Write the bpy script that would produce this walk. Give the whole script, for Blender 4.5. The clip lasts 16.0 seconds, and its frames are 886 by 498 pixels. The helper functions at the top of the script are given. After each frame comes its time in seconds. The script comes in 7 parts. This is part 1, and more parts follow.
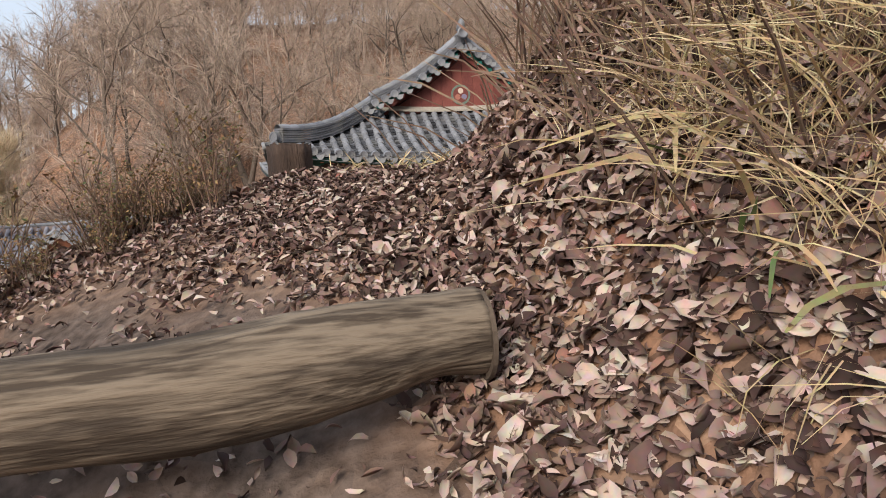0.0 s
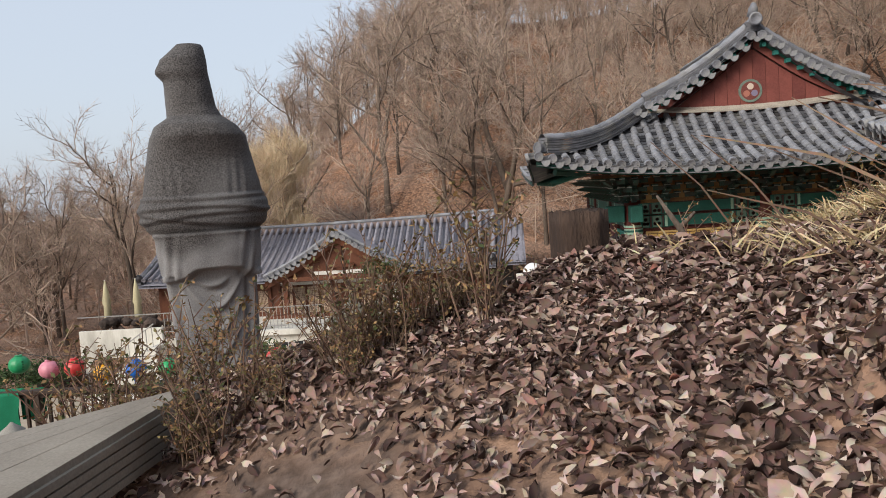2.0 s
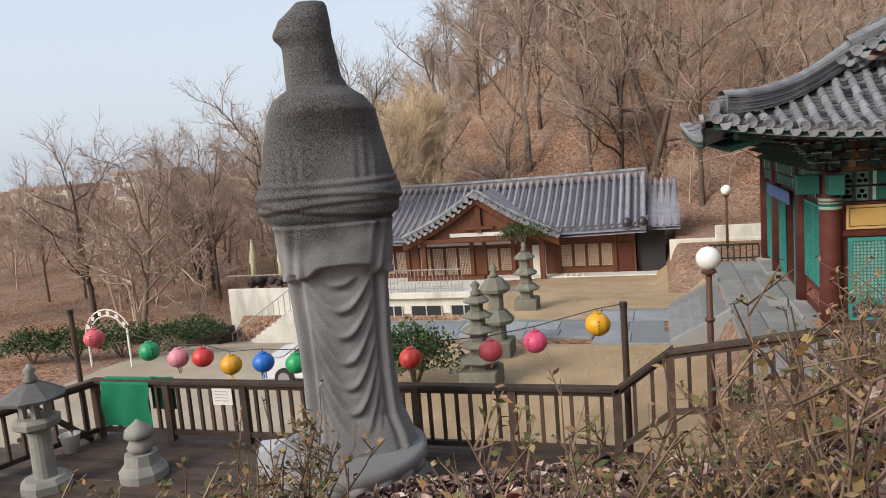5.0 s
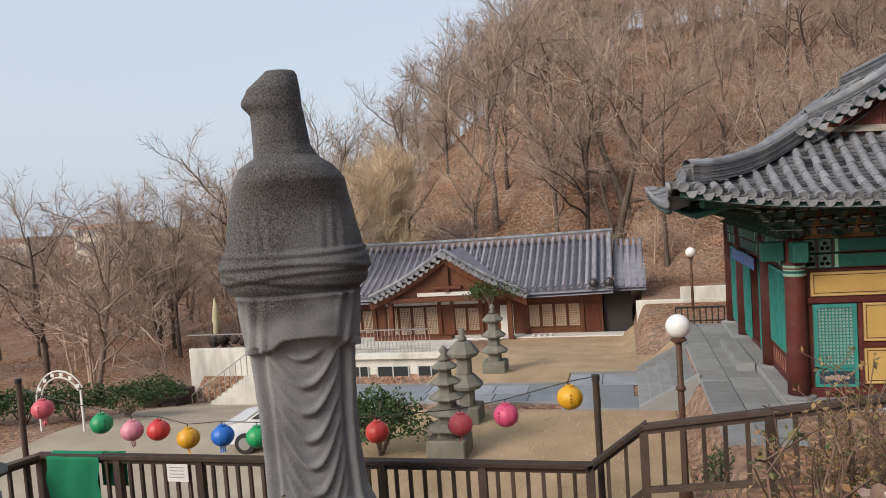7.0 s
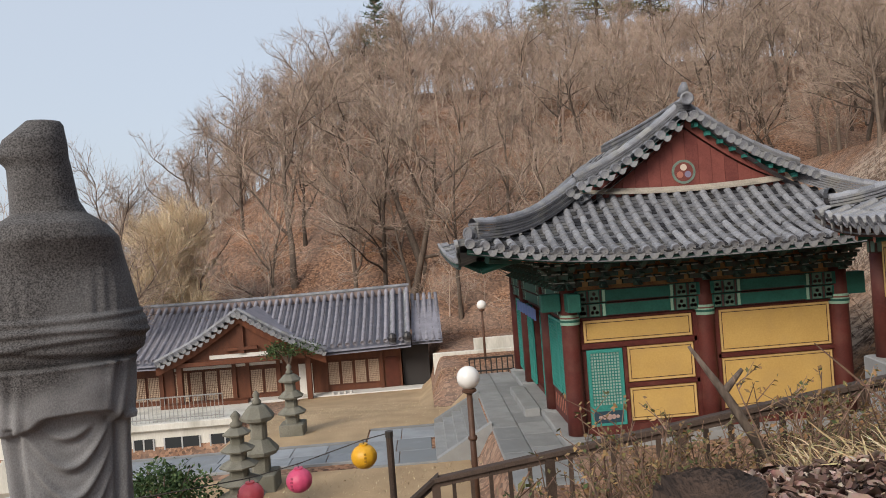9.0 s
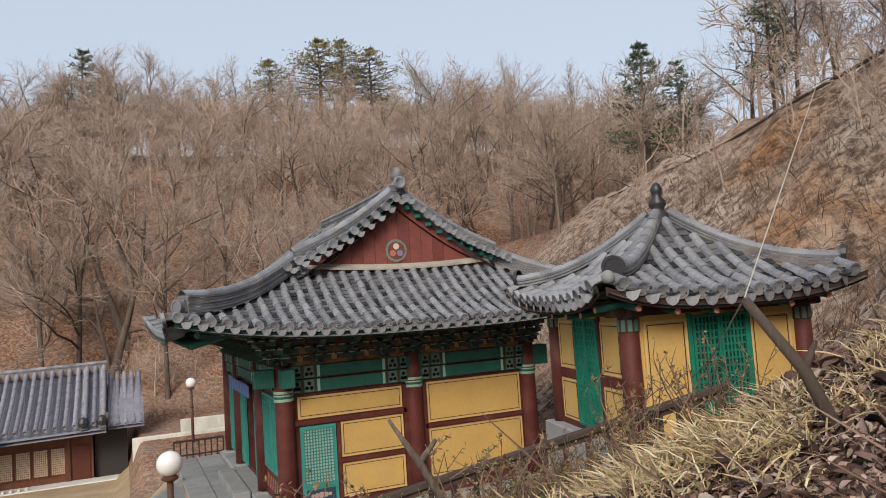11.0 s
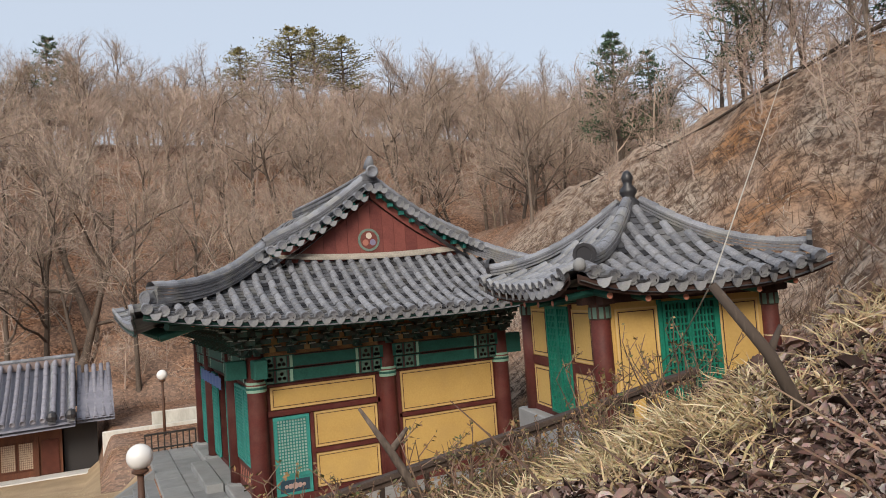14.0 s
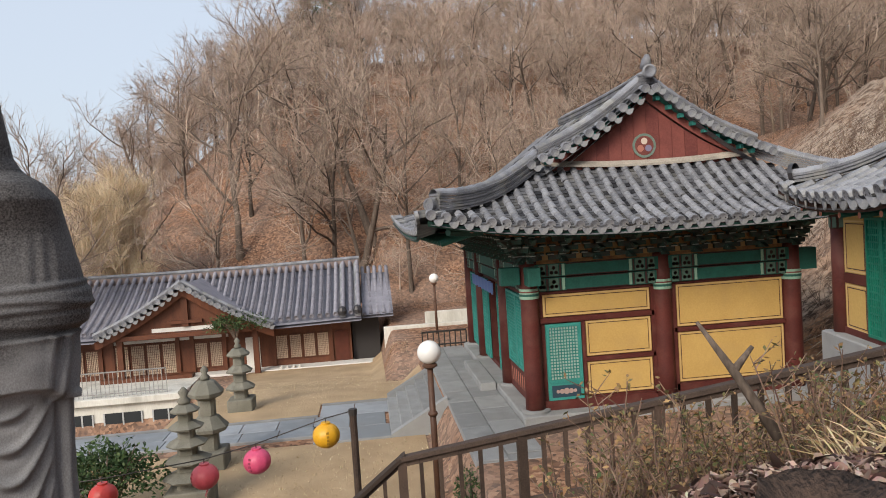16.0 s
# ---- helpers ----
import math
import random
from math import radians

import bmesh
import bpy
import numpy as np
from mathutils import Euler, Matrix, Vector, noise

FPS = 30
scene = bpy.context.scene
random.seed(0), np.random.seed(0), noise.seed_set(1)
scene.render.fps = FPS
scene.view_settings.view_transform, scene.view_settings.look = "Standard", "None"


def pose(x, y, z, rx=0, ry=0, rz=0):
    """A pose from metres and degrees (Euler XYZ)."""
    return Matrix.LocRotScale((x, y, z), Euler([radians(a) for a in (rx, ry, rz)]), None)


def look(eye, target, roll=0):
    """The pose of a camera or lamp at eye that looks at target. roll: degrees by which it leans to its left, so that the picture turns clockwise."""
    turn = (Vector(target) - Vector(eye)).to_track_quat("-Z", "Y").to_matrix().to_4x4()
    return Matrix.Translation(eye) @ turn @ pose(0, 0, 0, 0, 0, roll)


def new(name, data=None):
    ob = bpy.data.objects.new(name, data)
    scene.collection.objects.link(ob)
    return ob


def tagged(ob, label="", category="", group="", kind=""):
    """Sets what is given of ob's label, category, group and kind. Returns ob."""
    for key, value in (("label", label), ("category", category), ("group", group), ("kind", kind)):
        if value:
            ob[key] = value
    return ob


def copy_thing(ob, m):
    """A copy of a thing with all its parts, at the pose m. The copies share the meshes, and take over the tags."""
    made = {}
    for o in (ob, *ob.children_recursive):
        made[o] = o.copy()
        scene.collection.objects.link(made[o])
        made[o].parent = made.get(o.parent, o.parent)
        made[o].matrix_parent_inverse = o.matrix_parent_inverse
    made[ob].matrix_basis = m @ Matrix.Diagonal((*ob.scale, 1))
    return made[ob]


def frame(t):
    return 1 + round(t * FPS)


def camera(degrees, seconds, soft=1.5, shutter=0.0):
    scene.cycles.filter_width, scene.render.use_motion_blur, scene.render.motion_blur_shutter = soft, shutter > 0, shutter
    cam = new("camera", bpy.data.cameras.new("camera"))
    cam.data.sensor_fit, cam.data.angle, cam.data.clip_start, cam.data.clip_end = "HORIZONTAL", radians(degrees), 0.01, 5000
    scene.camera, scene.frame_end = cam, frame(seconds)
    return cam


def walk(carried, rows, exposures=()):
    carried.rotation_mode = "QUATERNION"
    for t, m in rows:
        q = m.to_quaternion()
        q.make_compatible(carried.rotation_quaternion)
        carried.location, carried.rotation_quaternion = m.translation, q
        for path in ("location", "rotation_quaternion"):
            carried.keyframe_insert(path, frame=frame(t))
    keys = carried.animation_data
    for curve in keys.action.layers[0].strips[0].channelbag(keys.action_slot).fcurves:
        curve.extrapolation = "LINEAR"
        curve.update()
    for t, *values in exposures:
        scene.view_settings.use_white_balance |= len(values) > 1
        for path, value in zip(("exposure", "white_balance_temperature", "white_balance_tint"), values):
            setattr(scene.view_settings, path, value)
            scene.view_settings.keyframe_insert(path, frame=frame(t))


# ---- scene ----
cam = camera(62.9, 16.0, soft=0.95)
EXPOSURES = [(0.0, 0.62), (0.6, 0.42), (1.2, 0.4), (2.0, 0.42), (4.0, 0.54), (6.5, 0.44), (8.0, 0.34), (13.5, 0.38), (16.0, 0.5)]
PATH = [
    (0, (-2.672, -18.748, 3.26), (-2.188, -16.817, 3.065), -3.7),
    (0.5, (-2.565, -18.37, 3.339), (-2.325, -16.393, 3.154), -3.4),
    (1, (-2.644, -18.001, 3.362), (-2.577, -16.009, 3.197), -2.9),
    (1.5, (-2.747, -17.74, 3.697), (-2.821, -15.749, 3.528), -3.4),
    (2, (-2.751, -17.48, 3.701), (-2.956, -15.497, 3.535), -4.1),
    (2.5, (-2.823, -17.104, 3.718), (-3.155, -15.141, 3.529), -4.3),
    (3, (-3.0, -16.721, 3.764), (-3.406, -14.775, 3.548), -4.6),
    (3.5, (-3.098, -16.584, 3.999), (-3.561, -14.652, 3.769), -4.8),
    (4, (-3.132, -16.376, 4.0), (-3.677, -14.469, 3.744), -4.8),
    (4.2, (-3.144, -16.239, 3.987), (-3.725, -14.344, 3.716), -4.7),
    (6.3, (-3.287, -15.648, 4.199), (-3.85, -13.741, 3.984), -4.3),
    (6.5, (-3.293, -15.645, 4.202), (-3.844, -13.731, 4.014), -4.2),
    (7, (-3.272, -15.663, 4.205), (-3.757, -13.727, 4.083), -4.0),
    (7.5, (-3.239, -15.683, 4.22), (-3.605, -13.718, 4.148), -4.1),
    (8, (-3.197, -15.703, 4.216), (-3.438, -13.718, 4.173), -4.3),
    (8.5, (-3.186, -15.686, 4.222), (-3.299, -13.689, 4.193), -4.4),
    (9, (-3.156, -15.683, 4.228), (-3.09, -13.684, 4.219), -4.4),
    (9.5, (-3.145, -15.736, 4.244), (-2.86, -13.757, 4.268), -4.4),
    (10, (-3.104, -15.743, 4.236), (-2.604, -13.808, 4.301), -4.3),
    (10.2, (-3.08, -15.728, 4.236), (-2.503, -13.815, 4.318), -4.2),
    (12.3, (-3.082, -15.774, 4.248), (-2.081, -14.053, 4.433), -4.0),
    (12.5, (-3.081, -15.777, 4.249), (-2.068, -14.062, 4.431), -4.2),
    (13, (-3.051, -15.758, 4.243), (-2.039, -14.042, 4.411), -4.4),
    (13.5, (-3.049, -15.755, 4.24), (-2.081, -14.011, 4.381), -4.5),
    (14, (-3.05, -15.726, 4.227), (-2.173, -13.931, 4.332), -4.2),
    (14.5, (-3.032, -15.666, 4.216), (-2.312, -13.801, 4.272), -3.6),
    (15, (-3.094, -15.608, 4.194), (-2.574, -13.677, 4.194), -3.3),
    (15.5, (-3.219, -15.506, 4.194), (-2.89, -13.535, 4.136), -3.5),
    (16, (-3.395, -15.265, 4.202), (-3.187, -13.278, 4.11), -3.7),
]
walk(cam, [(t, look(eye, target, roll)) for t, eye, target, roll in PATH], EXPOSURES)

# ---- world, sun, light ----
SUN_EL, SUN_AZ = 33.0, 216.0  # low winter sun, behind thin haze
world = bpy.data.worlds.new("world")
scene.world = world
world.use_nodes = True
wn = world.node_tree
sky = wn.nodes.new("ShaderNodeTexSky")
sky.sky_type, sky.sun_disc = "NISHITA", False
sky.sun_elevation, sky.sun_rotation = radians(SUN_EL), radians(SUN_AZ)
sky.air_density, sky.dust_density, sky.ozone_density = 1.0, 4.0, 1.0
haze = wn.nodes.new("ShaderNodeMix")
haze.data_type = "RGBA"
haze.inputs[0].default_value = 0.62
haze.inputs[7].default_value = (6.5, 7.15, 8.1, 1)
wn.links.new(sky.outputs[0], haze.inputs[6])
wn.links.new(haze.outputs[2], wn.nodes["Background"].inputs[0])
wn.nodes["Background"].inputs[1].default_value = 0.098
sun = new("sun", bpy.data.lights.new("sun", "SUN"))
sun.data.energy, sun.data.angle, sun.data.color = 2.05, radians(24), (1.0, 0.9, 0.78)
a_, e_ = radians(SUN_AZ), radians(SUN_EL)
toward = Vector((math.sin(a_) * math.cos(e_), math.cos(a_) * math.cos(e_), math.sin(e_)))
sun.matrix_world = look(toward * 100, (0, 0, 0))

# ---- materials ----
MATS = {}


def mat(name, base, dark=None, scale=4.0, rough=0.8, fine=60.0, bump=0.3, metal=0.0, spread=0.12, obj_random=0.0, island=0.0, stretch=(1, 1, 1), stain=None, stain_scale=0.8, stain_amount=0.5, detail_dist=0.01, lo=0.34, hi=0.66):
    """A surface of two tones mixed by noise at two sizes, with a fine relief."""
    if name in MATS:
        return MATS[name]
    m = bpy.data.materials.new(name)
    m.use_nodes = True
    nt, n, l = m.node_tree, m.node_tree.nodes, m.node_tree.links
    bs = n["Principled BSDF"]
    co = n.new("ShaderNodeTexCoord")
    mp = n.new("ShaderNodeMapping")
    mp.inputs["Scale"].default_value = stretch
    l.new(co.outputs["Object"], mp.inputs[0])
    n1, n2 = n.new("ShaderNodeTexNoise"), n.new("ShaderNodeTexNoise")
    for nd, s, d in ((n1, scale, 4), (n2, fine, 3)):
        nd.inputs["Scale"].default_value, nd.inputs["Detail"].default_value = s, d
        l.new(mp.outputs[0], nd.inputs["Vector"])
    dark = dark or tuple(c * 0.6 for c in base)
    ramp = n.new("ShaderNodeValToRGB")
    ramp.color_ramp.elements[0].position, ramp.color_ramp.elements[1].position = lo, hi
    ramp.color_ramp.elements[0].color, ramp.color_ramp.elements[1].color = (*dark, 1), (*base, 1)
    add = n.new("ShaderNodeMath")
    add.operation = "MULTIPLY_ADD"
    add.inputs[1].default_value, add.inputs[2].default_value = 0.45, 0.0
    l.new(n2.outputs["Fac"], add.inputs[0])
    add2 = n.new("ShaderNodeMath")
    add2.operation = "MULTIPLY_ADD"
    add2.inputs[1].default_value = 0.55
    l.new(n1.outputs["Fac"], add2.inputs[0])
    l.new(add.outputs[0], add2.inputs[2])
    fac = add2.outputs[0]
    if obj_random or island:
        if obj_random:
            rn = n.new("ShaderNodeObjectInfo").outputs["Random"]
            amt = obj_random
        else:
            rn = n.new("ShaderNodeNewGeometry").outputs["Random Per Island"]
            amt = island
        sub = n.new("ShaderNodeMath")
        sub.operation = "MULTIPLY_ADD"
        sub.inputs[1].default_value, sub.inputs[2].default_value = amt, -amt / 2
        l.new(rn, sub.inputs[0])
        sm = n.new("ShaderNodeMath")
        l.new(sub.outputs[0], sm.inputs[0])
        l.new(fac, sm.inputs[1])
        fac = sm.outputs[0]
    l.new(fac, ramp.inputs[0])
    col = ramp.outputs[0]
    if stain:
        n3 = n.new("ShaderNodeTexNoise")
        n3.inputs["Scale"].default_value, n3.inputs["Detail"].default_value = stain_scale, 6
        l.new(mp.outputs[0], n3.inputs["Vector"])
        r3 = n.new("ShaderNodeValToRGB")
        r3.color_ramp.elements[0].position, r3.color_ramp.elements[1].position = 0.48, 0.66
        r3.color_ramp.elements[0].color = (0, 0, 0, 1)
        r3.color_ramp.elements[1].color = (stain_amount,) * 3 + (1,)
        l.new(n3.outputs["Fac"], r3.inputs[0])
        mx = n.new("ShaderNodeMix")
        mx.data_type = "RGBA"
        l.new(r3.outputs[0], mx.inputs[0])
        l.new(col, mx.inputs[6])
        mx.inputs[7].default_value = (*stain, 1)
        col = mx.outputs[2]
    l.new(col, bs.inputs["Base Color"])
    bs.inputs["Roughness"].default_value, bs.inputs["Metallic"].default_value = rough, metal
    bs.inputs["Specular IOR Level"].default_value = 0.3
    if bump:
        bp = n.new("ShaderNodeBump")
        bp.inputs["Strength"].default_value, bp.inputs["Distance"].default_value = bump, detail_dist
        l.new(add2.outputs[0], bp.inputs["Height"])
        l.new(bp.outputs[0], bs.inputs["Normal"])
    MATS[name] = m
    return m


def plain(name, base, rough=0.5, metal=0.0, trans=0.0, emit=0.0):
    if name in MATS:
        return MATS[name]
    m = bpy.data.materials.new(name)
    m.use_nodes = True
    bs = m.node_tree.nodes["Principled BSDF"]
    bs.inputs["Base Color"].default_value = (*base, 1)
    bs.inputs["Roughness"].default_value, bs.inputs["Metallic"].default_value = rough, metal
    bs.inputs["Transmission Weight"].default_value = trans
    MATS[name] = m
    return m


def ground_mat():
    """Leaf-strewn earth: bare trodden soil along the path, leaf cover elsewhere, broken up at several sizes."""
    m = bpy.data.materials.new("leafy_earth")
    m.use_nodes = True
    n, l = m.node_tree.nodes, m.node_tree.links
    bs = n["Principled BSDF"]
    co = n.new("ShaderNodeTexCoord")
    vo = n.new("ShaderNodeTexVoronoi")
    vo.inputs["Scale"].default_value = 9.0
    l.new(co.outputs["Object"], vo.inputs["Vector"])
    sep = n.new("ShaderNodeSeparateColor")
    l.new(vo.outputs["Color"], sep.inputs[0])
    leaf = n.new("ShaderNodeValToRGB")
    cr = leaf.color_ramp
    cr.elements[0].color, cr.elements[1].color = (0.09, 0.052, 0.036, 1), (0.42, 0.26, 0.17, 1)
    for p, c in ((0.35, (0.2, 0.108, 0.068)), (0.7, (0.31, 0.17, 0.105))):
        cr.elements.new(p).color = (*c, 1)
    l.new(sep.outputs[0], leaf.inputs[0])
    no = n.new("ShaderNodeTexNoise")
    no.inputs["Scale"].default_value, no.inputs["Detail"].default_value = 0.35, 7
    l.new(co.outputs["Object"], no.inputs["Vector"])
    pr = n.new("ShaderNodeValToRGB")
    pr.color_ramp.elements[0].position, pr.color_ramp.elements[1].position = 0.38, 0.62
    l.new(no.outputs["Fac"], pr.inputs[0])
    tone = n.new("ShaderNodeMix")
    tone.data_type = "RGBA"
    tone.inputs[7].default_value = (0.33, 0.265, 0.225, 1)
    half = n.new("ShaderNodeMath")
    half.operation = "MULTIPLY"
    half.inputs[1].default_value = 0.4
    l.new(pr.outputs[0], half.inputs[0])
    l.new(half.outputs[0], tone.inputs[0])
    l.new(leaf.outputs[0], tone.inputs[6])
    # bare soil
    at = n.new("ShaderNodeAttribute")
    at.attribute_name = "bare"
    fn = n.new("ShaderNodeTexNoise")
    fn.inputs["Scale"].default_value, fn.inputs["Detail"].default_value = 14.0, 6
    l.new(co.outputs["Object"], fn.inputs["Vector"])
    soil = n.new("ShaderNodeValToRGB")
    soil.color_ramp.elements[0].color, soil.color_ramp.elements[1].color = (0.062, 0.046, 0.038, 1), (0.15, 0.115, 0.097, 1)
    soil.color_ramp.elements[0].position, soil.color_ramp.elements[1].position = 0.35, 0.68
    l.new(fn.outputs["Fac"], soil.inputs[0])
    mx = n.new("ShaderNodeMix")
    mx.data_type = "RGBA"
    l.new(at.outputs["Fac"], mx.inputs[0])
    l.new(tone.outputs[2], mx.inputs[6])
    l.new(soil.outputs[0], mx.inputs[7])
    # open soil of the spur: pale rubble, ochre where it slipped last
    pale = n.new("ShaderNodeValToRGB")
    pale.color_ramp.elements[0].color, pale.color_ramp.elements[1].color = (0.07, 0.05, 0.038, 1), (0.5, 0.42, 0.34, 1)
    pale.color_ramp.elements[0].position, pale.color_ramp.elements[1].position = 0.43, 0.55
    big = n.new("ShaderNodeTexNoise")
    big.inputs["Scale"].default_value, big.inputs["Detail"].default_value, big.inputs["Roughness"].default_value = 2.0, 10, 0.76
    l.new(co.outputs["Object"], big.inputs["Vector"])
    l.new(big.outputs["Fac"], pale.inputs[0])
    rust = n.new("ShaderNodeValToRGB")
    rust.color_ramp.elements[0].color, rust.color_ramp.elements[1].color = (0.06, 0.034, 0.022, 1), (0.4, 0.2, 0.085, 1)
    rust.color_ramp.elements[0].position, rust.color_ramp.elements[1].position = 0.43, 0.57
    l.new(big.outputs["Fac"], rust.inputs[0])
    oa, sa = n.new("ShaderNodeAttribute"), n.new("ShaderNodeAttribute")
    oa.attribute_name, sa.attribute_name = "ochre", "scree"
    m2, m3 = n.new("ShaderNodeMix"), n.new("ShaderNodeMix")
    m2.data_type = m3.data_type = "RGBA"
    l.new(oa.outputs["Fac"], m2.inputs[0])
    l.new(pale.outputs[0], m2.inputs[6])
    l.new(rust.outputs[0], m2.inputs[7])
    l.new(sa.outputs["Fac"], m3.inputs[0])
    l.new(mx.outputs[2], m3.inputs[6])
    l.new(m2.outputs[2], m3.inputs[7])
    l.new(m3.outputs[2], bs.inputs["Base Color"])
    bs.inputs["Roughness"].default_value = 0.95
    bs.inputs["Specular IOR Level"].default_value = 0.15
    bp = n.new("ShaderNodeBump")
    bp.inputs["Strength"].default_value, bp.inputs["Distance"].default_value = 0.7, 0.05
    ad = n.new("ShaderNodeMath")
    l.new(sep.outputs[1], ad.inputs[0])
    l.new(fn.outputs["Fac"], ad.inputs[1])
    l.new(ad.outputs[0], bp.inputs["Height"])
    l.new(bp.outputs[0], bs.inputs["Normal"])
    return m


def ramp_mat(name, stops, rough=0.8, detail=40.0, translucent=0.0):
    """Tones spread over the loose pieces of one mesh, each piece its own."""
    m = bpy.data.materials.new(name)
    m.use_nodes = True
    n, l = m.node_tree.nodes, m.node_tree.links
    bs = n["Principled BSDF"]
    ge = n.new("ShaderNodeNewGeometry")
    rp = n.new("ShaderNodeValToRGB")
    els = rp.color_ramp.elements
    els[0].position, els[0].color = stops[0][0], (*stops[0][1], 1)
    els[1].position, els[1].color = stops[-1][0], (*stops[-1][1], 1)
    for p, c in stops[1:-1]:
        els.new(p).color = (*c, 1)
    l.new(ge.outputs["Random Per Island"], rp.inputs[0])
    co = n.new("ShaderNodeTexCoord")
    no = n.new("ShaderNodeTexNoise")
    no.inputs["Scale"].default_value, no.inputs["Detail"].default_value = detail, 3
    l.new(co.outputs["Object"], no.inputs["Vector"])
    mu = n.new("ShaderNodeMix")
    mu.data_type, mu.blend_type = "RGBA", "MULTIPLY"
    mu.inputs[0].default_value = 0.55
    l.new(rp.outputs[0], mu.inputs[6])
    l.new(no.outputs["Color"], mu.inputs[7])
    hs = n.new("ShaderNodeHueSaturation")
    hs.inputs["Value"].default_value, hs.inputs["Saturation"].default_value = 1.35, 0.92
    l.new(mu.outputs[2], hs.inputs["Color"])
    l.new(hs.outputs[0], bs.inputs["Base Color"])
    bs.inputs["Roughness"].default_value = rough
    bs.inputs["Specular IOR Level"].default_value = 0.2
    return m


TILE = mat("roof_tile_grey", (0.29, 0.306, 0.345), (0.13, 0.137, 0.157), 2.2, 0.5, 45, 0.35, obj_random=0.2, stain=(0.30, 0.295, 0.25), stain_scale=3.2, stain_amount=0.4)
TILE_BED = mat("roof_tile_bed", (0.19, 0.198, 0.222), (0.04, 0.042, 0.05), 2.2, 0.6, 45, 0.35, island=0.55, stain=(0.26, 0.255, 0.22), stain_scale=2.4, stain_amount=0.45)
# channel tiles: the shadow gap between the ribs is darkened into the colour
TILE_CH = mat("roof_tile_channel_shaded", (0.12, 0.126, 0.142), (0.022, 0.023, 0.028), 2.2, 0.7, 45, 0.35, island=0.6, stain=(0.2, 0.195, 0.17), stain_scale=2.4, stain_amount=0.35)
TILE_NEW = mat("roof_tile_bluish", (0.27, 0.27, 0.315), (0.15, 0.15, 0.18), 2.0, 0.5, 40, 0.25, obj_random=0.25)
MORTAR = mat("lime_mortar", (0.46, 0.42, 0.36), (0.26, 0.24, 0.21), 3, 0.9, 30, 0.5)
RED = mat("oxblood_paint", (0.115, 0.028, 0.022), (0.07, 0.018, 0.016), 2.0, 0.6, 30, 0.25, stain=(0.16, 0.07, 0.055), stain_scale=2.5, stain_amount=0.35)
RED_BOARD = mat("red_gable_board", (0.235, 0.075, 0.062), (0.15, 0.045, 0.04), 3, 0.7, 30, 0.3, obj_random=0.3)
YELLOW = mat("ochre_plaster", (0.60, 0.40, 0.135), (0.50, 0.325, 0.105), 1.2, 0.85, 30, 0.15, stain=(0.47, 0.32, 0.13), stain_scale=1.5, stain_amount=0.35)
CREAM = plain("cream_line", (0.62, 0.44, 0.20), 0.8)
BLACKL = plain("dark_line", (0.05, 0.02, 0.02), 0.8)
TEAL = mat("teal_paint", (0.055, 0.30, 0.265), (0.03, 0.20, 0.175), 3, 0.6, 30, 0.2)
GREEN = mat("green_beam_paint", (0.026, 0.135, 0.108), (0.016, 0.085, 0.068), 3, 0.6, 30, 0.2)
GREEN_L = plain("pale_green_paint", (0.28, 0.46, 0.36), 0.6)
GREEN_W = mat("green_shutter_paint", (0.016, 0.215, 0.145), (0.01, 0.13, 0.09), 3, 0.5, 30, 0.2)
DARKW = mat("dark_eave_wood", (0.08, 0.04, 0.031), (0.04, 0.026, 0.022), 3, 0.8, 30, 0.2)
PINK = plain("salmon_paint", (0.45, 0.18, 0.12), 0.7)
WHITE = mat("white_paint", (0.74, 0.73, 0.70), (0.58, 0.57, 0.54), 2, 0.7, 25, 0.15)
BLUEP = plain("blue_paint", (0.10, 0.16, 0.36), 0.6)
PAPER = mat("paper_behind_lattice", (0.62, 0.68, 0.64), (0.5, 0.56, 0.52), 3, 0.9, 20, 0.05)
BROWN = mat("brown_timber", (0.16, 0.058, 0.03), (0.085, 0.032, 0.018), 4, 0.55, 50, 0.3, stretch=(1, 1, 0.2))
BROWN_D = mat("dark_deck_timber", (0.085, 0.058, 0.045), (0.04, 0.028, 0.022), 5, 0.7, 60, 0.4, obj_random=0.4)
RICE = mat("warm_rice_paper", (0.66, 0.53, 0.40), (0.57, 0.45, 0.34), 2, 0.9, 25, 0.05)
PLASTER = mat("stained_white_concrete", (0.72, 0.71, 0.66), (0.56, 0.55, 0.50), 1.5, 0.9, 20, 0.3, stretch=(1, 1, 0.25), stain=(0.30, 0.29, 0.25), stain_scale=1.3, stain_amount=0.55)
GRANITE = mat("grey_granite", (0.30, 0.31, 0.315), (0.21, 0.218, 0.225), 3, 0.75, 120, 0.25, obj_random=0.3, stain=(0.22, 0.22, 0.215), stain_scale=1.2, stain_amount=0.4)
PAVE = mat("blue_grey_paving", (0.30, 0.325, 0.355), (0.20, 0.22, 0.24), 2.5, 0.7, 100, 0.2, obj_random=0.5, stain=(0.2, 0.2, 0.2), stain_scale=1.0, stain_amount=0.4)
STATUE = mat("weathered_statue_stone", (0.29, 0.295, 0.305), (0.14, 0.143, 0.15), 1.8, 0.85, 90, 0.6, stain=(0.09, 0.088, 0.088), stain_scale=0.9, stain_amount=0.6, stretch=(1, 1, 0.6))
MOSSY = mat("mossy_pagoda_stone", (0.26, 0.25, 0.21), (0.12, 0.12, 0.10), 4, 0.9, 60, 0.6, stain=(0.10, 0.10, 0.075), stain_scale=2.0, stain_amount=0.6)
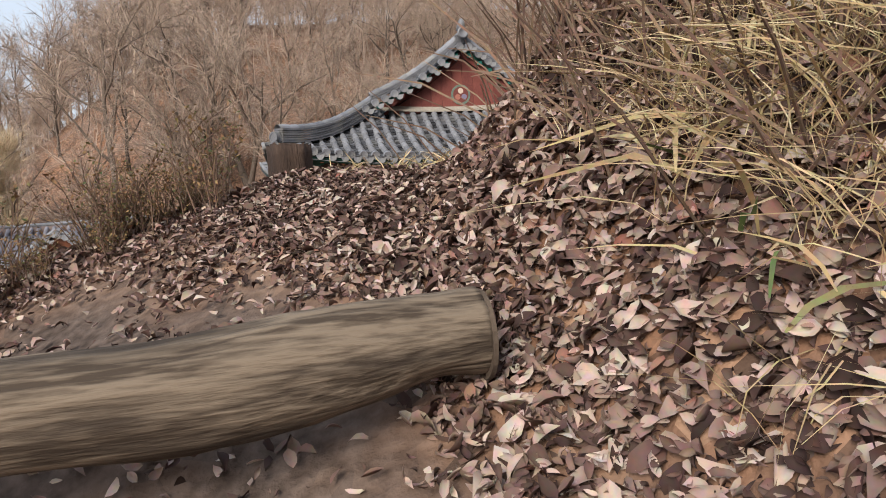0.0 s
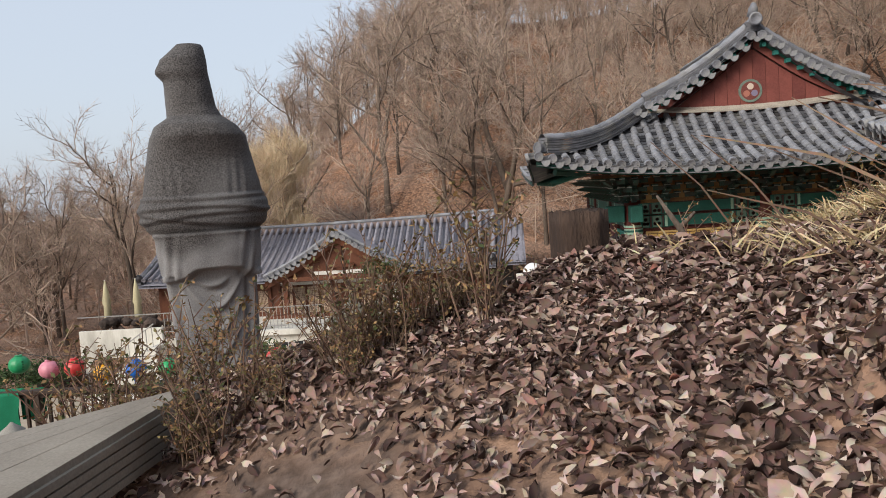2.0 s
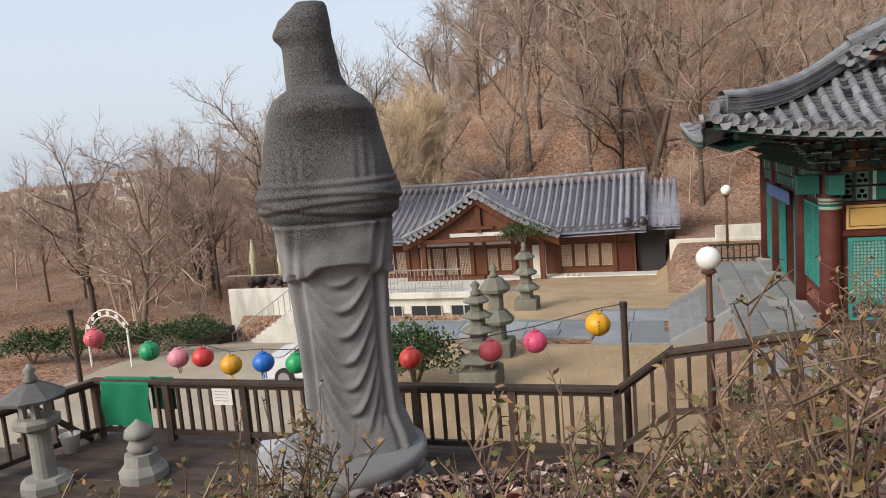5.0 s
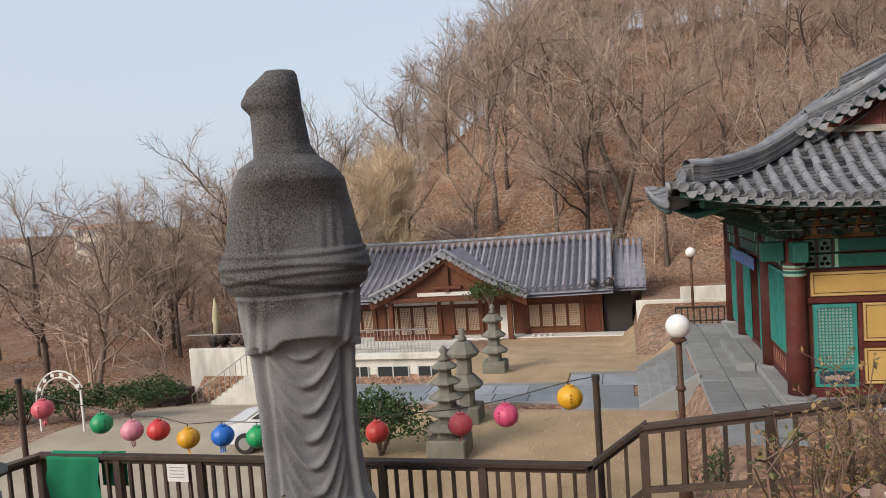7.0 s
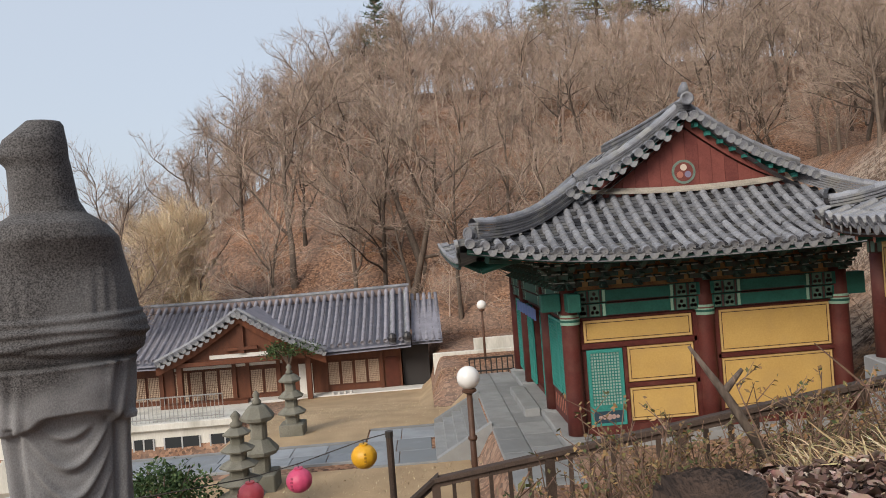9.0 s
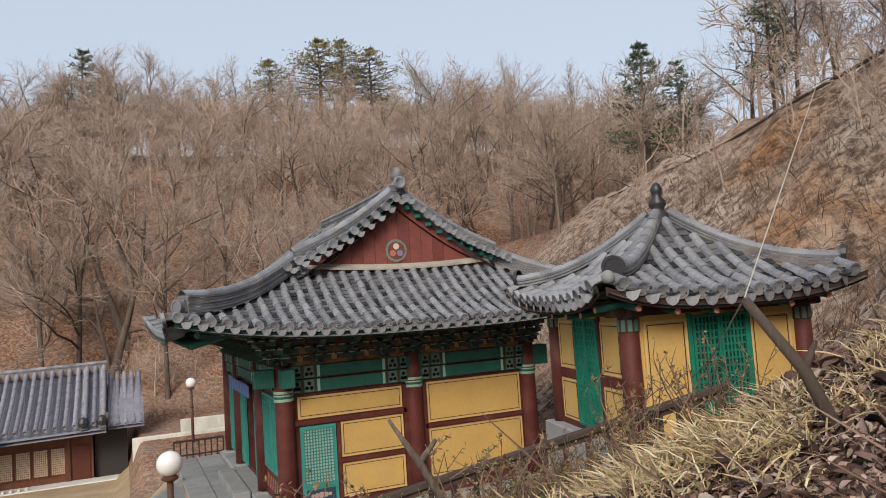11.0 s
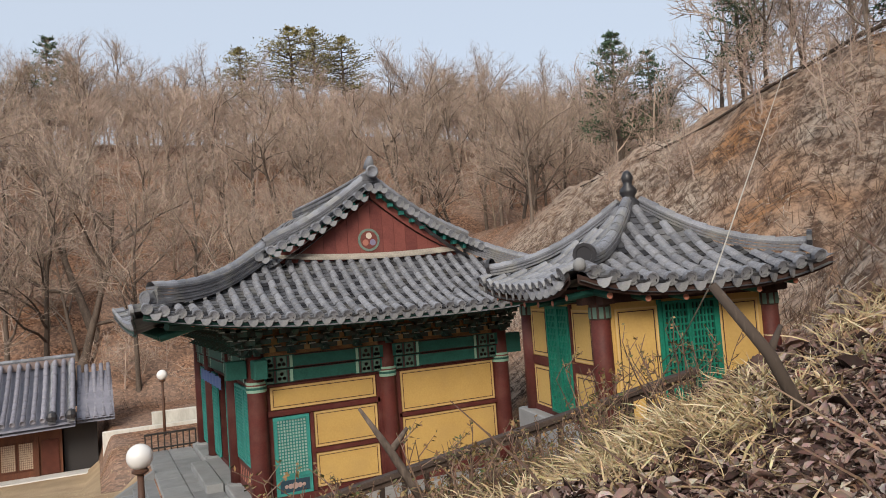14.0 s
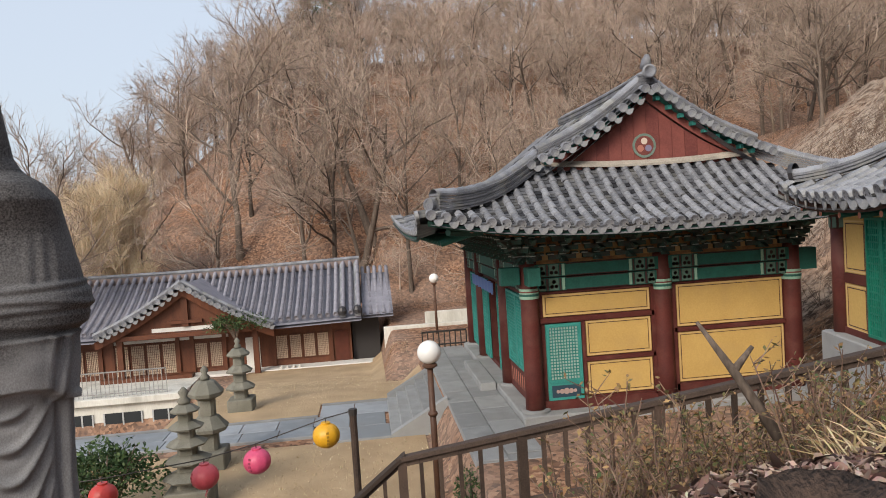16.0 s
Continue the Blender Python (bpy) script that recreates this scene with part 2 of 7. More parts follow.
LAWN = mat("dry_winter_lawn", (0.52, 0.385, 0.24), (0.34, 0.245, 0.15), 0.9, 0.95, 160, 0.8, detail_dist=0.03, stain=(0.3, 0.23, 0.14), stain_scale=0.5, stain_amount=0.45)
DIRT = mat("pale_beaten_yard", (0.42, 0.36, 0.28), (0.30, 0.25, 0.19), 0.6, 0.95, 60, 0.5)
LOGW = mat("weathered_log_wood", (0.20, 0.16, 0.12), (0.06, 0.045, 0.033), 14, 0.9, 75, 1.0, stretch=(0.1, 1, 1), stain=(0.035, 0.026, 0.02), stain_scale=11.0, stain_amount=0.9, lo=0.43, hi=0.57, detail_dist=0.02)
BARK = mat("grey_brown_bark", (0.19, 0.15, 0.122), (0.075, 0.058, 0.047), 5, 0.95, 40, 0.7, stretch=(1, 1, 0.3), obj_random=0.5)
BARK_P = mat("pale_twig_bark", (0.30, 0.235, 0.175), (0.19, 0.145, 0.11), 3, 0.95, 30, 0.3, obj_random=0.5)
STUMP = mat("dark_rotten_stump", (0.085, 0.056, 0.042), (0.035, 0.024, 0.02), 6, 0.9, 50, 1.0, stretch=(1, 1, 0.25), detail_dist=0.03)
CONCRETE = mat("weathered_concrete_slab", (0.30, 0.275, 0.235), (0.20, 0.18, 0.155), 3, 0.9, 90, 0.4, stain=(0.16, 0.14, 0.115), stain_scale=2.5, stain_amount=0.5)
IRON = mat("dark_painted_iron", (0.045, 0.04, 0.038), (0.025, 0.022, 0.02), 6, 0.5, 50, 0.2)
RUST = mat("brown_lamp_post_paint", (0.12, 0.062, 0.04), (0.07, 0.038, 0.026), 6, 0.5, 50, 0.2)
GLOBE = plain("opal_glass_globe", (0.82, 0.82, 0.80), 0.25)
LEAF_MAT = ramp_mat("fallen_oak_leaves", [(0.0, (0.035, 0.02, 0.017)), (0.22, (0.085, 0.048, 0.04)), (0.45, (0.165, 0.1, 0.08)), (0.66, (0.27, 0.185, 0.15)), (0.86, (0.42, 0.32, 0.27)), (0.94, (0.52, 0.43, 0.37)), (1.0, (0.24, 0.095, 0.065))], 0.75)
STRAW = ramp_mat("dry_straw_blades", [(0.0, (0.27, 0.19, 0.10)), (0.4, (0.44, 0.33, 0.17)), (0.8, (0.58, 0.46, 0.26)), (1.0, (0.66, 0.56, 0.36))], 0.7)
NEEDLE = ramp_mat("pine_needles", [(0.0, (0.03, 0.07, 0.038)), (0.5, (0.06, 0.115, 0.06)), (1.0, (0.11, 0.165, 0.08))], 0.7)
OLIVE = ramp_mat("olive_pine_needles", [(0.0, (0.13, 0.13, 0.05)), (0.5, (0.24, 0.215, 0.085)), (1.0, (0.36, 0.29, 0.12))], 0.7)
SHRUB_LEAF = ramp_mat("faded_shrub_leaves", [(0.0, (0.06, 0.085, 0.03)), (0.35, (0.16, 0.13, 0.05)), (0.7, (0.25, 0.13, 0.055)), (1.0, (0.34, 0.24, 0.1))], 0.7)
EVERGREEN = ramp_mat("evergreen_hedge_leaves", [(0.0, (0.02, 0.05, 0.015)), (0.6, (0.05, 0.095, 0.03)), (1.0, (0.1, 0.14, 0.05))], 0.6)
TWIG = ramp_mat("brown_twigs", [(0.0, (0.10, 0.062, 0.045)), (0.5, (0.18, 0.115, 0.08)), (1.0, (0.28, 0.19, 0.13))], 0.9)
# brown twigs paled beyond wood tones: distance haze put into the colour
FAR_TWIG = ramp_mat("far_twigs_haze_tint", [(0.0, (0.3, 0.22, 0.18)), (0.5, (0.44, 0.335, 0.27)), (1.0, (0.58, 0.45, 0.35))], 0.95)
TREE_TWIG = ramp_mat("tree_twigs", [(0.0, (0.2, 0.15, 0.12)), (0.5, (0.34, 0.26, 0.205)), (1.0, (0.52, 0.405, 0.32))], 0.95)


# ---- mesh building ----
class MB:
    """Collects points and faces of one part."""

    def __init__(self):
        self.v, self.f = [], []

    def add(self, vs, fs, m=None):
        o = len(self.v)
        self.v.extend([tuple(m @ Vector(p)) for p in vs] if m is not None else [tuple(p) for p in vs])
        self.f.extend([tuple(i + o for i in q) for q in fs])
        return self

    def box(self, x0, x1, y0, y1, z0, z1, m=None, bev=0.0):
        if bev:
            b = min(bev, (x1 - x0) / 2.1, (y1 - y0) / 2.1)
            pts = [(x0 + b, y0), (x1 - b, y0), (x1, y0 + b), (x1, y1 - b), (x1 - b, y1), (x0 + b, y1), (x0, y1 - b), (x0, y0 + b)]
            vs = [(x, y, z0) for x, y in pts] + [(x, y, z1 - b * 0.7) for x, y in pts]
            cx, cy = (x0 + x1) / 2, (y0 + y1) / 2
            ix, iy = 1 - 2 * b / (x1 - x0), 1 - 2 * b / (y1 - y0)
            vs += [(cx + (x - cx) * ix, cy + (y - cy) * iy, z1) for x, y in pts]
            fs = [tuple(range(7, -1, -1)), tuple(range(16, 24))]
            for k in range(2):
                fs += [(k * 8 + i, k * 8 + (i + 1) % 8, k * 8 + 8 + (i + 1) % 8, k * 8 + 8 + i) for i in range(8)]
            return self.add(vs, fs, m)
        vs = [(x, y, z) for z in (z0, z1) for x, y in ((x0, y0), (x1, y0), (x1, y1), (x0, y1))]
        return self.add(vs, [(3, 2, 1, 0), (4, 5, 6, 7), (0, 1, 5, 4), (1, 2, 6, 5), (2, 3, 7, 6), (3, 0, 4, 7)], m)

    def tube(self, pts, rad, n=8, caps=True, flat=1.0):
        pts = [Vector(p) for p in pts]
        rad = rad if isinstance(rad, (list, tuple)) else [rad] * len(pts)
        vs, fs = [], []
        side = None
        for i, p in enumerate(pts):
            d = (pts[min(i + 1, len(pts) - 1)] - pts[max(i - 1, 0)]).normalized()
            if side is None:
                side = d.cross(Vector((0, 0, 1)))
                side = side.normalized() if side.length > 0.05 else Vector((1, 0, 0))
            side = (side - d * side.dot(d)).normalized()
            up = side.cross(d)
            for k in range(n):
                a = 2 * math.pi * k / n
                vs.append(p + (side * math.cos(a) + up * math.sin(a) * flat) * rad[i])
        for i in range(len(pts) - 1):
            fs += [(i * n + k, i * n + (k + 1) % n, (i + 1) * n + (k + 1) % n, (i + 1) * n + k) for k in range(n)]
        if caps:
            fs += [tuple(range(n - 1, -1, -1)), tuple(range((len(pts) - 1) * n, len(pts) * n))]
        return self.add(vs, fs)

    def lathe(self, prof, n=24, c=(0, 0), sq=None, m=None):
        """Turns a profile of (radius, z) about the upright axis; sq: number of sides of a polygon plan."""
        vs, fs = [], []
        for r, z in prof:
            for k in range(n):
                a = 2 * math.pi * (k + 0.5) / n
                rr = r
                if sq:
                    w = 2 * math.pi / sq
                    rr = r / math.cos(((a + w / 2) % w) - w / 2)
                vs.append((c[0] + rr * math.cos(a), c[1] + rr * math.sin(a), z))
        for i in range(len(prof) - 1):
            fs += [(i * n + k, i * n + (k + 1) % n, (i + 1) * n + (k + 1) % n, (i + 1) * n + k) for k in range(n)]
        fs += [tuple(range(n - 1, -1, -1)), tuple(range((len(prof) - 1) * n, len(prof) * n))]
        return self.add(vs, fs, m)

    def grid(self, fn, nu, nv):
        o = len(self.v)
        self.v.extend([tuple(fn(i / nu, j / nv)) for j in range(nv + 1) for i in range(nu + 1)])
        w = nu + 1
        self.f.extend([(o + j * w + i, o + j * w + i + 1, o + (j + 1) * w + i + 1, o + (j + 1) * w + i) for j in range(nv) for i in range(nu)])
        return self


def meshed(name, mb, material, smooth=False):
    me = bpy.data.meshes.new(name)
    me.from_pydata(mb.v, [], mb.f)
    me.materials.append(material)
    if smooth:
        me.polygons.foreach_set("use_smooth", [True] * len(me.polygons))
    me.update()
    return me


def part(name, mb, material, parent=None, label="", smooth=False):
    ob = new(name, meshed(name, mb, material, smooth))
    ob.parent = parent
    if label:
        ob["label"] = label
    return ob


def piece(name, data, parent, m):
    """One more object on a shared mesh, under parent, at the local pose m."""
    ob = new(name, data)
    ob.parent = parent
    ob.matrix_basis = m
    return ob


def thing(name, label, category, loc=(0, 0, 0), rz=0.0, group="", kind=""):
    ob = new(name)
    ob.matrix_basis = pose(*loc, 0, 0, rz)
    return tagged(ob, label, category, group, kind)


def structure(name, mb, material, label, category, smooth=False):
    return tagged(part(name, mb, material, None, "", smooth), label, category, "", "structure")


def sstep(a, b, x):
    t = min(1.0, max(0.0, (x - a) / (b - a)))
    return t * t * (3 - 2 * t)


def mix(a, b, t):
    return a + (b - a) * t


def smin(a, b, k=0.35):
    h = min(1.0, max(0.0, 0.5 + 0.5 * (b - a) / k))
    return mix(b, a, h) - k * h * (1 - h)


# ---- ground ----
def far_height(x, y):
    # courtyard, sinking gently to the lodge, with the lower yard to the west
    court = -1.1 - 1.35 * sstep(5.5, 18.5, y) * sstep(2, -2, x)
    court = mix(court, -3.2 - 1.6 * sstep(6, 18, y), sstep(-9.3, -10.8, x) * (1 - sstep(15, 15.6, y) * sstep(-24.0, -23.2, x)))
    court = mix(court, -0.35, sstep(-2.2, -1.6, x) * sstep(-9, -6, y) * (1 - sstep(9, 13, y)))
    court = mix(court, -0.75, sstep(-3.3, -2.5, x) * sstep(10.0, 12.5, y))
    # wooded hill to the north, dying out westwards
    n = max(0.0, y - 26.5 - 2 * sstep(-5, -25, x))
    hill = 0.95 * n * (1 - 0.15 * sstep(0, 60, n))
    hill = 36.0 * (1 - math.exp(-hill / 36.0)) * (0.03 + 0.97 * sstep(-42, -7, x))
    # steep spur to the east
    x0 = mix(2.3, 7.7, sstep(-8.5, -2.5, y))
    e = max(0.0, min(x, 24) - x0) * mix(0.66, 0.79, sstep(-6, 0, y)) - 0.09 * max(0.0, min(y, 40))
    e = max(0.0, e) * (1 - 0.35 * sstep(14, 45, y))
    e = e * (1 - 0.9 * sstep(22, 60, x) * sstep(0, -40, y))
    lumps = 0.42 * noise.noise(Vector((x * 0.45, y * 0.45, 4))) + 0.26 * noise.noise(Vector((x * 1.3, y * 1.3, 6)))
    return court + max(hill, e) + 0.25 * min(hill, e) + lumps * sstep(8.5, 11.5, x) * sstep(30, 18, y)


def near_height(x, y):
    p1 = 2.79 + 0.38 * (x + 3.37) + 0.38 * (y + 15.17)
    p1 = max(p1, -1.2 + 0.05 * (y + 30))
    ramp = 0.85 * max(0.0, x + 1.95) * sstep(-14.9, -15.8, y)
    p1 += ramp
    cap = 3.3 + max(0.0, x + 0.9) * 0.24 + 1.6 * ramp
    top = smin(p1, cap, 0.5)
    # trodden tread above the log
    top = mix(top, 2.72, 0.6 * sstep(0.9, 0.2, abs(y + 16.1)) * sstep(0.95, 0.35, abs(x + 3.5)))
    yc = mix(-14.5, -13.4, sstep(-2.9, -2.0, x)) + 0.5 * sstep(-2, 2, x)
    drop = max(0.0, y - yc)
    top -= 0.62 * drop * drop / (drop + 0.8)
    west = max(0.0, -4.45 - x)
    top -= 0.75 * west * west / (west + 0.5)
    return top


def height(x, y):
    f = far_height(x, y)
    deck = 1.0 * sstep(-14, -12.5, x) * sstep(-3.0, -3.6, x) * sstep(-6.6, -7.0, y) * sstep(-19, -15, y)
    f = mix(f, 0.03, deck)
    n = near_height(x, y)
    if y < -3:
        k = 0.4
        h = min(1.0, max(0.0, 0.5 + 0.5 * (n - f) / k))
        z = mix(f, n, h) + k * h * (1 - h)
    else:
        z = f
    rough = 0.05 * noise.noise(Vector((x * 0.9, y * 0.9, 0))) + 0.02 * noise.noise(Vector((x * 3.1, y * 3.1, 5)))
    flat = sstep(-10.5, -9, x) * sstep(2.5, 1, x) * sstep(-5.5, -4, y) * sstep(20, 17, y)
    return z + rough * (1 - flat) + 0.5 * noise.noise(Vector((x * 0.07, y * 0.07, 2))) * sstep(26, 34, y)


def axis(stops):
    out = []
    for a, b, s in stops:
        n = max(1, round((b - a) / s))
        out += [a + (b - a) * i / n for i in range(n)]
    return out + [stops[-1][1]]


gx = axis([(-900, -300, 200), (-300, -100, 25), (-100, -40, 5), (-40, -12, 1.0), (-12, -6.5, 0.4), (-6.5, 2.5, 0.13), (2.5, 12, 0.4), (12, 40, 1.0), (40, 100, 5), (100, 300, 25), (300, 900, 200)])
gy = axis([(-900, -300, 200), (-300, -60, 25), (-60, -24, 3), (-24, -20, 0.5), (-20, -11, 0.13), (-11, 0, 0.4), (0, 26, 0.7), (26, 80, 1.8), (80, 300, 25), (300, 1200, 225)])
gm = MB()
gm.v = [(x, y, height(x, y)) for y in gy for x in gx]
gm.f = [(j * len(gx) + i, j * len(gx) + i + 1, (j + 1) * len(gx) + i + 1, (j + 1) * len(gx) + i) for j in range(len(gy) - 1) for i in range(len(gx) - 1)]
ground = structure("ground", gm, ground_mat(), "hillside of earth under brown fallen leaves", "ground", True)
bare = ground.data.attributes.new("bare", "FLOAT", "POINT")


def bareness(x, y):
    b = sstep(1.0, 0.25, abs(x + 3.45 + 0.25 * (y + 16.3))) * sstep(-14.4, -15.2, y) * sstep(-24, -20, y)
    b = max(b, 0.8 * sstep(0.8, 0.2, abs(y + 17.4)) * sstep(-1.9, -2.6, x))
    b = max(b, sstep(-2.3, -2.75, x + 0.35 * (y + 16.0)) * sstep(-15.1, -15.75, y) * sstep(-18.5, -17.5, y))
    return min(1.0, max(0.0, b + 0.35 * noise.noise(Vector((x * 2.2, y * 2.2, 3))) * (b > 0.02)))


bare.data.foreach_set("value", [bareness(p[0], p[1]) for p in gm.v])


def eroded(x, y):
    """How far the soil of the eastern spur lies open."""
    k = 0.75 + 0.5 * noise.noise(Vector((x * 0.3, y * 0.3, 8))) + 0.25 * noise.noise(Vector((x, y, 1)))
    return min(1.0, max(0.0, k)) * sstep(6.5, 9.5, x) * sstep(27, 18, y) * sstep(40, 26, x)


scree = ground.data.attributes.new("scree", "FLOAT", "POINT")
scree.data.foreach_set("value", [eroded(p[0], p[1]) for p in gm.v])
ochre = ground.data.attributes.new("ochre", "FLOAT", "POINT")
ochre.data.foreach_set("value", [min(1.0, max(0.0, 0.35 + 1.6 * noise.noise(Vector((p[0] * 0.22, p[1] * 0.22, 3))) + 0.6 * noise.noise(Vector((p[0] * 0.9, p[1] * 0.9, 5))))) * sstep(13, 4, p[1]) for p in gm.v])


# ---- tiled roofs ----
def half_tile(L=0.34, r0=0.084, r1=0.072, n=6, cap=True):
    """A convex clay tile, lower end at the origin, running along +x."""
    mb = MB()
    vs = []
    for x, r, lift in ((0, r0, 0.012), (L, r1, 0.0)):
        for k in range(n + 1):
            a = math.pi * k / n
            vs.append((x, r * math.cos(a), r * math.sin(a) + lift))
    for k in range(n + 1):
        a = math.pi * k / n
        vs.append((0, (r0 - 0.02) * math.cos(a), (r0 - 0.02) * math.sin(a) + 0.004))
    fs = [(k, k + 1, n + 2 + k, n + 1 + k) for k in range(n)]
    fs += [(2 * n + 2 + k, 2 * n + 3 + k, k + 1, k) for k in range(n)]
    if cap:
        fs.append(tuple(range(2 * n + 2, 3 * n + 3)))
    return mb.add(vs, fs)


def eave_tile(r=0.1):
    """Round end tile of a row: a disc with a rim, facing -x."""
    mb = MB()
    n = 12
    vs = [(-0.02, r * math.cos(2 * math.pi * k / n), r * math.sin(2 * math.pi * k / n)) for k in range(n)]
    vs += [(-0.02, 0.72 * r * math.cos(2 * math.pi * k / n), 0.72 * r * math.sin(2 * math.pi * k / n)) for k in range(n)]
    vs += [(-0.008, 0.68 * r * math.cos(2 * math.pi * k / n), 0.68 * r * math.sin(2 * math.pi * k / n)) for k in range(n)]
    vs += [(0.05, r * math.cos(2 * math.pi * k / n), r * math.sin(2 * math.pi * k / n)) for k in range(n)]
    fs = [(k, (k + 1) % n, n + (k + 1) % n, n + k) for k in range(n)] + [(n + k, n + (k + 1) % n, 2 * n + (k + 1) % n, 2 * n + k) for k in range(n)]
    fs += [tuple(range(2 * n, 3 * n))] + [((k + 1) % n, k, 3 * n + k, 3 * n + (k + 1) % n) for k in range(n)]
    return mb.add(vs, fs)


def drip_tile(w=0.115, d=0.12):
    """Curved pendant tile between two rows, facing -x."""
    mb = MB()
    n = 6
    vs, fs = [], []
    for x in (-0.012, 0.012):
        for k in range(n + 1):
            t = k / n * 2 - 1
            vs.append((x, t * w, 0.02 * t * t))
        for k in range(n + 1):
            t = k / n * 2 - 1
            vs.append((x, t * w * 0.9, -d * (1 - t * t) ** 0.7 - 0.008))
    m = 2 * (n + 1)
    for k in range(n):
        fs += [(k, n + 1 + k, n + 2 + k, k + 1), (m + k + 1, m + n + 2 + k, m + n + 1 + k, m + k), (n + 1 + k, m + n + 1 + k, m + n + 2 + k, n + 2 + k)]
    return mb.add(vs, fs)


TILE_ME = meshed("roof_tile", half_tile(), TILE, True)
CAP_ME = meshed("end_tile", eave_tile(), TILE)
DRIP_ME = meshed("drip_tile", drip_tile(), TILE)
TILE_MB = half_tile(0.34, n=4, cap=False)


def along(p, q, up=Vector((0, 0, 1))):
    """Pose at p whose x axis points to q and whose z axis leans to up."""
    x = (Vector(q) - Vector(p)).normalized()
    y = Vector(up).cross(x).normalized()
    z = x.cross(y)
    m = Matrix((x, y, z)).transposed().to_4x4()
    m.translation = p
    return m


def tile_row(fn, parent, single, stuff, step=0.29, cap=True, lift=0.05, scale=1.0):
    """Lays tiles along fn(s), s from 0 at the eave to 1, singly under parent or joined into stuff."""
    pts = [Vector(fn(i / 24)) for i in range(25)]
    acc = [0.0]
    for a, b in zip(pts, pts[1:]):
        acc.append(acc[-1] + (b - a).length)
    total = acc[-1]
    step *= scale

    def at(d):
        d = min(max(d, 0), total - 1e-6)
        i = max(k for k in range(25) if acc[k] <= d)
        i = min(i, 23)
        return pts[i].lerp(pts[i + 1], (d - acc[i]) / max(1e-9, acc[i + 1] - acc[i]))
    n = max(1, int(total / step))
    for i in range(n):
        p, q = at(i * step), at(min(total, (i + 1) * step))
        if (q - p).length < 0.05:
            continue
        jx = random.uniform(-0.012, 0.012)
        m = along(p + Vector((0, 0, lift)), q + Vector((0, 0, lift))) @ pose(0, jx, random.uniform(-0.006, 0.006), random.uniform(-4, 4), 0, random.uniform(-1.5, 1.5)) @ Matrix.Scale(scale, 4)
        if single:
            piece("roof_tile", TILE_ME, parent, m)
        else:
            stuff.add(TILE_MB.v, TILE_MB.f, m)
    if cap:
        m = along(pts[0] + Vector((0, 0, lift + 0.01)), pts[1] + Vector((0, 0, lift + 0.01))) @ Matrix.Scale(scale, 4)
        piece("end_tile", CAP_ME, parent, m)


def channel_row(fn, stuff, w=0.1, step=0.135):
    """Lays overlapping concave tiles along fn(s), from the eave up, between two convex rows."""
    pts = [Vector(fn(i / 24)) for i in range(25)]
    n = max(1, round(sum((b - a).length for a, b in zip(pts, pts[1:])) / step))
    pts = [Vector(fn(i / n)) for i in range(n + 1)]
    for a, b in zip(pts, pts[1:]):
        L = (b - a).length
        if L < 0.03:
            continue
        k = random.uniform(-0.006, 0.006)
        vs = [(x, t * w, z + 0.03 * t * t) for x, z in ((k, 0.006), (k, 0.038), (L + 0.02, 0.016)) for t in (-1, -0.4, 0.4, 1)]
        stuff.add(vs, [(r * 4 + i, r * 4 + i + 1, r * 4 + 5 + i, r * 4 + 4 + i) for r in (0, 1) for i in range(3)], along(a, b))


def ridge_course(name, parent, pts, w=0.14, layers=4, h=0.055, end=True, cover=0.11):
    """A ridge of stacked flat tiles with a round cover tile on top, following pts."""
    n = len(pts)
    for k in range(layers):
        ww = w * (1 + 0.10 * (k % 2))
        vs, fs = [], []
        for i, p in enumerate(pts):
            p = Vector(p)
            d = Vector(pts[min(i + 1, n - 1)]) - Vector(pts[max(i - 1, 0)])
            s = Vector((d.y, -d.x, 0)).normalized() * ww
            z0, z1 = k * h + 0.004, (k + 1) * h - 0.006
            vs += [p + s + Vector((0, 0, z0)), p + s + Vector((0, 0, z1)), p - s + Vector((0, 0, z1)), p - s + Vector((0, 0, z0))]
        for i in range(n - 1):
            fs += [(i * 4 + a, i * 4 + (a + 1) % 4, i * 4 + 4 + (a + 1) % 4, i * 4 + 4 + a) for a in range(4)]
        fs += [(3, 2, 1, 0), (n * 4 - 4, n * 4 - 3, n * 4 - 2, n * 4 - 1)]
        part(name if k == 0 else "ridge_layer", MB().add(vs, fs), TILE_BED, parent)
    dense = []
    for a, b in zip(pts, pts[1:]):
        a, b = Vector(a), Vector(b)
        k = max(1, round((b - a).length / 0.3))
        dense += [a.lerp(b, i / k) for i in range(k)]
    dense.append(Vector(pts[-1]))
    for a, b in zip(dense, dense[1:]):
        m = along(a + Vector((0, 0, layers * h - 0.02)), b + Vector((0, 0, layers * h - 0.02)))
        t = half_tile((b - a).length + 0.03, cover, cover * 0.93, 6)
        part("ridge_cover_tile", MB().add(t.v, t.f, m), TILE, parent)


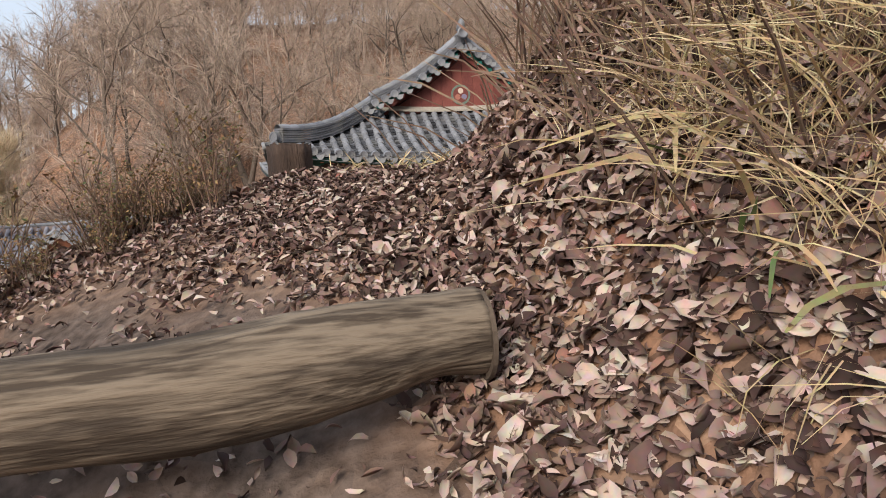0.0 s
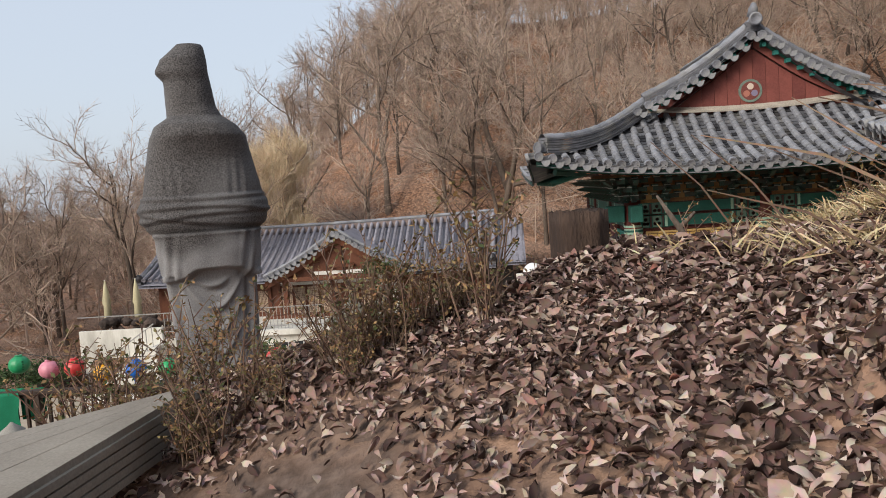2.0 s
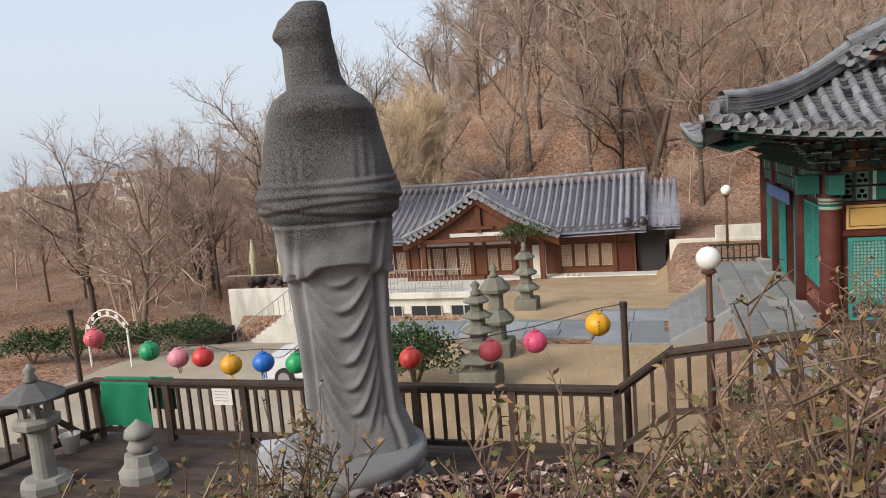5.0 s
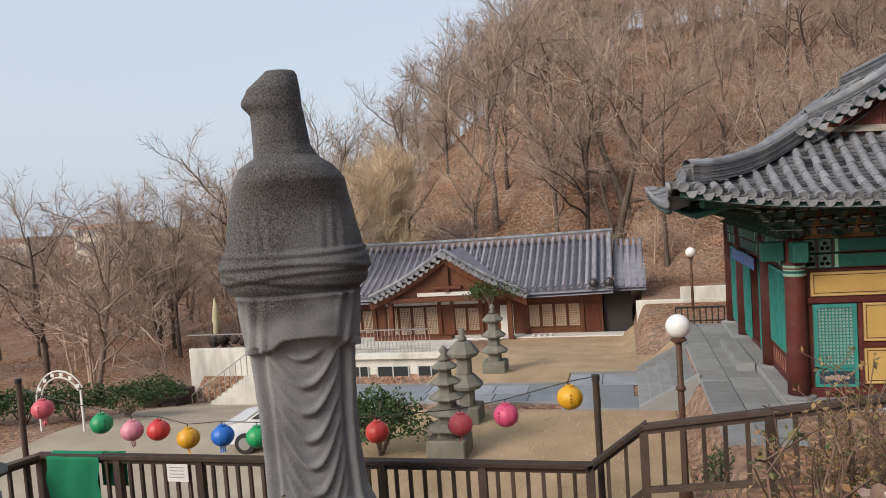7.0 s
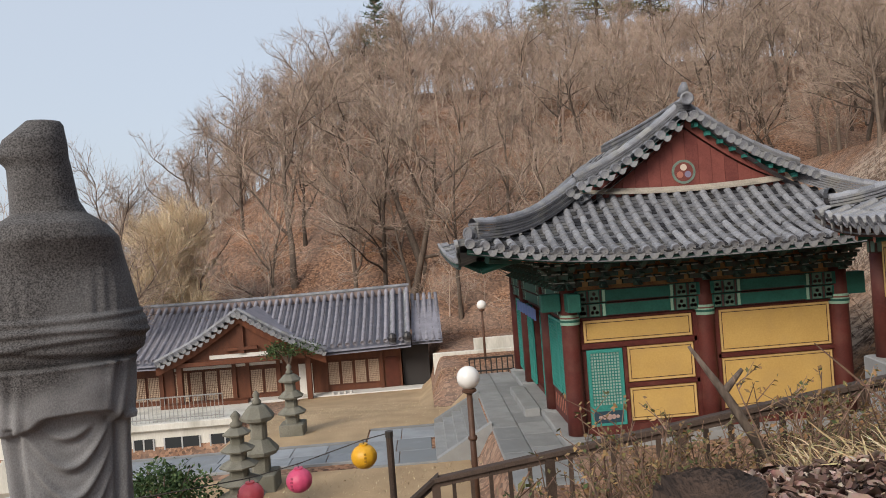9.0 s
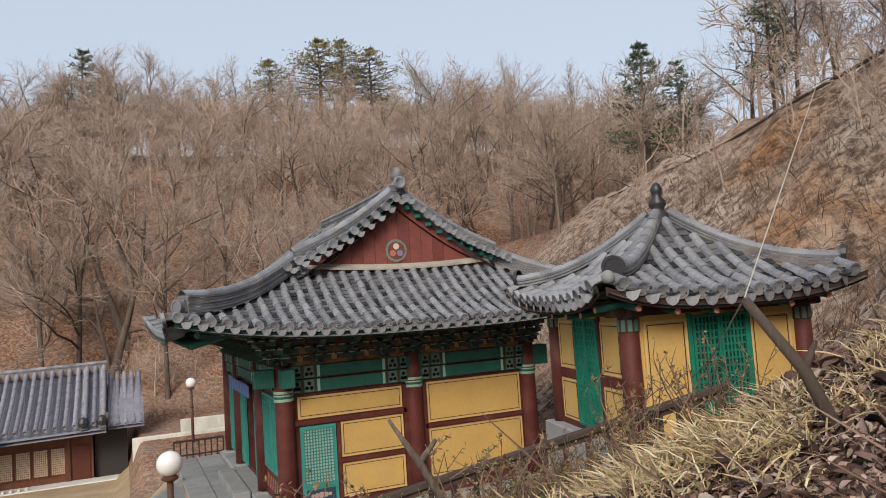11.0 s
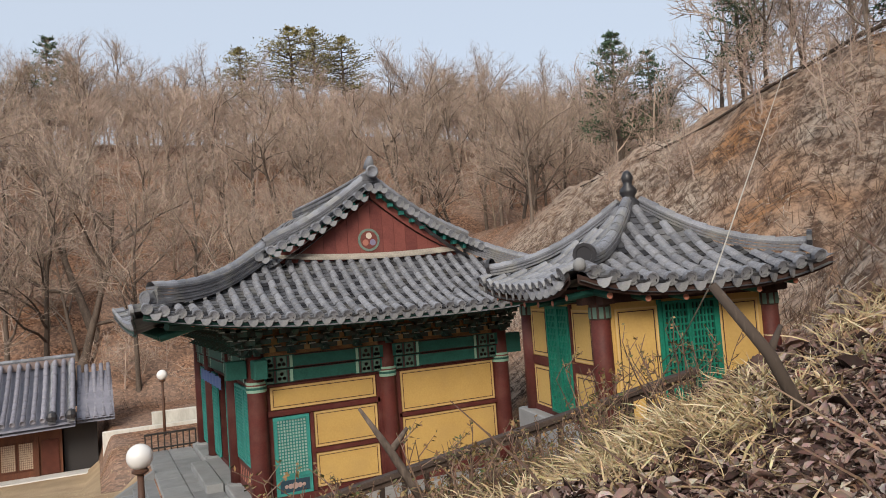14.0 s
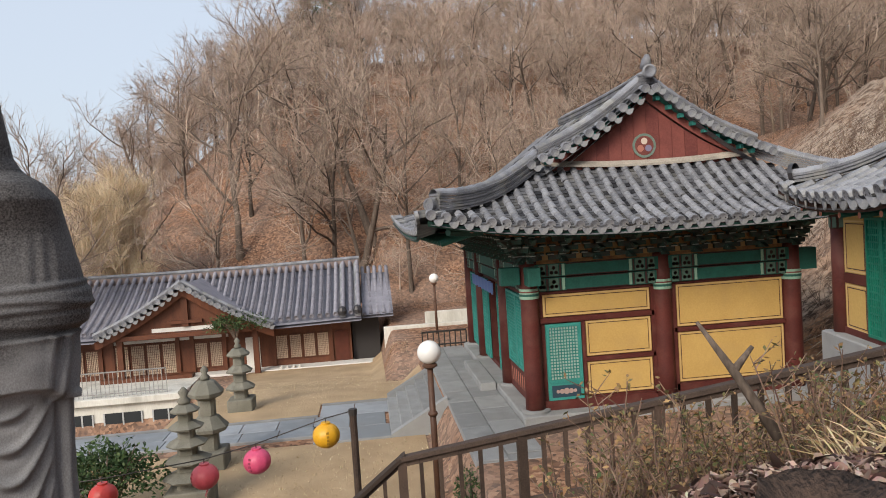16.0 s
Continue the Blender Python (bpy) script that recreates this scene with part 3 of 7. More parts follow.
def lattice(name, parent, x0, x1, z0, z1, y, material, nx, nz, bar=0.016, frame_w=0.05, back=None, m=None, face=-1):
    """A framed lattice in the plane of y, standing out towards -y."""
    f = MB()
    for a, b, c, d in ((x0, x0 + frame_w, z0, z1), (x1 - frame_w, x1, z0, z1), (x0 + frame_w, x1 - frame_w, z0, z0 + frame_w), (x0 + frame_w, x1 - frame_w, z1 - frame_w, z1)):
        f.box(a, b, y - 0.06, y, c, d, m)
    ob = part(name, f, material, parent)
    ix0, ix1, iz0, iz1 = x0 + frame_w, x1 - frame_w, z0 + frame_w, z1 - frame_w
    g = MB()
    for i in range(1, nx):
        x = ix0 + (ix1 - ix0) * i / nx
        g.box(x - bar / 2, x + bar / 2, y - 0.045, y - 0.02, iz0, iz1, m)
    for i in range(1, nz):
        z = iz0 + (iz1 - iz0) * i / nz
        g.box(ix0, ix1, y - 0.042, y - 0.017, z - bar / 2, z + bar / 2, m)
    part("lattice", g, material, ob)
    b = MB().box(ix0, ix1, y - 0.012, y - 0.004, iz0, iz1, m)
    part("lattice_paper", b, back or PAPER, ob)
    return ob


def panel(parent, x0, x1, z0, z1, y, m=None, material=None):
    p = part("wall_panel", MB().box(x0, x1, y - 0.015, y, z0, z1, m), material or YELLOW, parent, "ochre plaster panel with a lined border")
    for inset, w, mt in ((0.012, 0.022, CREAM), (0.055, 0.014, BLACKL)):
        f = MB()
        a0, a1, c0, c1 = x0 + inset, x1 - inset, z0 + inset, z1 - inset
        for a, b, c, d in ((a0, a0 + w, c0, c1), (a1 - w, a1, c0, c1), (a0 + w, a1 - w, c0, c0 + w), (a0 + w, a1 - w, c1 - w, c1)):
            f.box(a, b, y - 0.019, y - 0.0155, c, d, m)
        part("border_line", f, mt, p)
    return p


# ---- main hall ----
hall = thing("temple_hall", "old temple hall, ochre walls, red posts, grey tiled roof", "temple")
HX, HY = (0.0, 2.97, 5.98), (0.0, 2.66, 6.4, 8.75)
W_TOP = 2.42
part("wall", MB().box(0.0, 5.98, 0.02, 0.2, -0.1, 3.1), RED, hall, "dark red timber side wall")
for y0, y1, z0, z1 in ((0.2, 3.82, -0.1, 3.1), (5.27, 8.75, -0.1, 3.1), (3.82, 5.27, 2.3, 3.1), (3.82, 5.27, -0.1, 0.02)):
    part("wall", MB().box(0.02, 0.2, y0, y1, z0, z1), RED, hall)
part("wall", MB().box(5.8, 5.98, 0.2, 8.75, -0.1, 3.1), YELLOW, hall)
part("wall", MB().box(0.2, 5.8, 8.57, 8.75, -0.1, 3.1), YELLOW, hall)
part("plinth", MB().box(-0.35, 6.35, -0.42, 9.1, -0.62, -0.16, bev=0.03), GRANITE, hall, "granite plinth of the hall")
for x in HX:
    part("post", MB().lathe([(0.215, -0.16), (0.205, 0.5), (0.195, 2.5), (0.19, 3.1)], 20, (x, 0)), RED, hall, smooth=True)
    part("foundation_stone", MB().lathe([(0.32, -0.2), (0.32, -0.12), (0.27, -0.1)], 16, (x, 0)), GRANITE, hall)
    c = part("post_capital", MB().lathe([(0.21, 2.3), (0.216, 2.32), (0.216, 2.5), (0.21, 2.52)], 20, (x, 0)), GREEN_L, hall, "pale green painted band")
    part("painted_stripe", MB().lathe([(0.22, 2.36), (0.22, 2.41)], 20, (x, 0)), GREEN, c)
    part("painted_stripe", MB().lathe([(0.22, 2.44), (0.22, 2.47)], 20, (x, 0)), RED_BOARD, c)
for y in HY[1:]:
    part("post", MB().lathe([(0.215, -0.16), (0.2, 3.1)], 18, (0, y)), RED, hall, smooth=True)
    part("foundation_stone", MB().lathe([(0.32, -0.32), (0.3, -0.12), (0.26, -0.1)], 16, (0, y)), GRANITE, hall)
for a, b, c, d in ((0.28, 2.67, 1.87, 2.35), (1.2, 2.67, 0.95, 1.72), (1.2, 2.67, 0.1, 0.82), (3.28, 5.75, 1.43, 2.36), (3.28, 5.75, 0.2, 1.3)):
    panel(hall, a, b, c, d, 0.005)
for a, b, c, d in ((0.2, 2.75, 1.74, 1.85), (1.1, 1.18, 0.05, 1.72), (1.18, 2.75, 0.84, 0.93), (0.2, 2.75, -0.16, 0.04), (3.2, 5.8, -0.16, 0.17), (3.2, 5.8, 1.32, 1.41), (3.2, 5.8, 2.38, 2.42), (0.2, 2.75, 2.37, 2.42), (2.69, 2.8, 0.0, 2.4), (3.16, 3.26, 0.0, 2.4)):
    part("wall_rail", MB().box(a, b, -0.055, 0.03, c, d), RED, hall)
door = lattice("side_door", hall, 0.3, 1.08, 0.42, 1.71, -0.005, TEAL, 10, 17, 0.017, 0.075)
door["label"] = "teal lattice side door, shut"
dp = part("door_panel", MB().box(0.3, 1.08, -0.065, -0.005, 0.05, 0.415), TEAL, door)
part("panel_field", MB().box(0.37, 1.01, -0.07, -0.0655, 0.11, 0.37), plain("navy_field", (0.02, 0.05, 0.075), 0.7), dp)
flower = MB()
for i, (ox, oz, r) in enumerate(((0, 0, 0.07), (-0.1, 0, 0.055), (0.1, 0, 0.055), (-0.19, 0, 0.04), (0.19, 0, 0.04))):
    flower.add([(0.69 + ox + r * math.cos(k * math.pi / 5), -0.0735, 0.24 + oz + r * math.sin(k * math.pi / 5)) for k in range(10)], [tuple(range(10))])
part("painted_flower", flower, plain("faded_pink_paint", (0.42, 0.30, 0.27), 0.8), dp, "faded painted blossom")
# beams with painted end patterns
PATT = plain("pattern_green_grey", (0.10, 0.17, 0.135), 0.7)
PATT_D = plain("pattern_dark_maroon", (0.06, 0.03, 0.03), 0.7)


def beam_run(p0, p1, z0, z1, thick=0.26):
    """A painted tie beam from p0 to p1 (plan), with bands of pattern near its ends."""
    p0, p1 = Vector((*p0, 0)), Vector((*p1, 0))
    m = along(p0, p1)
    L = (p1 - p0).length
    b = part("tie_beam", MB().box(0, L, -thick / 2, thick / 2, z0, z1, m), GREEN, hall, "green painted tie beam")
    for s in (-1, 1):
        for i, (o, w, mt) in enumerate(((0.2, 0.14, PATT), (0.36, 0.05, PATT_D), (0.43, 0.2, PATT), (0.65, 0.04, PATT_D), (0.71, 0.06, GREEN_L))):
            a = o if s < 0 else L - o - w
            part("painted_band", MB().box(a, a + w, -thick / 2 - 0.006, thick / 2 + 0.006, z0 + 0.012, z1 - 0.012, m), mt, b)
            if mt is PATT:
                g = MB()
                for j in range(3):
                    cx, cz = a + w * (0.25 + 0.25 * j), (z0 + z1) / 2 + (0.05 if j % 2 else -0.05)
                    r = 0.042
                    for sd in (-1, 1):
                        g.add([(cx + r * math.cos(k * math.pi / 4), sd * (thick / 2 + 0.009), cz + r * math.sin(k * math.pi / 4)) for k in range(8)], [tuple(range(8)), tuple(range(7, -1, -1))], m)
                part("painted_rosette", g, PATT_D, b)
    for zz in (z0 - 0.001, z1 - 0.02):
        part("beam_edge_line", MB().box(0.8, L - 0.8, -thick / 2 - 0.004, thick / 2 + 0.004, zz, zz + 0.02, m), BLACKL, b)
    return b


for a, b in zip(HX, HX[1:]):
    beam_run((a, 0), (b, 0), 2.44, 2.72, 0.24)
    beam_run((a, 0), (b, 0), 2.75, 3.02, 0.30)
for a, b in zip(HY, HY[1:]):
    beam_run((0, b), (0, a), 2.44, 2.72, 0.24)
    beam_run((0, b), (0, a), 2.75, 3.02, 0.30)
for q in ((-0.42, 0), (0, -0.3)):
    m = MB().box(-0.62 if q[0] else -0.14, -0.2 if q[0] else 0.14, -0.14 if q[0] else -0.62, 0.14 if q[0] else -0.2, 2.62, 3.0, bev=0.02)
    part("beam_end", m, GREEN, hall, "projecting green beam end")
for (x, y, sx) in ((5.98, -0.1, 0.35),):
    part("beam_end", MB().box(x + 0.1, x + 0.55, -0.14, 0.14, 2.5, 2.98, bev=0.02), GREEN, hall)
# boarding behind the brackets, and bracket sets
part("bracket_boarding", MB().box(0.0, 5.98, -0.02, 0.06, 3.02, 3.95).box(-0.02, 0.06, 0.06, 8.75, 3.02, 3.95), mat("ochre_arch_boards", (0.36, 0.2, 0.085), (0.2, 0.09, 0.045), 4, 0.8, 30, 0.2), hall)
BR_TIERS = MB()
BR_TIPS = MB()
for k in range(3):
    z = 3.06 + k * 0.2
    out = 0.22 + 0.2 * k
    BR_TIERS.box(-0.055, 0.055, -out, 0.1, z, z + 0.13)
    BR_TIERS.add([(-0.05, -out, z + 0.12), (0.05, -out, z + 0.12), (0.05, -out - 0.2, z + 0.02 + 0.05 * k), (-0.05, -out - 0.2, z + 0.02 + 0.05 * k), (-0.05, -out, z), (0.05, -out, z)], [(0, 1, 2, 3), (3, 2, 5, 4), (0, 3, 4), (1, 5, 2)])
    BR_TIERS.box(-0.3, 0.3, -out + 0.1, -out + 0.19, z + 0.05, z + 0.15)
    for bx in (-0.27, 0, 0.27):
        BR_TIERS.box(bx - 0.07, bx + 0.07, -out + 0.06, -out + 0.22, z + 0.15, z + 0.2)
        BR_TIPS.box(bx - 0.072, bx + 0.072, -out + 0.055, -out + 0.06, z + 0.155, z + 0.175)
    BR_TIPS.box(-0.057, 0.057, -out - 0.004, -out, z + 0.045, z + 0.075)
BR_ME = meshed("bracket", BR_TIERS, mat("dark_green_bracket", (0.04, 0.13, 0.105), (0.06, 0.035, 0.032), 7, 0.7, 40, 0.2))
TIP_ME = meshed("bracket_tips", BR_TIPS, plain("pale_bracket_edge", (0.36, 0.40, 0.36), 0.7))
ARCH = MB().add([(0.2 * math.cos(a * math.pi / 8) * (1 if a % 2 else 0.86), -0.03, 3.1 + 0.36 * math.sin(a * math.pi / 8)) for a in range(9)], [tuple(range(9))])
ARCH_ME = meshed("painted_arch", ARCH, plain("ochre_arch", (0.44, 0.27, 0.11), 0.8))
bx = [0.0, 0.75, 1.5, 2.24, 2.97, 3.72, 4.47, 5.22, 5.98]
for i, x in enumerate(bx):
    b = piece("bracket", BR_ME, hall, pose(x, 0, 0))
    piece("bracket_tips", TIP_ME, b, pose(0, 0, 0))
    if i:
        piece("painted_arch", ARCH_ME, hall, pose((x + bx[i - 1]) / 2, 0, 0))
for i in range(1, 12):
    b = piece("bracket", BR_ME, hall, pose(0, i * 8.75 / 12, 0, 0, 0, -90))
    piece("bracket_tips", TIP_ME, b, pose(0, 0, 0))
for a in (45,):
    b = piece("bracket", BR_ME, hall, pose(0, 0, 0, 0, 0, -a) @ Matrix.Scale(1.25, 4, (0, 1, 0)))
    piece("bracket_tips", TIP_ME, b, pose(0, 0, 0))
part("eave_purlin", MB().tube([(-0.9, -0.72, 3.82), (6.9, -0.72, 3.82)], 0.09, 10).tube([(-0.72, -0.9, 3.82), (-0.72, 9.6, 3.82)], 0.09, 10), DARKW, hall, smooth=True)

# roof of the hall: hipped skirt below a gable
EX0, EX1, EY0, EY1 = -2.25, 8.2, -1.75, 10.5
GX0, GX1, GY = 0.45, 5.45, 0.42


def s_eave(x):
    return 3.76 + 0.42 * abs((x - 2.97) / 5.22) ** 3


def south_z(x, s):
    return mix(s_eave(x), 5.06, s) - 0.16 * math.sin(math.pi * s)


def south(x, s, k=0.0):
    y0 = EY0 - 0.25 * abs((x - 2.97) / 5.22) ** 4
    return Vector((x, mix(y0, GY + 0.12, s), south_z(x, s) + k))


def west(y, s, k=0.0):
    c = abs((y - 4.375) / 6.1) ** 3
    x0 = EX0 - 0.2 * c
    return Vector((mix(x0, 2.97, s), y, mix(3.76 + 0.42 * c, 6.75, s) - 0.5 * math.sin(math.pi * s) + k))


bed = MB()
bed.grid(lambda u, v: south(mix(mix(EX0, GX0, v), mix(EX1, GX1, v), u), v), 60, 12)
bed.grid(lambda u, v: south(mix(mix(EX0, GX0, v), mix(EX1, GX1, v), u), v, -0.13), 60, 12)
part("roof_bed", bed, TILE_BED, hall, "concave grey tile courses", True)
wb_ = MB()
wb_.grid(lambda u, v: west(mix(max(EY0, mix(EY0, GY, v * 1.9)) if v < 0.52 else 0.1, EY1, u), v), 30, 16)
wb_.grid(lambda u, v: west(mix(max(EY0, mix(EY0, GY, v * 1.9)) if v < 0.52 else 0.1, EY1, u), v, -0.13), 30, 16)
wb_.grid(lambda u, v: Vector((5.94, 0, 0)) + Vector((-1, 1, 1)) * west(mix(max(EY0, mix(EY0, GY, v * 1.9)) if v < 0.52 else 0.1, EY1, u), v), 30, 16)
part("roof_bed", wb_, TILE_BED, hall, "", True)
back_gable = MB().grid(lambda u, v: Vector((mix(mix(EX0, 0.45, v), mix(EX1, 5.45, v), u), mix(EY1, 8.4, v), mix(3.8, 5.1, v))), 4, 2)
back_gable.add([(0.45, 8.5, 5.0), (5.45, 8.5, 5.0), (2.97, 8.5, 6.6)], [(0, 1, 2), (2, 1, 0)])
part("roof_bed", back_gable, TILE_BED, hall)
stuff, sunk = MB(), MB()
nrow = 36
for i in range(nrow + 1):
    x = EX0 + 0.06 + (EX1 - EX0 - 0.12) * i / nrow
    top = 1.0
    if x < GX0:
        top = (x - EX0) / (GX0 - EX0)
    if x > GX1:
        top = (EX1 - x) / (EX1 - GX1)
    top = max(0.1, min(1.0, top))
    tile_row(lambda s: south(x, s * top), hall, x < 7.2, stuff)
    if i:
        xm = x - (EX1 - EX0 - 0.12) / nrow / 2
        p = south(xm, 0)
        piece("drip_tile", DRIP_ME, hall, along(p, south(xm, 0.1)) @ pose(0, 0, 0, 0, 12, 0))
        channel_row(lambda s: south(xm, s * min(1.0, top + 0.04)), sunk)
for i in range(38):
    y = EY0 + 0.1 + (EY1 - EY0 - 0.2) * i / 37
    top = min(1.0, max(0.1, 0.52 * (y - EY0) / (GY - EY0))) if y < GY else 1.0
    top = top if y < 8.4 else min(1.0, max(0.1, 0.52 * (EY1 - y) / (EY1 - 8.4)))
    tile_row(lambda s: west(y, s * top), hall, False, stuff, 0.31)
tagged(part("tile_course", stuff, TILE_BED, hall, "rows of convex grey roof tiles", True), kind="stuff")
# channels carry the shade between rows in their base colour
tagged(part("channel_course", sunk, TILE_CH, hall, "concave tiles between the rows, gap shade in their colour"), kind="stuff")
# eave boards and rafters
rafters_x = [EX0 + 0.25 + i * 0.32 for i in range(int((EX1 - EX0 - 0.4) / 0.32) + 1)]
RAF = MB().tube([(0, 0.25, 0.34), (0, -1.45, -0.1)], 0.062, 8)
RAF_ME = meshed("rafter", RAF, GREEN, True)
DOT = MB().tube([(0, -1.452, -0.1005), (0, -1.458, -0.102)], 0.056, 10)
DOT_ME = meshed("rafter_end", DOT, PINK)
DOT2_ME = meshed("end_ring", MB().tube([(0, -1.459, -0.102), (0, -1.462, -0.103)], 0.026, 8), plain("ring_white", (0.6, 0.58, 0.5), 0.7))
for x in rafters_x:
    dz = s_eave(x) - 3.68
    spread = 0.0
    if x < -0.3:
        spread = (x + 0.3) * 9
    if x > 6.3:
        spread = (x - 6.3) * 9
    xx = min(max(x, -0.3 + (x + 0.3) * 0.55), 6.3 + max(0, (x - 6.3) * 0.55)) if (x < -0.3 or x > 6.3) else x
    r = piece("rafter", RAF_ME, hall, pose(xx, -0.05, 3.70 + dz * 0.75, 0, 0, spread))
    e = piece("rafter_end", DOT_ME, r, pose(0, 0, 0))
    q = piece("flying_rafter", meshed("flying_rafter", MB().box(-0.045, 0.045, -1.58, -0.9, -0.045, 0.045), GREEN) if x == rafters_x[0] else bpy.data.meshes["flying_rafter"], hall, pose(xx, -0.03, 3.625 + dz * 0.9, -3, 0, spread))
eb = MB()
eb.grid(lambda u, v: south(mix(EX0, EX1, u), 0.0) + Vector((0, 0.06 + 0.06 * (v > 0.5), -0.06 - 0.1 * v)), 50, 1)
part("eave_board", eb, mat("dark_green_eave_board", (0.028, 0.1, 0.082), (0.02, 0.05, 0.042), 4, 0.7, 30, 0.2), hall)
ew = MB().grid(lambda u, v: west(mix(EY0, EY1, u), 0.0) + Vector((0.05, 0, -0.05 - 0.13 * v)), 30, 1)
part("eave_board", ew, MATS["dark_green_eave_board"], hall)
for y in [EY0 + 0.3 + i * 0.36 for i in range(3, 32)]:
    piece("rafter", RAF_ME, hall, pose(-0.45, y, 3.72, 0, 0, -90 if y > 0 else -90 + (0 - y) * 18))
part("corner_rafter", MB().tube([(0.2, 0.2, 4.0), (-1.3, -1.2, 3.85), (-1.85, -1.6, 3.88)], [0.11, 0.11, 0.08], 6), MATS["dark_green_eave_board"], hall, "green hip rafter")
part("soffit", MB().add([(EX0 + 0.3, EY0 + 0.35, 3.86), (EX1 - 0.3, EY0 + 0.35, 3.86), (6.1, 0.3, 4.25), (-0.1, 0.3, 4.25), (EX0 + 0.3, EY1 - 0.4, 3.86), (-0.1, 8.6, 4.25)], [(0, 1, 2, 3), (0, 3, 5, 4)]), DARKW, hall)
# gable with boards, bargeboards and emblem
def rake_z(x):
    t = abs(x - 2.97) / 2.6
    return 6.78 - 1.52 * t - 0.16 * math.sin(math.pi * min(1, t))


part("gable_backing", MB().add([(0.75, GY + 0.06, 4.95), (5.2, GY + 0.06, 4.95), (2.97, GY + 0.06, 6.42)], [(0, 1, 2)]), DARKW, hall)
for i in range(16):
    x0 = 0.62 + i * 0.294
    x1 = x0 + 0.286
    zt0, zt1 = rake_z(x0) - 0.34, rake_z(x1) - 0.34
    if max(zt0, zt1) < 5.02:
        continue
    b = MB()
    vs = [(x0, GY, 4.95), (x1, GY, 4.95), (x1, GY, max(4.97, zt1)), (x0, GY, max(4.97, zt0))]
    b.add(vs + [(v[0], GY + 0.03, v[2]) for v in vs], [(0, 1, 2, 3), (1, 5, 6, 2), (4, 0, 3, 7), (3, 2, 6, 7)])
    part("gable_board", b, RED_BOARD, hall)
for s in (-1, 1):
    b = MB().grid(lambda u, v: Vector((2.97 + s * (0.01 + 2.2 * u), GY - 0.07, rake_z(2.97 + 2.2 * u) - 0.12 - 0.2 * v)), 14, 1)
    b.grid(lambda u, v: Vector((2.97 + s * (0.01 + 2.2 * u), GY - 0.07 + 0.05 * v, rake_z(2.97 + 2.2 * u) - 0.32)), 14, 1)
    part("bargeboard", b, RED_BOARD, hall, "dark red bargeboard")
    g = MB().grid(lambda u, v: Vector((2.97 + s * (2.45 * u), GY - 0.2 + 0.1 * v, rake_z(2.97 + 2.45 * u) - 0.05 - 0.08 * v)), 14, 1)
    part("rake_board", g, GREEN, hall)
    for k in range(9):
        x = 2.97 + s * (0.2 + k * 0.27)
        part("rake_rafter_end", MB().box(x - 0.045, x + 0.045, GY - 0.24, GY - 0.05, rake_z(x) - 0.19, rake_z(x) - 0.1), TEAL, hall)
    for k in range(11):
        x = 2.97 + s * (0.12 + k * 0.262)
        p, q = Vector((x, GY - 0.38, rake_z(x) - 0.01)), Vector((x, GY + 0.2, rake_z(x) + 0.03))
        piece("roof_tile", TILE_ME, hall, along(p, q) @ Matrix.Scale(1.5, 4, (1, 0, 0)))
        piece("end_tile", CAP_ME, hall, along(p, q))
        piece("drip_tile", DRIP_ME, hall, along(p + Vector((0.13, 0.01, -0.03)), q + Vector((0.13, 0, -0.03))) @ pose(0, 0, 0, 0, 10, 0))
    pts = [(2.97 + s * (2.52 * i / 10), GY - 0.02, rake_z(2.97 + 2.52 * i / 10) + 0.08) for i in range(11)]
    ridge_course("rake_ridge", hall, pts, 0.13, 3)
    hp = []
    for i in range(13):
        t = i / 12
        xx = mix(GX0 + 0.02, EX0 + 0.18, t) if s < 0 else mix(GX1 - 0.02, EX1 - 0.18, t)
        yy = mix(GY + 0.1, EY0 + 0.12, t)
        hp.append((xx, yy, mix(5.12, 4.2, t) - 0.2 * math.sin(math.pi * t) + 0.1 * t ** 4))
    ridge_course("hip_ridge", hall, hp, 0.13, 6)
    ex, ey, ez = hp[-1]
    orn = MB().tube([(ex - s * -0.0, ey, ez + 0.05), (ex + s * 0.06, ey - 0.06, ez + 0.22)], [0.12, 0.09], 10)
    orn.add(eave_tile(0.13).v, eave_tile(0.13).f, along(Vector((ex + s * 0.12, ey - 0.1, ez + 0.12)), Vector((ex - s, ey + 0.9, ez + 0.1))))
    part("hip_end_tile", orn, TILE_BED, hall, "round end tile of the hip ridge")
ridge_course("main_ridge", hall, [(2.97, y, 6.74 + 0.08 * abs((y - 4.4) / 4.4) ** 2) for y in (0.25, 1.5, 3, 4.4, 6, 7.0)], 0.16, 4)
fin = MB().tube([(2.97, 0.3, 7.15), (2.97, 0.22, 7.3), (2.97, 0.16, 7.42)], [0.13, 0.11, 0.05], 10)
fin.add(eave_tile(0.15).v, eave_tile(0.15).f, along(Vector((2.97, 0.06, 7.05)), Vector((2.97, 1, 7.05))))
part("ridge_finial", fin, TILE, hall, "dark clay ridge end ornament", True)
mo = MB()
mo.grid(lambda u, v: Vector((mix(0.5, 5.42, u), GY - 0.02 - 0.1 * v, 5.07 + 0.12 * (2 * u - 1) ** 2 + 0.09 * (1 - v))), 24, 2)
mo.grid(lambda u, v: Vector((mix(0.5, 5.42, u), GY - 0.12, 5.07 + 0.12 * (2 * u - 1) ** 2 - 0.05 * v)), 24, 1)
part("mortar_band", mo, MORTAR, hall, "buff lime mortar band under the gable")
em = MB().tube([(2.9, GY - 0.005, 5.47), (2.9, GY - 0.022, 5.47)], 0.27, 28)
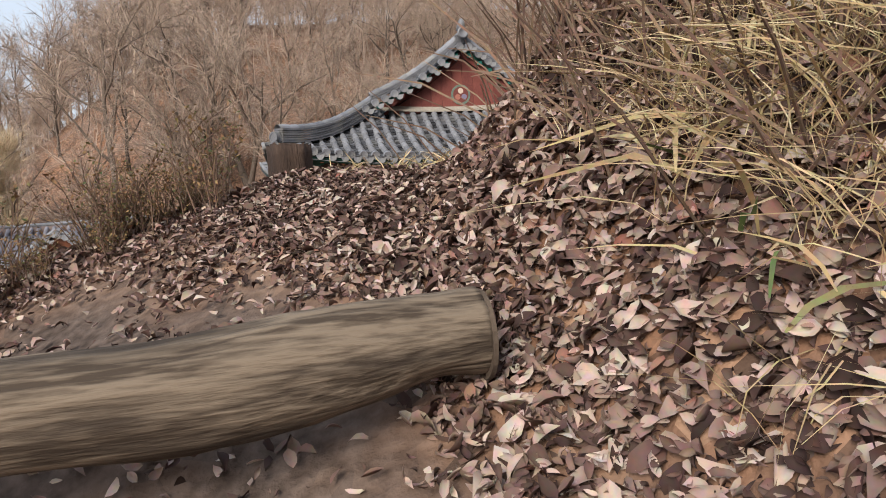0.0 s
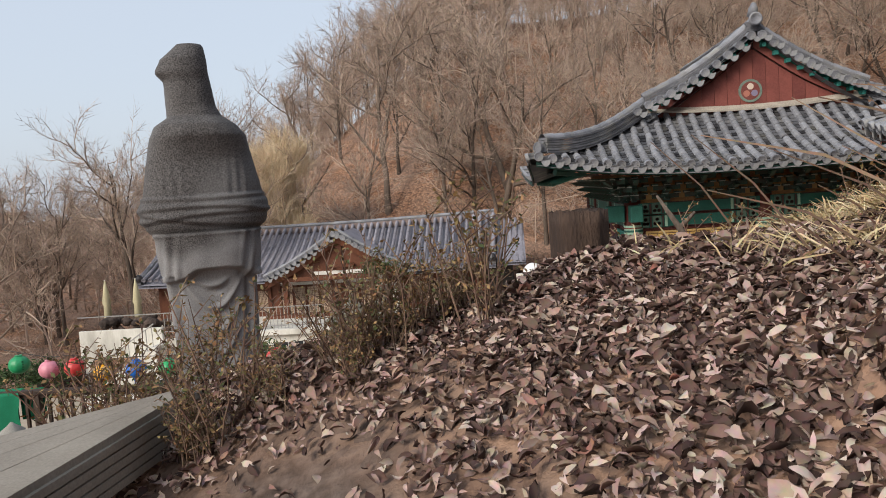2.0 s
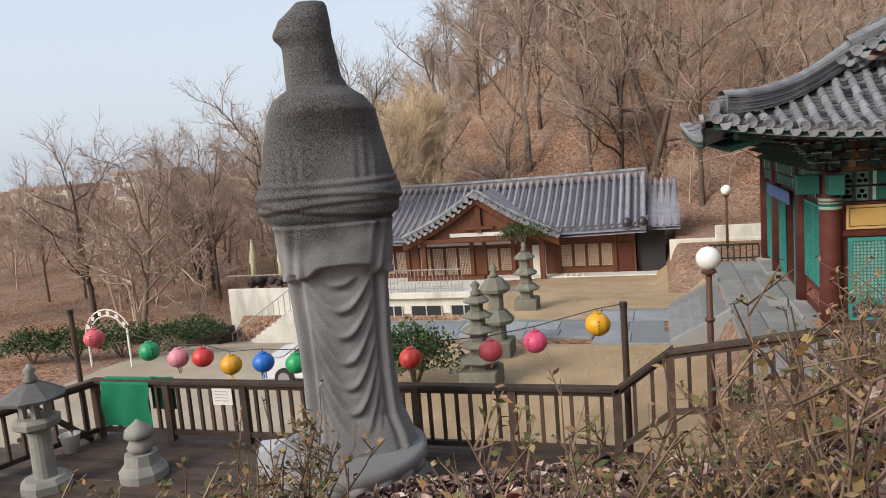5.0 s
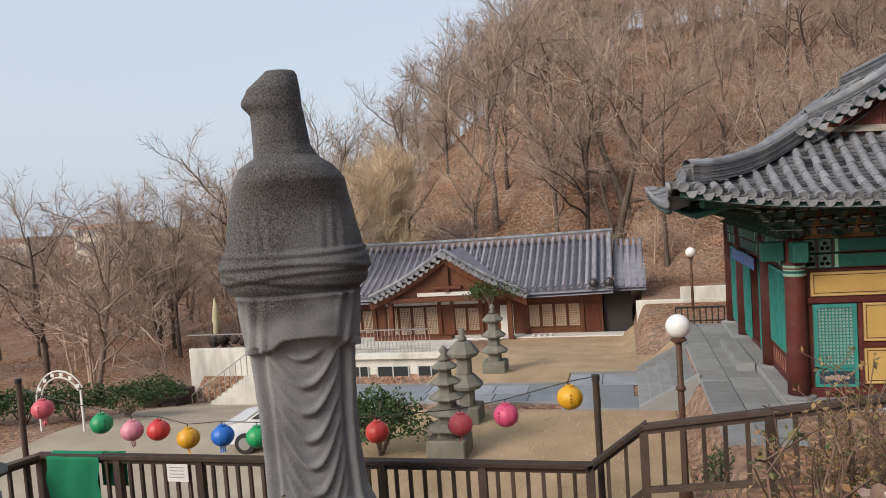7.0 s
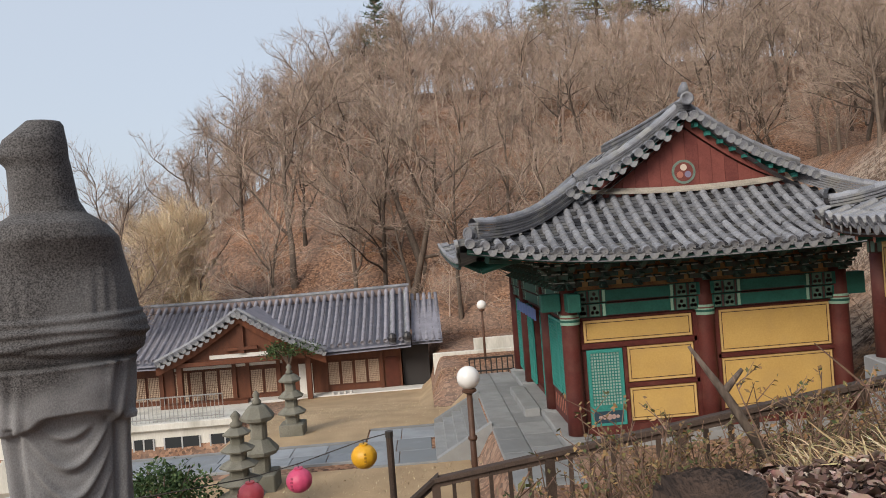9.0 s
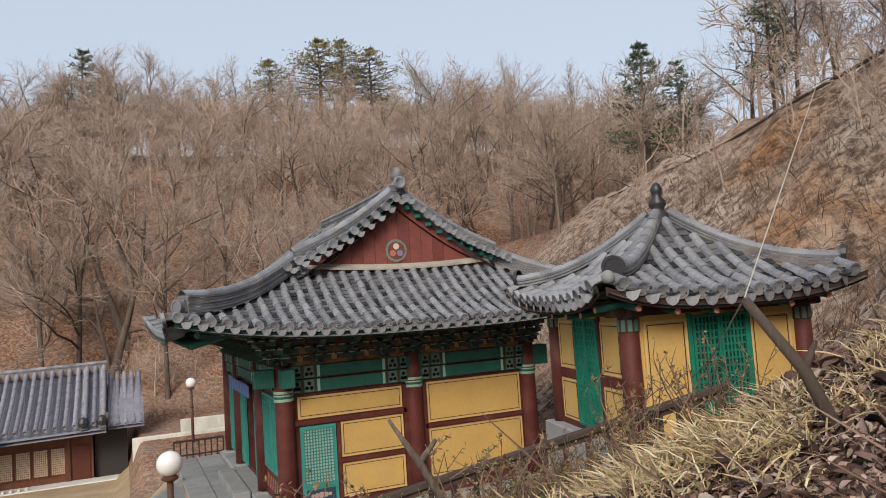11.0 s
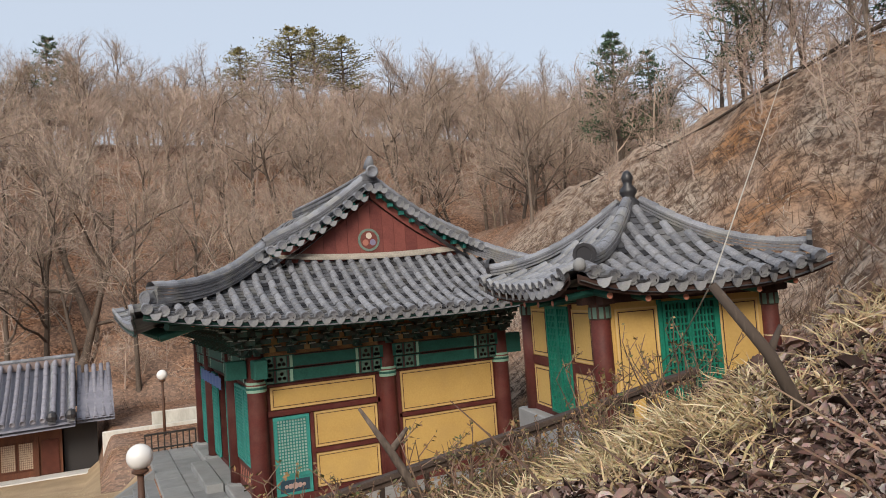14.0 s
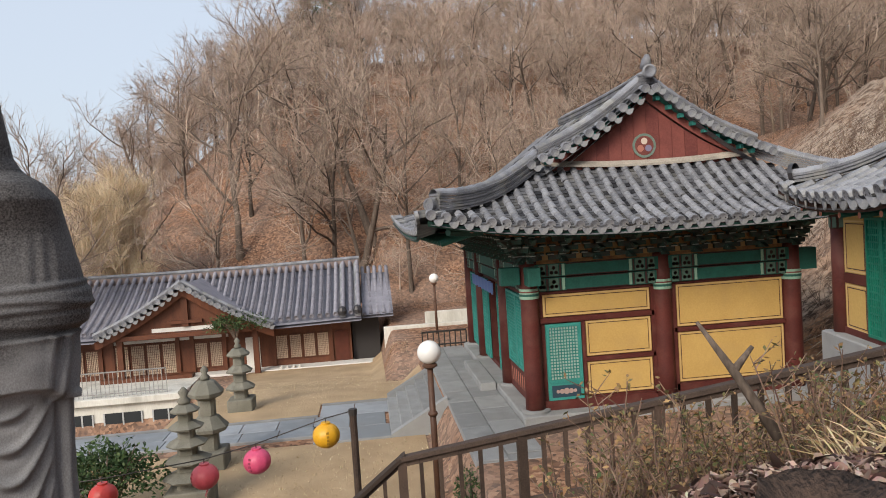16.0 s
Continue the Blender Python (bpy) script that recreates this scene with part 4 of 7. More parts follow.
emblem = part("emblem", em, mat("grey_green_emblem", (0.20, 0.27, 0.23), (0.12, 0.17, 0.14), 8, 0.8, 40, 0.2), hall, "round painted emblem with three dots")
part("emblem_field", MB().tube([(2.9, GY - 0.0225, 5.47), (2.9, GY - 0.026, 5.47)], 0.215, 26), RED_BOARD, emblem)
for ox, oz, c in ((0, 0.1, (0.62, 0.52, 0.44)), (-0.09, -0.06, (0.40, 0.16, 0.12)), (0.09, -0.06, (0.22, 0.20, 0.30))):
    part("emblem_dot", MB().tube([(2.9 + ox, GY - 0.0265, 5.47 + oz), (2.9 + ox, GY - 0.03, 5.47 + oz)], 0.075, 14), plain("dot_%d" % int(c[0] * 100), c, 0.8), emblem)
# west front: lattice shutters, doors and painted panels
MW = pose(0, 0, 0, 0, 0, -90)  # local x runs south to north along the front


def front(y0, y1):
    return (-y1, -y0)


for (y0, y1, z0, z1, nx, nz) in ((0.3, 1.32, 0.55, 2.3, 8, 22), (1.36, 2.4, 0.55, 2.3, 8, 22)):
    a, b = front(y0, y1)
    lattice("lattice_window", hall, a, b, z0, z1, -0.0, TEAL, nx, nz, 0.018, 0.06, None, MW)
part("low_panel", MB().box(-0.03, 0.02, 0.25, 2.42, -0.1, 0.52), RED, hall)
for k in range(9):
    part("panel_slot", MB().box(-0.034, -0.0305, 0.4 + k * 0.22, 0.46 + k * 0.22, 0.08, 0.4), PINK, hall)
for (y0, y1) in ((2.95, 3.8), (5.3, 6.15), (6.65, 7.55), (7.6, 8.5)):
    a, b = front(y0, y1)
    lattice("lattice_door", hall, a, b, 0.0, 2.3, -0.0, TEAL, 7, 24, 0.018, 0.06, WHITE if y0 < 4 else None, MW)
part("door_edge", MB().box(-0.16, -0.03, 2.88, 2.94, -0.05, 2.3), WHITE, hall)
part("door_edge", MB().box(-0.16, -0.03, 6.62, 6.66, -0.05, 2.3), WHITE, hall)
cur = MB().grid(lambda u, v: Vector((-0.3 - 0.03 * math.sin(u * 40), mix(2.8, 6.2, u), 2.42 - 0.3 * v)), 60, 2)
part("valance", cur, BLUEP, hall, "blue cloth valance over the doors")


# ---- hall terrace, steps, path, lawns ----
terrace = structure("hall_terrace", MB().box(-1.7, -0.36, -2.4, 9.4, -1.4, -0.335, bev=0.02), GRANITE, "granite terrace along the front of the hall", "terrace")
for i in range(11):
    for j, (xa, xb) in enumerate(((-1.7, -1.08), (-1.06, -0.36))):
        y0 = -2.38 + i * 1.07 + 0.3 * j
        y1 = min(9.38, y0 + 1.05)
        part("paving_slab", MB().box(xa + 0.005, xb - 0.005, y0, y1, -0.33, -0.30, bev=0.008), GRANITE, terrace)
step = thing("stone_step", "long pale granite doorstep before the hall", "step")
part("block", MB().box(-0.78, -0.37, 2.75, 5.8, -0.30, -0.1, bev=0.02), GRANITE, step)
stairs = thing("stone_stairs", "granite stairs with sloping cheek walls", "stairs")
for i in range(5):
    x1 = -1.7 - i * 0.28
    part("tread", MB().box(x1 - 0.3, x1 + 0.0, 2.35, 6.05, -1.2, -0.3 - 0.15 * (i + 1), bev=0.012), GRANITE, stairs)
for y in (2.12, 6.08):
    vs = [(-1.7, y, -0.22), (-3.1, y, -1.0), (-3.1, y, -1.2), (-1.7, y, -1.2)]
    part("cheek_wall", MB().add(vs + [(a, y + 0.22, c) for a, b, c in vs], [(0, 1, 2, 3), (7, 6, 5, 4), (0, 4, 5, 1), (1, 5, 6, 2), (3, 7, 4, 0)]), GRANITE, stairs)


def court_z(x, y):
    return far_height(x, y)


path_ = thing("paved_path", "blue-grey stone slab path across the lawn", "path", kind="structure")
for i in range(9):
    for j in range(3 if i < 2 else 2):
        x1 = -3.12 - i * 0.95 - 0.1 * (j % 2)
        d = 1.18 if i < 2 else 0.86
        y0 = (2.2 if i < 2 else 2.82) + j * (d + 0.02)
        part("path_slab", MB().box(x1 - 0.93, x1, y0, y0 + d, -1.195, -1.075, bev=0.01), PAVE, path_)
for y0, x0, x1 in ((2.1, -5.0, -3.1), (2.72, -11.8, -5.05), (4.6, -11.8, -5.05), (5.82, -5.0, -3.1)):
    part("kerb", MB().box(x0, x1, y0, y0 + 0.08, -1.2, -1.03, bev=0.01), GRANITE, path_)


def draped(name, x0, x1, y0, y1, material, label, category, lift=0.03, d=0.5):
    mb = MB()
    mb.grid(lambda u, v: Vector((mix(x0, x1, u), mix(y0, y1, v), far_height(mix(x0, x1, u), mix(y0, y1, v)) + lift)), max(1, int((x1 - x0) / d)), max(1, int((y1 - y0) / d)))
    return structure(name, mb, material, label, category, True)


draped("lawn_upper", -9.2, -3.05, 6.0, 19.0, LAWN, "dry yellow winter lawn before the lodge", "lawn")
draped("lawn_edge", -9.2, -5.05, 4.69, 6.0, LAWN, "dry yellow winter lawn along the path", "lawn")
draped("lawn_strip", -3.05, -1.9, 6.0, 9.6, LAWN, "strip of dry lawn beside the terrace", "lawn")
draped("lawn_lower", -9.2, -2.3, -6.2, 2.2, LAWN, "dry yellow winter lawn below the path", "lawn", 0.02)
draped("lower_yard", -24, -10.6, -6, 15.0, DIRT, "pale concrete parking yard", "yard", 0.03, 1.0)
# lawn fringe: many short straw blades
fr = MB()
rng = random.Random(11)
for i in range(5200):
    x = rng.uniform(-9, -2)
    y = rng.choice((rng.uniform(-6, 2.1), rng.uniform(6.1, 14)))
    z = far_height(x, y) + 0.02
    a, h_, w = rng.uniform(0, 6.28), rng.uniform(0.04, 0.1), rng.uniform(0.006, 0.014)
    dx, dy = math.cos(a), math.sin(a)
    fr.add([(x - dy * w, y + dx * w, z), (x + dy * w, y - dx * w, z), (x + dx * h_ * 0.7, y + dy * h_ * 0.7, z + h_ * 0.6)], [(0, 1, 2)])
tagged(part("lawn_grass", fr, STRAW), "short dry straw-coloured grass blades", "grass", "", "stuff")


# ---- lamps ----
def globe_lamp(name, loc, h, r, label):
    t = thing(name, label, "lamp", loc)
    part("post", MB().tube([(0, 0, 0), (0, 0, h - r * 2.2)], [0.06, 0.05], 12).lathe([(0.12, 0), (0.12, 0.25), (0.07, 0.32)], 12).lathe([(0.075, h * 0.6), (0.085, h * 0.61), (0.075, h * 0.62)], 12), RUST, t, smooth=True)
    part("collar", MB().lathe([(0.06, h - r * 2.4), (0.13, h - r * 2.2), (0.13, h - r * 2.05), (0.09, h - r * 1.9)], 14), RUST, t)
    part("globe", MB().lathe([(r * math.sin(a * math.pi / 14) + 0.002, h - r - r * math.cos(a * math.pi / 14)) for a in range(1, 15)], 20), GLOBE, t, "white opal globe", True)
    return t


globe_lamp("garden_lamp", (-2.48, -3.17, -1.08), 3.2, 0.2, "brown post lamp with a white globe by the terrace")
globe_lamp("garden_lamp", (-0.7, 15.0, -1.15), 2.95, 0.2, "far brown post lamp with a white globe by the slope")
fence = thing("iron_fence", "low dark iron fence closing the terrace end", "fence")
part("rail", MB().box(-1.75, -0.2, 9.3, 9.36, 0.22, 0.28), IRON, fence)
part("rail", MB().box(-1.75, -0.2, 9.3, 9.36, -0.22, -0.17), IRON, fence)
for i in range(9):
    part("baluster", MB().box(-1.75 + i * 0.19, -1.71 + i * 0.19, 9.31, 9.35, -0.3, 0.22), IRON, fence)
rw = thing("retaining_wall", "long low white concrete wall under the wooded slope", "wall", kind="structure")
part("wall_block", MB().box(-2.9, 2.6, 17.0, 17.25, -2.6, -0.6, bev=0.03), PLASTER, rw)
part("wall_block", MB().box(-1.0, 3.0, 17.3, 17.5, -2.0, -0.1, bev=0.03), PLASTER, rw)
vs = [(0.35, 10.0, -0.75), (0.6, 10.0, -0.75), (1.1, 17.0, -0.55), (0.85, 17.0, -0.55)]
part("sloping_kerb", MB().add(vs + [(a, b, c - 0.5) for a, b, c in vs], [(0, 1, 2, 3), (0, 3, 7, 4), (1, 5, 6, 2), (0, 4, 5, 1)]), PLASTER, rw)


# ---- pavilion (small shrine) ----
PV = thing("shrine_pavilion", "small square shrine with ochre walls and pointed tiled roof", "shrine", (5.0, -6.37, 2.0), -11.4)
S = 1.385
ZT = 1.85
part("floor", MB().box(-S - 0.25, S + 0.25, -S - 0.25, S + 0.25, -1.2, 0.0, bev=0.03), GRANITE, PV, "stone base")
for sx in (-1, 1):
    for sy in (-1, 1):
        part("post", MB().lathe([(0.15, 0), (0.14, ZT)], 16, (sx * S, sy * S)), RED, PV, smooth=True)
        part("post_capital", MB().lathe([(0.145, ZT - 0.24), (0.15, ZT - 0.22), (0.15, ZT - 0.02)], 16, (sx * S, sy * S)), DARKW, PV)
        g = MB()
        for k in range(10):
            g.box(0.148, 0.156, -0.03, 0.03, ZT - 0.22, ZT - 0.06, Matrix.Translation((sx * S, sy * S, 0)) @ pose(0, 0, 0, 0, 0, k * 36))
        part("painted_mark", g, PATT, PV)
for rz in (0, 90, 180, 270):
    M = pose(0, 0, 0, 0, 0, rz)
    part("wall", MB().box(-S, S, -S - 0.02, -S + 0.1, 0, ZT + 0.1, M), YELLOW, PV, "ochre plastered wall")
    part("wall_rail", MB().box(-S, S, -S - 0.05, -S - 0.02, -0.02, 0.1, M), RED, PV)
    part("beam", MB().box(-S - 0.3, S + 0.3, -S - 0.09, -S + 0.09, ZT - 0.02, ZT + 0.2, M), DARKW, PV)
    pw = 0.62
    if rz in (0, 270):
        for s in (-1, 1):
            a, b = sorted((s * 0.5, s * (S - 0.2)))
            panel(PV, a, b, 0.95 if rz == 270 else 0.1, ZT - 0.1, -S - 0.021, M)
            if rz == 270:
                panel(PV, a, b, 0.08, 0.78, -S - 0.021, M)
                part("wall_rail", MB().box(a, b, -S - 0.055, -S - 0.022, 0.79, 0.94, M), RED, PV)
            part("wall_rail", MB().box(min(s * 0.44, s * 0.5), max(s * 0.44, s * 0.5), -S - 0.06, -S - 0.02, 0.1, ZT - 0.03, M), GREEN_W if rz == 0 else RED, PV)
        # near-black sheet behind the lattice paints the shade of the interior
        dk = plain("unlit_interior_sheet", (0.012, 0.02, 0.018), 0.9)
        for s in (-1, 1):
            a, b = sorted((0.0, s * 0.44))
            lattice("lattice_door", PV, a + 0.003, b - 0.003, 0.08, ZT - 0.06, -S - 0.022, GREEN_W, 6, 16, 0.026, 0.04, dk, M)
RP = 2.0  # half width of the roof


def pv_roof(t, s, k=0.0):
    """Point on the near roof face: t along the eave (-1..1), s from the eave up to the point."""
    half = RP * (1 - s)
    cur = 0.26 * abs(t) ** 3 * (1 - s) ** 2
    z = mix(ZT + 0.2, ZT + 1.55, s) - 0.26 * math.sin(math.pi * s) * 0.9 + cur + k
    return Vector((t * half, -half - 0.12 * abs(t) ** 3 * (1 - s), z))


pst, psunk = MB(), MB()
for rz in (0, 90, 180, 270):
    M = pose(0, 0, 0, 0, 0, rz)
    b = MB()
    b.grid(lambda u, v: M @ pv_roof(2 * u - 1, v * 0.97), 16, 10)
    b.grid(lambda u, v: M @ pv_roof(2 * u - 1, v * 0.97, -0.12), 16, 10)
    part("roof_bed", b, TILE_BED, PV, "", True)
    e = MB().grid(lambda u, v: M @ (pv_roof(2 * u - 1, 0) + Vector((0, 0.05, -0.04 - 0.12 * v))), 16, 1)
    part("eave_board", e, DARKW, PV)
    nr = 13
    for i in range(nr):
        x = (i - (nr - 1) / 2) * 0.295
        top = max(0.08, 1 - abs(x) / RP - 0.04)

        def row(s):
            v = s * top
            half = RP * (1 - v)
            return M @ pv_roof(max(-1, min(1, x / half)), v)
        tile_row(row, PV, rz in (0, 270), pst, 0.29)
        if rz in (0, 270):
            xr, x = x, x - 0.1475
            top = max(0.08, 1 - abs(x) / RP - 0.02)
            channel_row(row, psunk)
            x, top = xr, max(0.08, 1 - abs(xr) / RP - 0.04)
        if i and rz in (0, 270):
            p, q = M @ pv_roof((x - 0.147) / RP, 0), M @ pv_roof((x - 0.147) / RP, 0.1)
            piece("drip_tile", DRIP_ME, PV, along(p, q) @ pose(0, 0, 0, 0, 12, 0))
            if i % 2:
                pp = M @ (pv_roof(x / RP, 0) + Vector((0, 0.14, -0.2)))
                r = part("rafter_end", MB().tube([pp, pp + M.to_3x3() @ Vector((0, 0.9, 0.1))], 0.05, 8), GREEN, PV)
                part("end_dot", MB().tube([pp - M.to_3x3() @ Vector((0, 0.004, 0)), pp - M.to_3x3() @ Vector((0, 0.001, 0))], 0.045, 10), PINK, r)
    hp = [M @ (pv_roof(-1, i / 12) + Vector((0.04, 0.04, 0.04))) for i in range(12)]
    ridge_course("hip_ridge", PV, hp[1:], 0.09, 3, 0.05, cover=0.085)
    o = MB().lathe([(0.02, 0.0), (0.07, 0.02), (0.09, 0.08), (0.07, 0.15), (0.02, 0.18)], 14, m=Matrix.Translation(hp[0] + Vector((0.05 if rz else 0, 0, -0.05))))
    if rz == 0:
        part("hip_ball", o, GRANITE, PV, "grey knob at the hip end", True)
    o2 = eave_tile(0.16)
    part("hip_end_tile", MB().add(o2.v, o2.f, along(hp[1] + Vector((0, 0, 0.16)), hp[3] + Vector((0, 0, 0.14)))), plain("black_glazed_clay", (0.03, 0.03, 0.034), 0.4), PV)
tagged(part("tile_course", pst, TILE_BED, PV, "rows of convex tiles", True), kind="stuff")
# same pre-shaded channel colour as on the hall roof
tagged(part("channel_course", psunk, TILE_CH, PV, "concave tiles between the rows, gap shade in their colour"), kind="stuff")
zt = ZT + 1.5
part("finial", MB().lathe([(0.2, zt - 0.15), (0.22, zt), (0.12, zt + 0.1), (0.1, zt + 0.14), (0.14, zt + 0.2), (0.14, zt + 0.26), (0.07, zt + 0.34), (0.085, zt + 0.4), (0.1, zt + 0.46), (0.06, zt + 0.55), (0.02, zt + 0.58)], 16), plain("black_glazed_clay", (0.03, 0.03, 0.034), 0.4), PV, "dark jar-shaped roof finial", True)
part("finial_base", MB().lathe([(0.24, zt - 0.2), (0.2, zt - 0.02)], 14), MORTAR, PV)

# ---- lodge ----
LY, LZ = 19.4, -2.42


def lx(x):
    return -4.67 + (x + 3.94) * 1.282


lodge = thing("lodge", "long brown timber lodge with grey tiled roof and cross gable", "house", (0, LY, LZ))
x0, x1 = lx(-17.5), lx(-3.75)
EH = 1.95  # eave height
part("wall", MB().box(x0, x1, 0, 5.0, 0, EH + 0.25), BROWN, lodge, "brown timber wall")
part("base_wall", MB().box(x0 - 0.2, x1 + 2.2, -0.9, -0.003, -0.5, 0.05, bev=0.02), WHITE, lodge, "white step along the lodge")
part("side_wall", MB().box(x1 + 0.05, x1 + 1.35, 0.3, 4.5, 0, EH), plain("dark_side_room", (0.035, 0.032, 0.032), 0.8), lodge)


def lodge_bay(a, b, n, z0=0.25, z1=1.45):
    """A run of n paper windows between posts."""
    for i in range(n):
        p, q = mix(a, b, i / n) + 0.03, mix(a, b, (i + 1) / n) - 0.03
        f = lattice("paper_window", lodge, p, q, z0, z1, -0.004, BROWN, 7, 12, 0.007, 0.04, RICE)
    for p in (a - 0.06, b + 0.06):
        part("post", MB().box(p - 0.09, p + 0.09, -0.1, 0.05, 0, EH), BROWN, lodge)


lodge_bay(lx(-14.3), lx(-12.75), 3)
lodge_bay(lx(-12.25), lx(-10.05), 4, 0.1, 1.55)
lodge_bay(lx(-9.45), lx(-8.4), 2, 0.25, 1.45)
lodge_bay(lx(-6.55), lx(-4.55), 4, 0.35, 1.5)
lodge_bay(lx(-17.0), lx(-14.7), 3)
part("white_door", MB().box(lx(-7.6), lx(-7.1), -0.06, 0.0, 0.05, 1.5), WHITE, lodge, "white door, shut")
part("door", MB().box(lx(-4.35), lx(-3.85), -0.05, 0.0, 0.1, 1.5), mat("red_brown_door", (0.11, 0.03, 0.018), (0.07, 0.02, 0.012), 4, 0.6, 40, 0.2), lodge)
part("white_band", MB().box(lx(-12.3), lx(-8.2), -0.03, 0.0, 1.62, 1.78), WHITE, lodge)
sign = part("name_board", MB().box(lx(-11.3), lx(-9.6), -0.14, -0.08, 1.86, 2.12), mat("name_board_wood", (0.10, 0.05, 0.025), (0.06, 0.03, 0.016), 5, 0.6, 40, 0.2), lodge, "dark wooden name board with pale letters")
for i in range(5):
    c = lx(-11.05) + i * 0.4
    g = MB().box(c - 0.08, c + 0.08, -0.145, -0.141, 1.9, 1.93).box(c - 0.015, c + 0.015, -0.146, -0.142, 1.9, 2.08).box(c - 0.08, c + 0.08, -0.147, -0.143, 2.03, 2.06)
    part("letter", g, plain("ochre_letter", (0.45, 0.28, 0.09), 0.6), sign)
RY, RZ = 3.2, 4.25  # ridge offset and height
ends = (x0 - 0.6, x1 + 0.55)


def lroof(x, s, k=0.0):
    return Vector((x, mix(-1.15, RY, s), mix(EH + 0.1, RZ, s) - 0.18 * math.sin(math.pi * s) + 0.12 * ((x - (x0 + x1) / 2) / 9) ** 2 + k))


b = MB().grid(lambda u, v: lroof(mix(ends[0], ends[1], u), v), 40, 8)
b.grid(lambda u, v: lroof(mix(ends[0], ends[1], u), v, -0.14), 40, 8)
b.grid(lambda u, v: Vector((mix(ends[0], ends[1], u), mix(RY, 7, v), mix(RZ, EH, v))), 8, 2)
part("roof_bed", b, TILE_NEW, lodge, "bluish grey tiles", True)
rowmb = MB()
for a, bb in zip([lroof(0, i / 8) for i in range(8)], [lroof(0, (i + 1) / 8) for i in range(8)]):
    t = half_tile((bb - a).length + 0.02, 0.1, 0.09, 5)
    rowmb.add(t.v, t.f, along(a + Vector((0, 0, 0.03)), bb + Vector((0, 0, 0.03))))
e = eave_tile(0.115)
rowmb.add(e.v, e.f, along(lroof(0, 0, 0.03), lroof(0, 0.1, 0.03)))
ROW_ME = meshed("roof_tile_strip", rowmb, TILE_NEW, True)
nr = int((ends[1] - ends[0]) / 0.36)
for i in range(nr + 1):
    x = ends[0] + 0.1 + i * (ends[1] - ends[0] - 0.2) / nr
    piece("roof_tile_strip", ROW_ME, lodge, pose(x, 0, 0.12 * ((x - (x0 + x1) / 2) / 9) ** 2))
part("ridge_band", MB().grid(lambda u, v: lroof(mix(ends[0], ends[1], u), 1.0) + Vector((0, -0.215, -0.06 + 0.34 * v)), 30, 1), mat("brown_ridge_mortar", (0.27, 0.215, 0.2), (0.19, 0.15, 0.14), 3, 0.9, 40, 0.4), lodge, "brown mortar ridge band")
ridge_course("main_ridge", lodge, [lroof(mix(ends[0], ends[1], i / 12), 1.0) for i in range(13)], 0.17, 6, 0.06)
for xe in (ends[1] - 0.15, ends[0] + 0.15, ends[1] - 0.85):
    ridge_course("rake_ridge", lodge, [lroof(xe, 1 - i / 8, 0.08) for i in range(9)], 0.14, 3, 0.06)
    p = lroof(xe, 0.02, 0.25)
    part("ridge_end_tile", MB().lathe([(0.2, -0.05), (0.22, 0.1), (0.15, 0.26), (0.03, 0.32)], 10, m=Matrix.Translation(p)), plain("black_end_tile", (0.03, 0.03, 0.035), 0.5), lodge)
# lower end wing
b = MB().grid(lambda u, v: Vector((mix(ends[1] + 0.05, ends[1] + 1.5, u), mix(-0.6, 3.1, v), mix(EH + 0.25, RZ - 0.35, v))), 4, 3)
b.grid(lambda u, v: Vector((mix(ends[1] + 0.05, ends[1] + 1.5, u), mix(-0.6, 3.1, v), mix(EH + 0.11, RZ - 0.5, v))), 4, 3)
part("wing_roof", b, TILE_NEW, lodge)
for i in range(5):
    piece("roof_tile_strip", ROW_ME, lodge, pose(ends[1] + 0.15 + i * 0.31, 0.5, 0.1) @ Matrix.Diagonal((1, 0.88, 0.9, 1)))
# cross gable
GXC, GW, GZ = lx(-9.42), lx(-6.4) - lx(-9.42), 4.2


def crake(t):
    return mix(GZ, EH + 0.12, t) - 0.16 * math.sin(math.pi * t)


for s in (-1, 1):
    b = MB().grid(lambda u, v: Vector((GXC + s * GW * u, mix(-1.75, 2.6 - 1.8 * u, v), crake(u) + 0.1)), 12, 4)
    b.grid(lambda u, v: Vector((GXC + s * GW * u, mix(-1.75, 2.6 - 1.8 * u, v), crake(u) - 0.02)), 12, 4)
    part("gable_roof", b, TILE_NEW, lodge, "", True)
    ridge_course("rake_ridge", lodge, [(GXC + s * GW * i / 10, -1.55, crake(i / 10) + 0.1) for i in range(11)], 0.15, 3, 0.06)
    for k in range(13):
        u = (k + 0.3) / 13
        p, q = Vector((GXC + s * GW * u, -1.85, crake(u) + 0.1)), Vector((GXC + s * GW * u, -1.4, crake(u) + 0.13))
        m = along(p, q)
        piece("end_tile", CAP_ME, lodge, m @ Matrix.Scale(1.25, 4))
        piece("drip_tile", DRIP_ME, lodge, along(p + Vector((0.17, 0.01, -0.05)), q + Vector((0.17, 0, -0.05))) @ Matrix.Scale(1.3, 4))
    b = MB().grid(lambda u, v: Vector((GXC + s * GW * u, -1.6 + 0.06 * v, crake(u) - 0.04 - 0.36 * v)), 12, 1)
    part("bargeboard", b, BROWN, lodge, "brown bargeboard")
part("gable_wall", MB().add([(GXC + s * GW * k, y, z) for y in (-1.24, -1.18) for s, k, z in ((-1, 0.88, EH - 0.02), (1, 0.88, EH - 0.02), (0, 0, GZ - 0.1))], [(0, 1, 2), (5, 4, 3), (0, 3, 4, 1)]), BROWN, lodge)
part("gable_plaster", MB().box(GXC - 1.5, GXC + 1.2, -1.275, -1.244, EH + 0.27, EH + 0.45), WHITE, lodge)
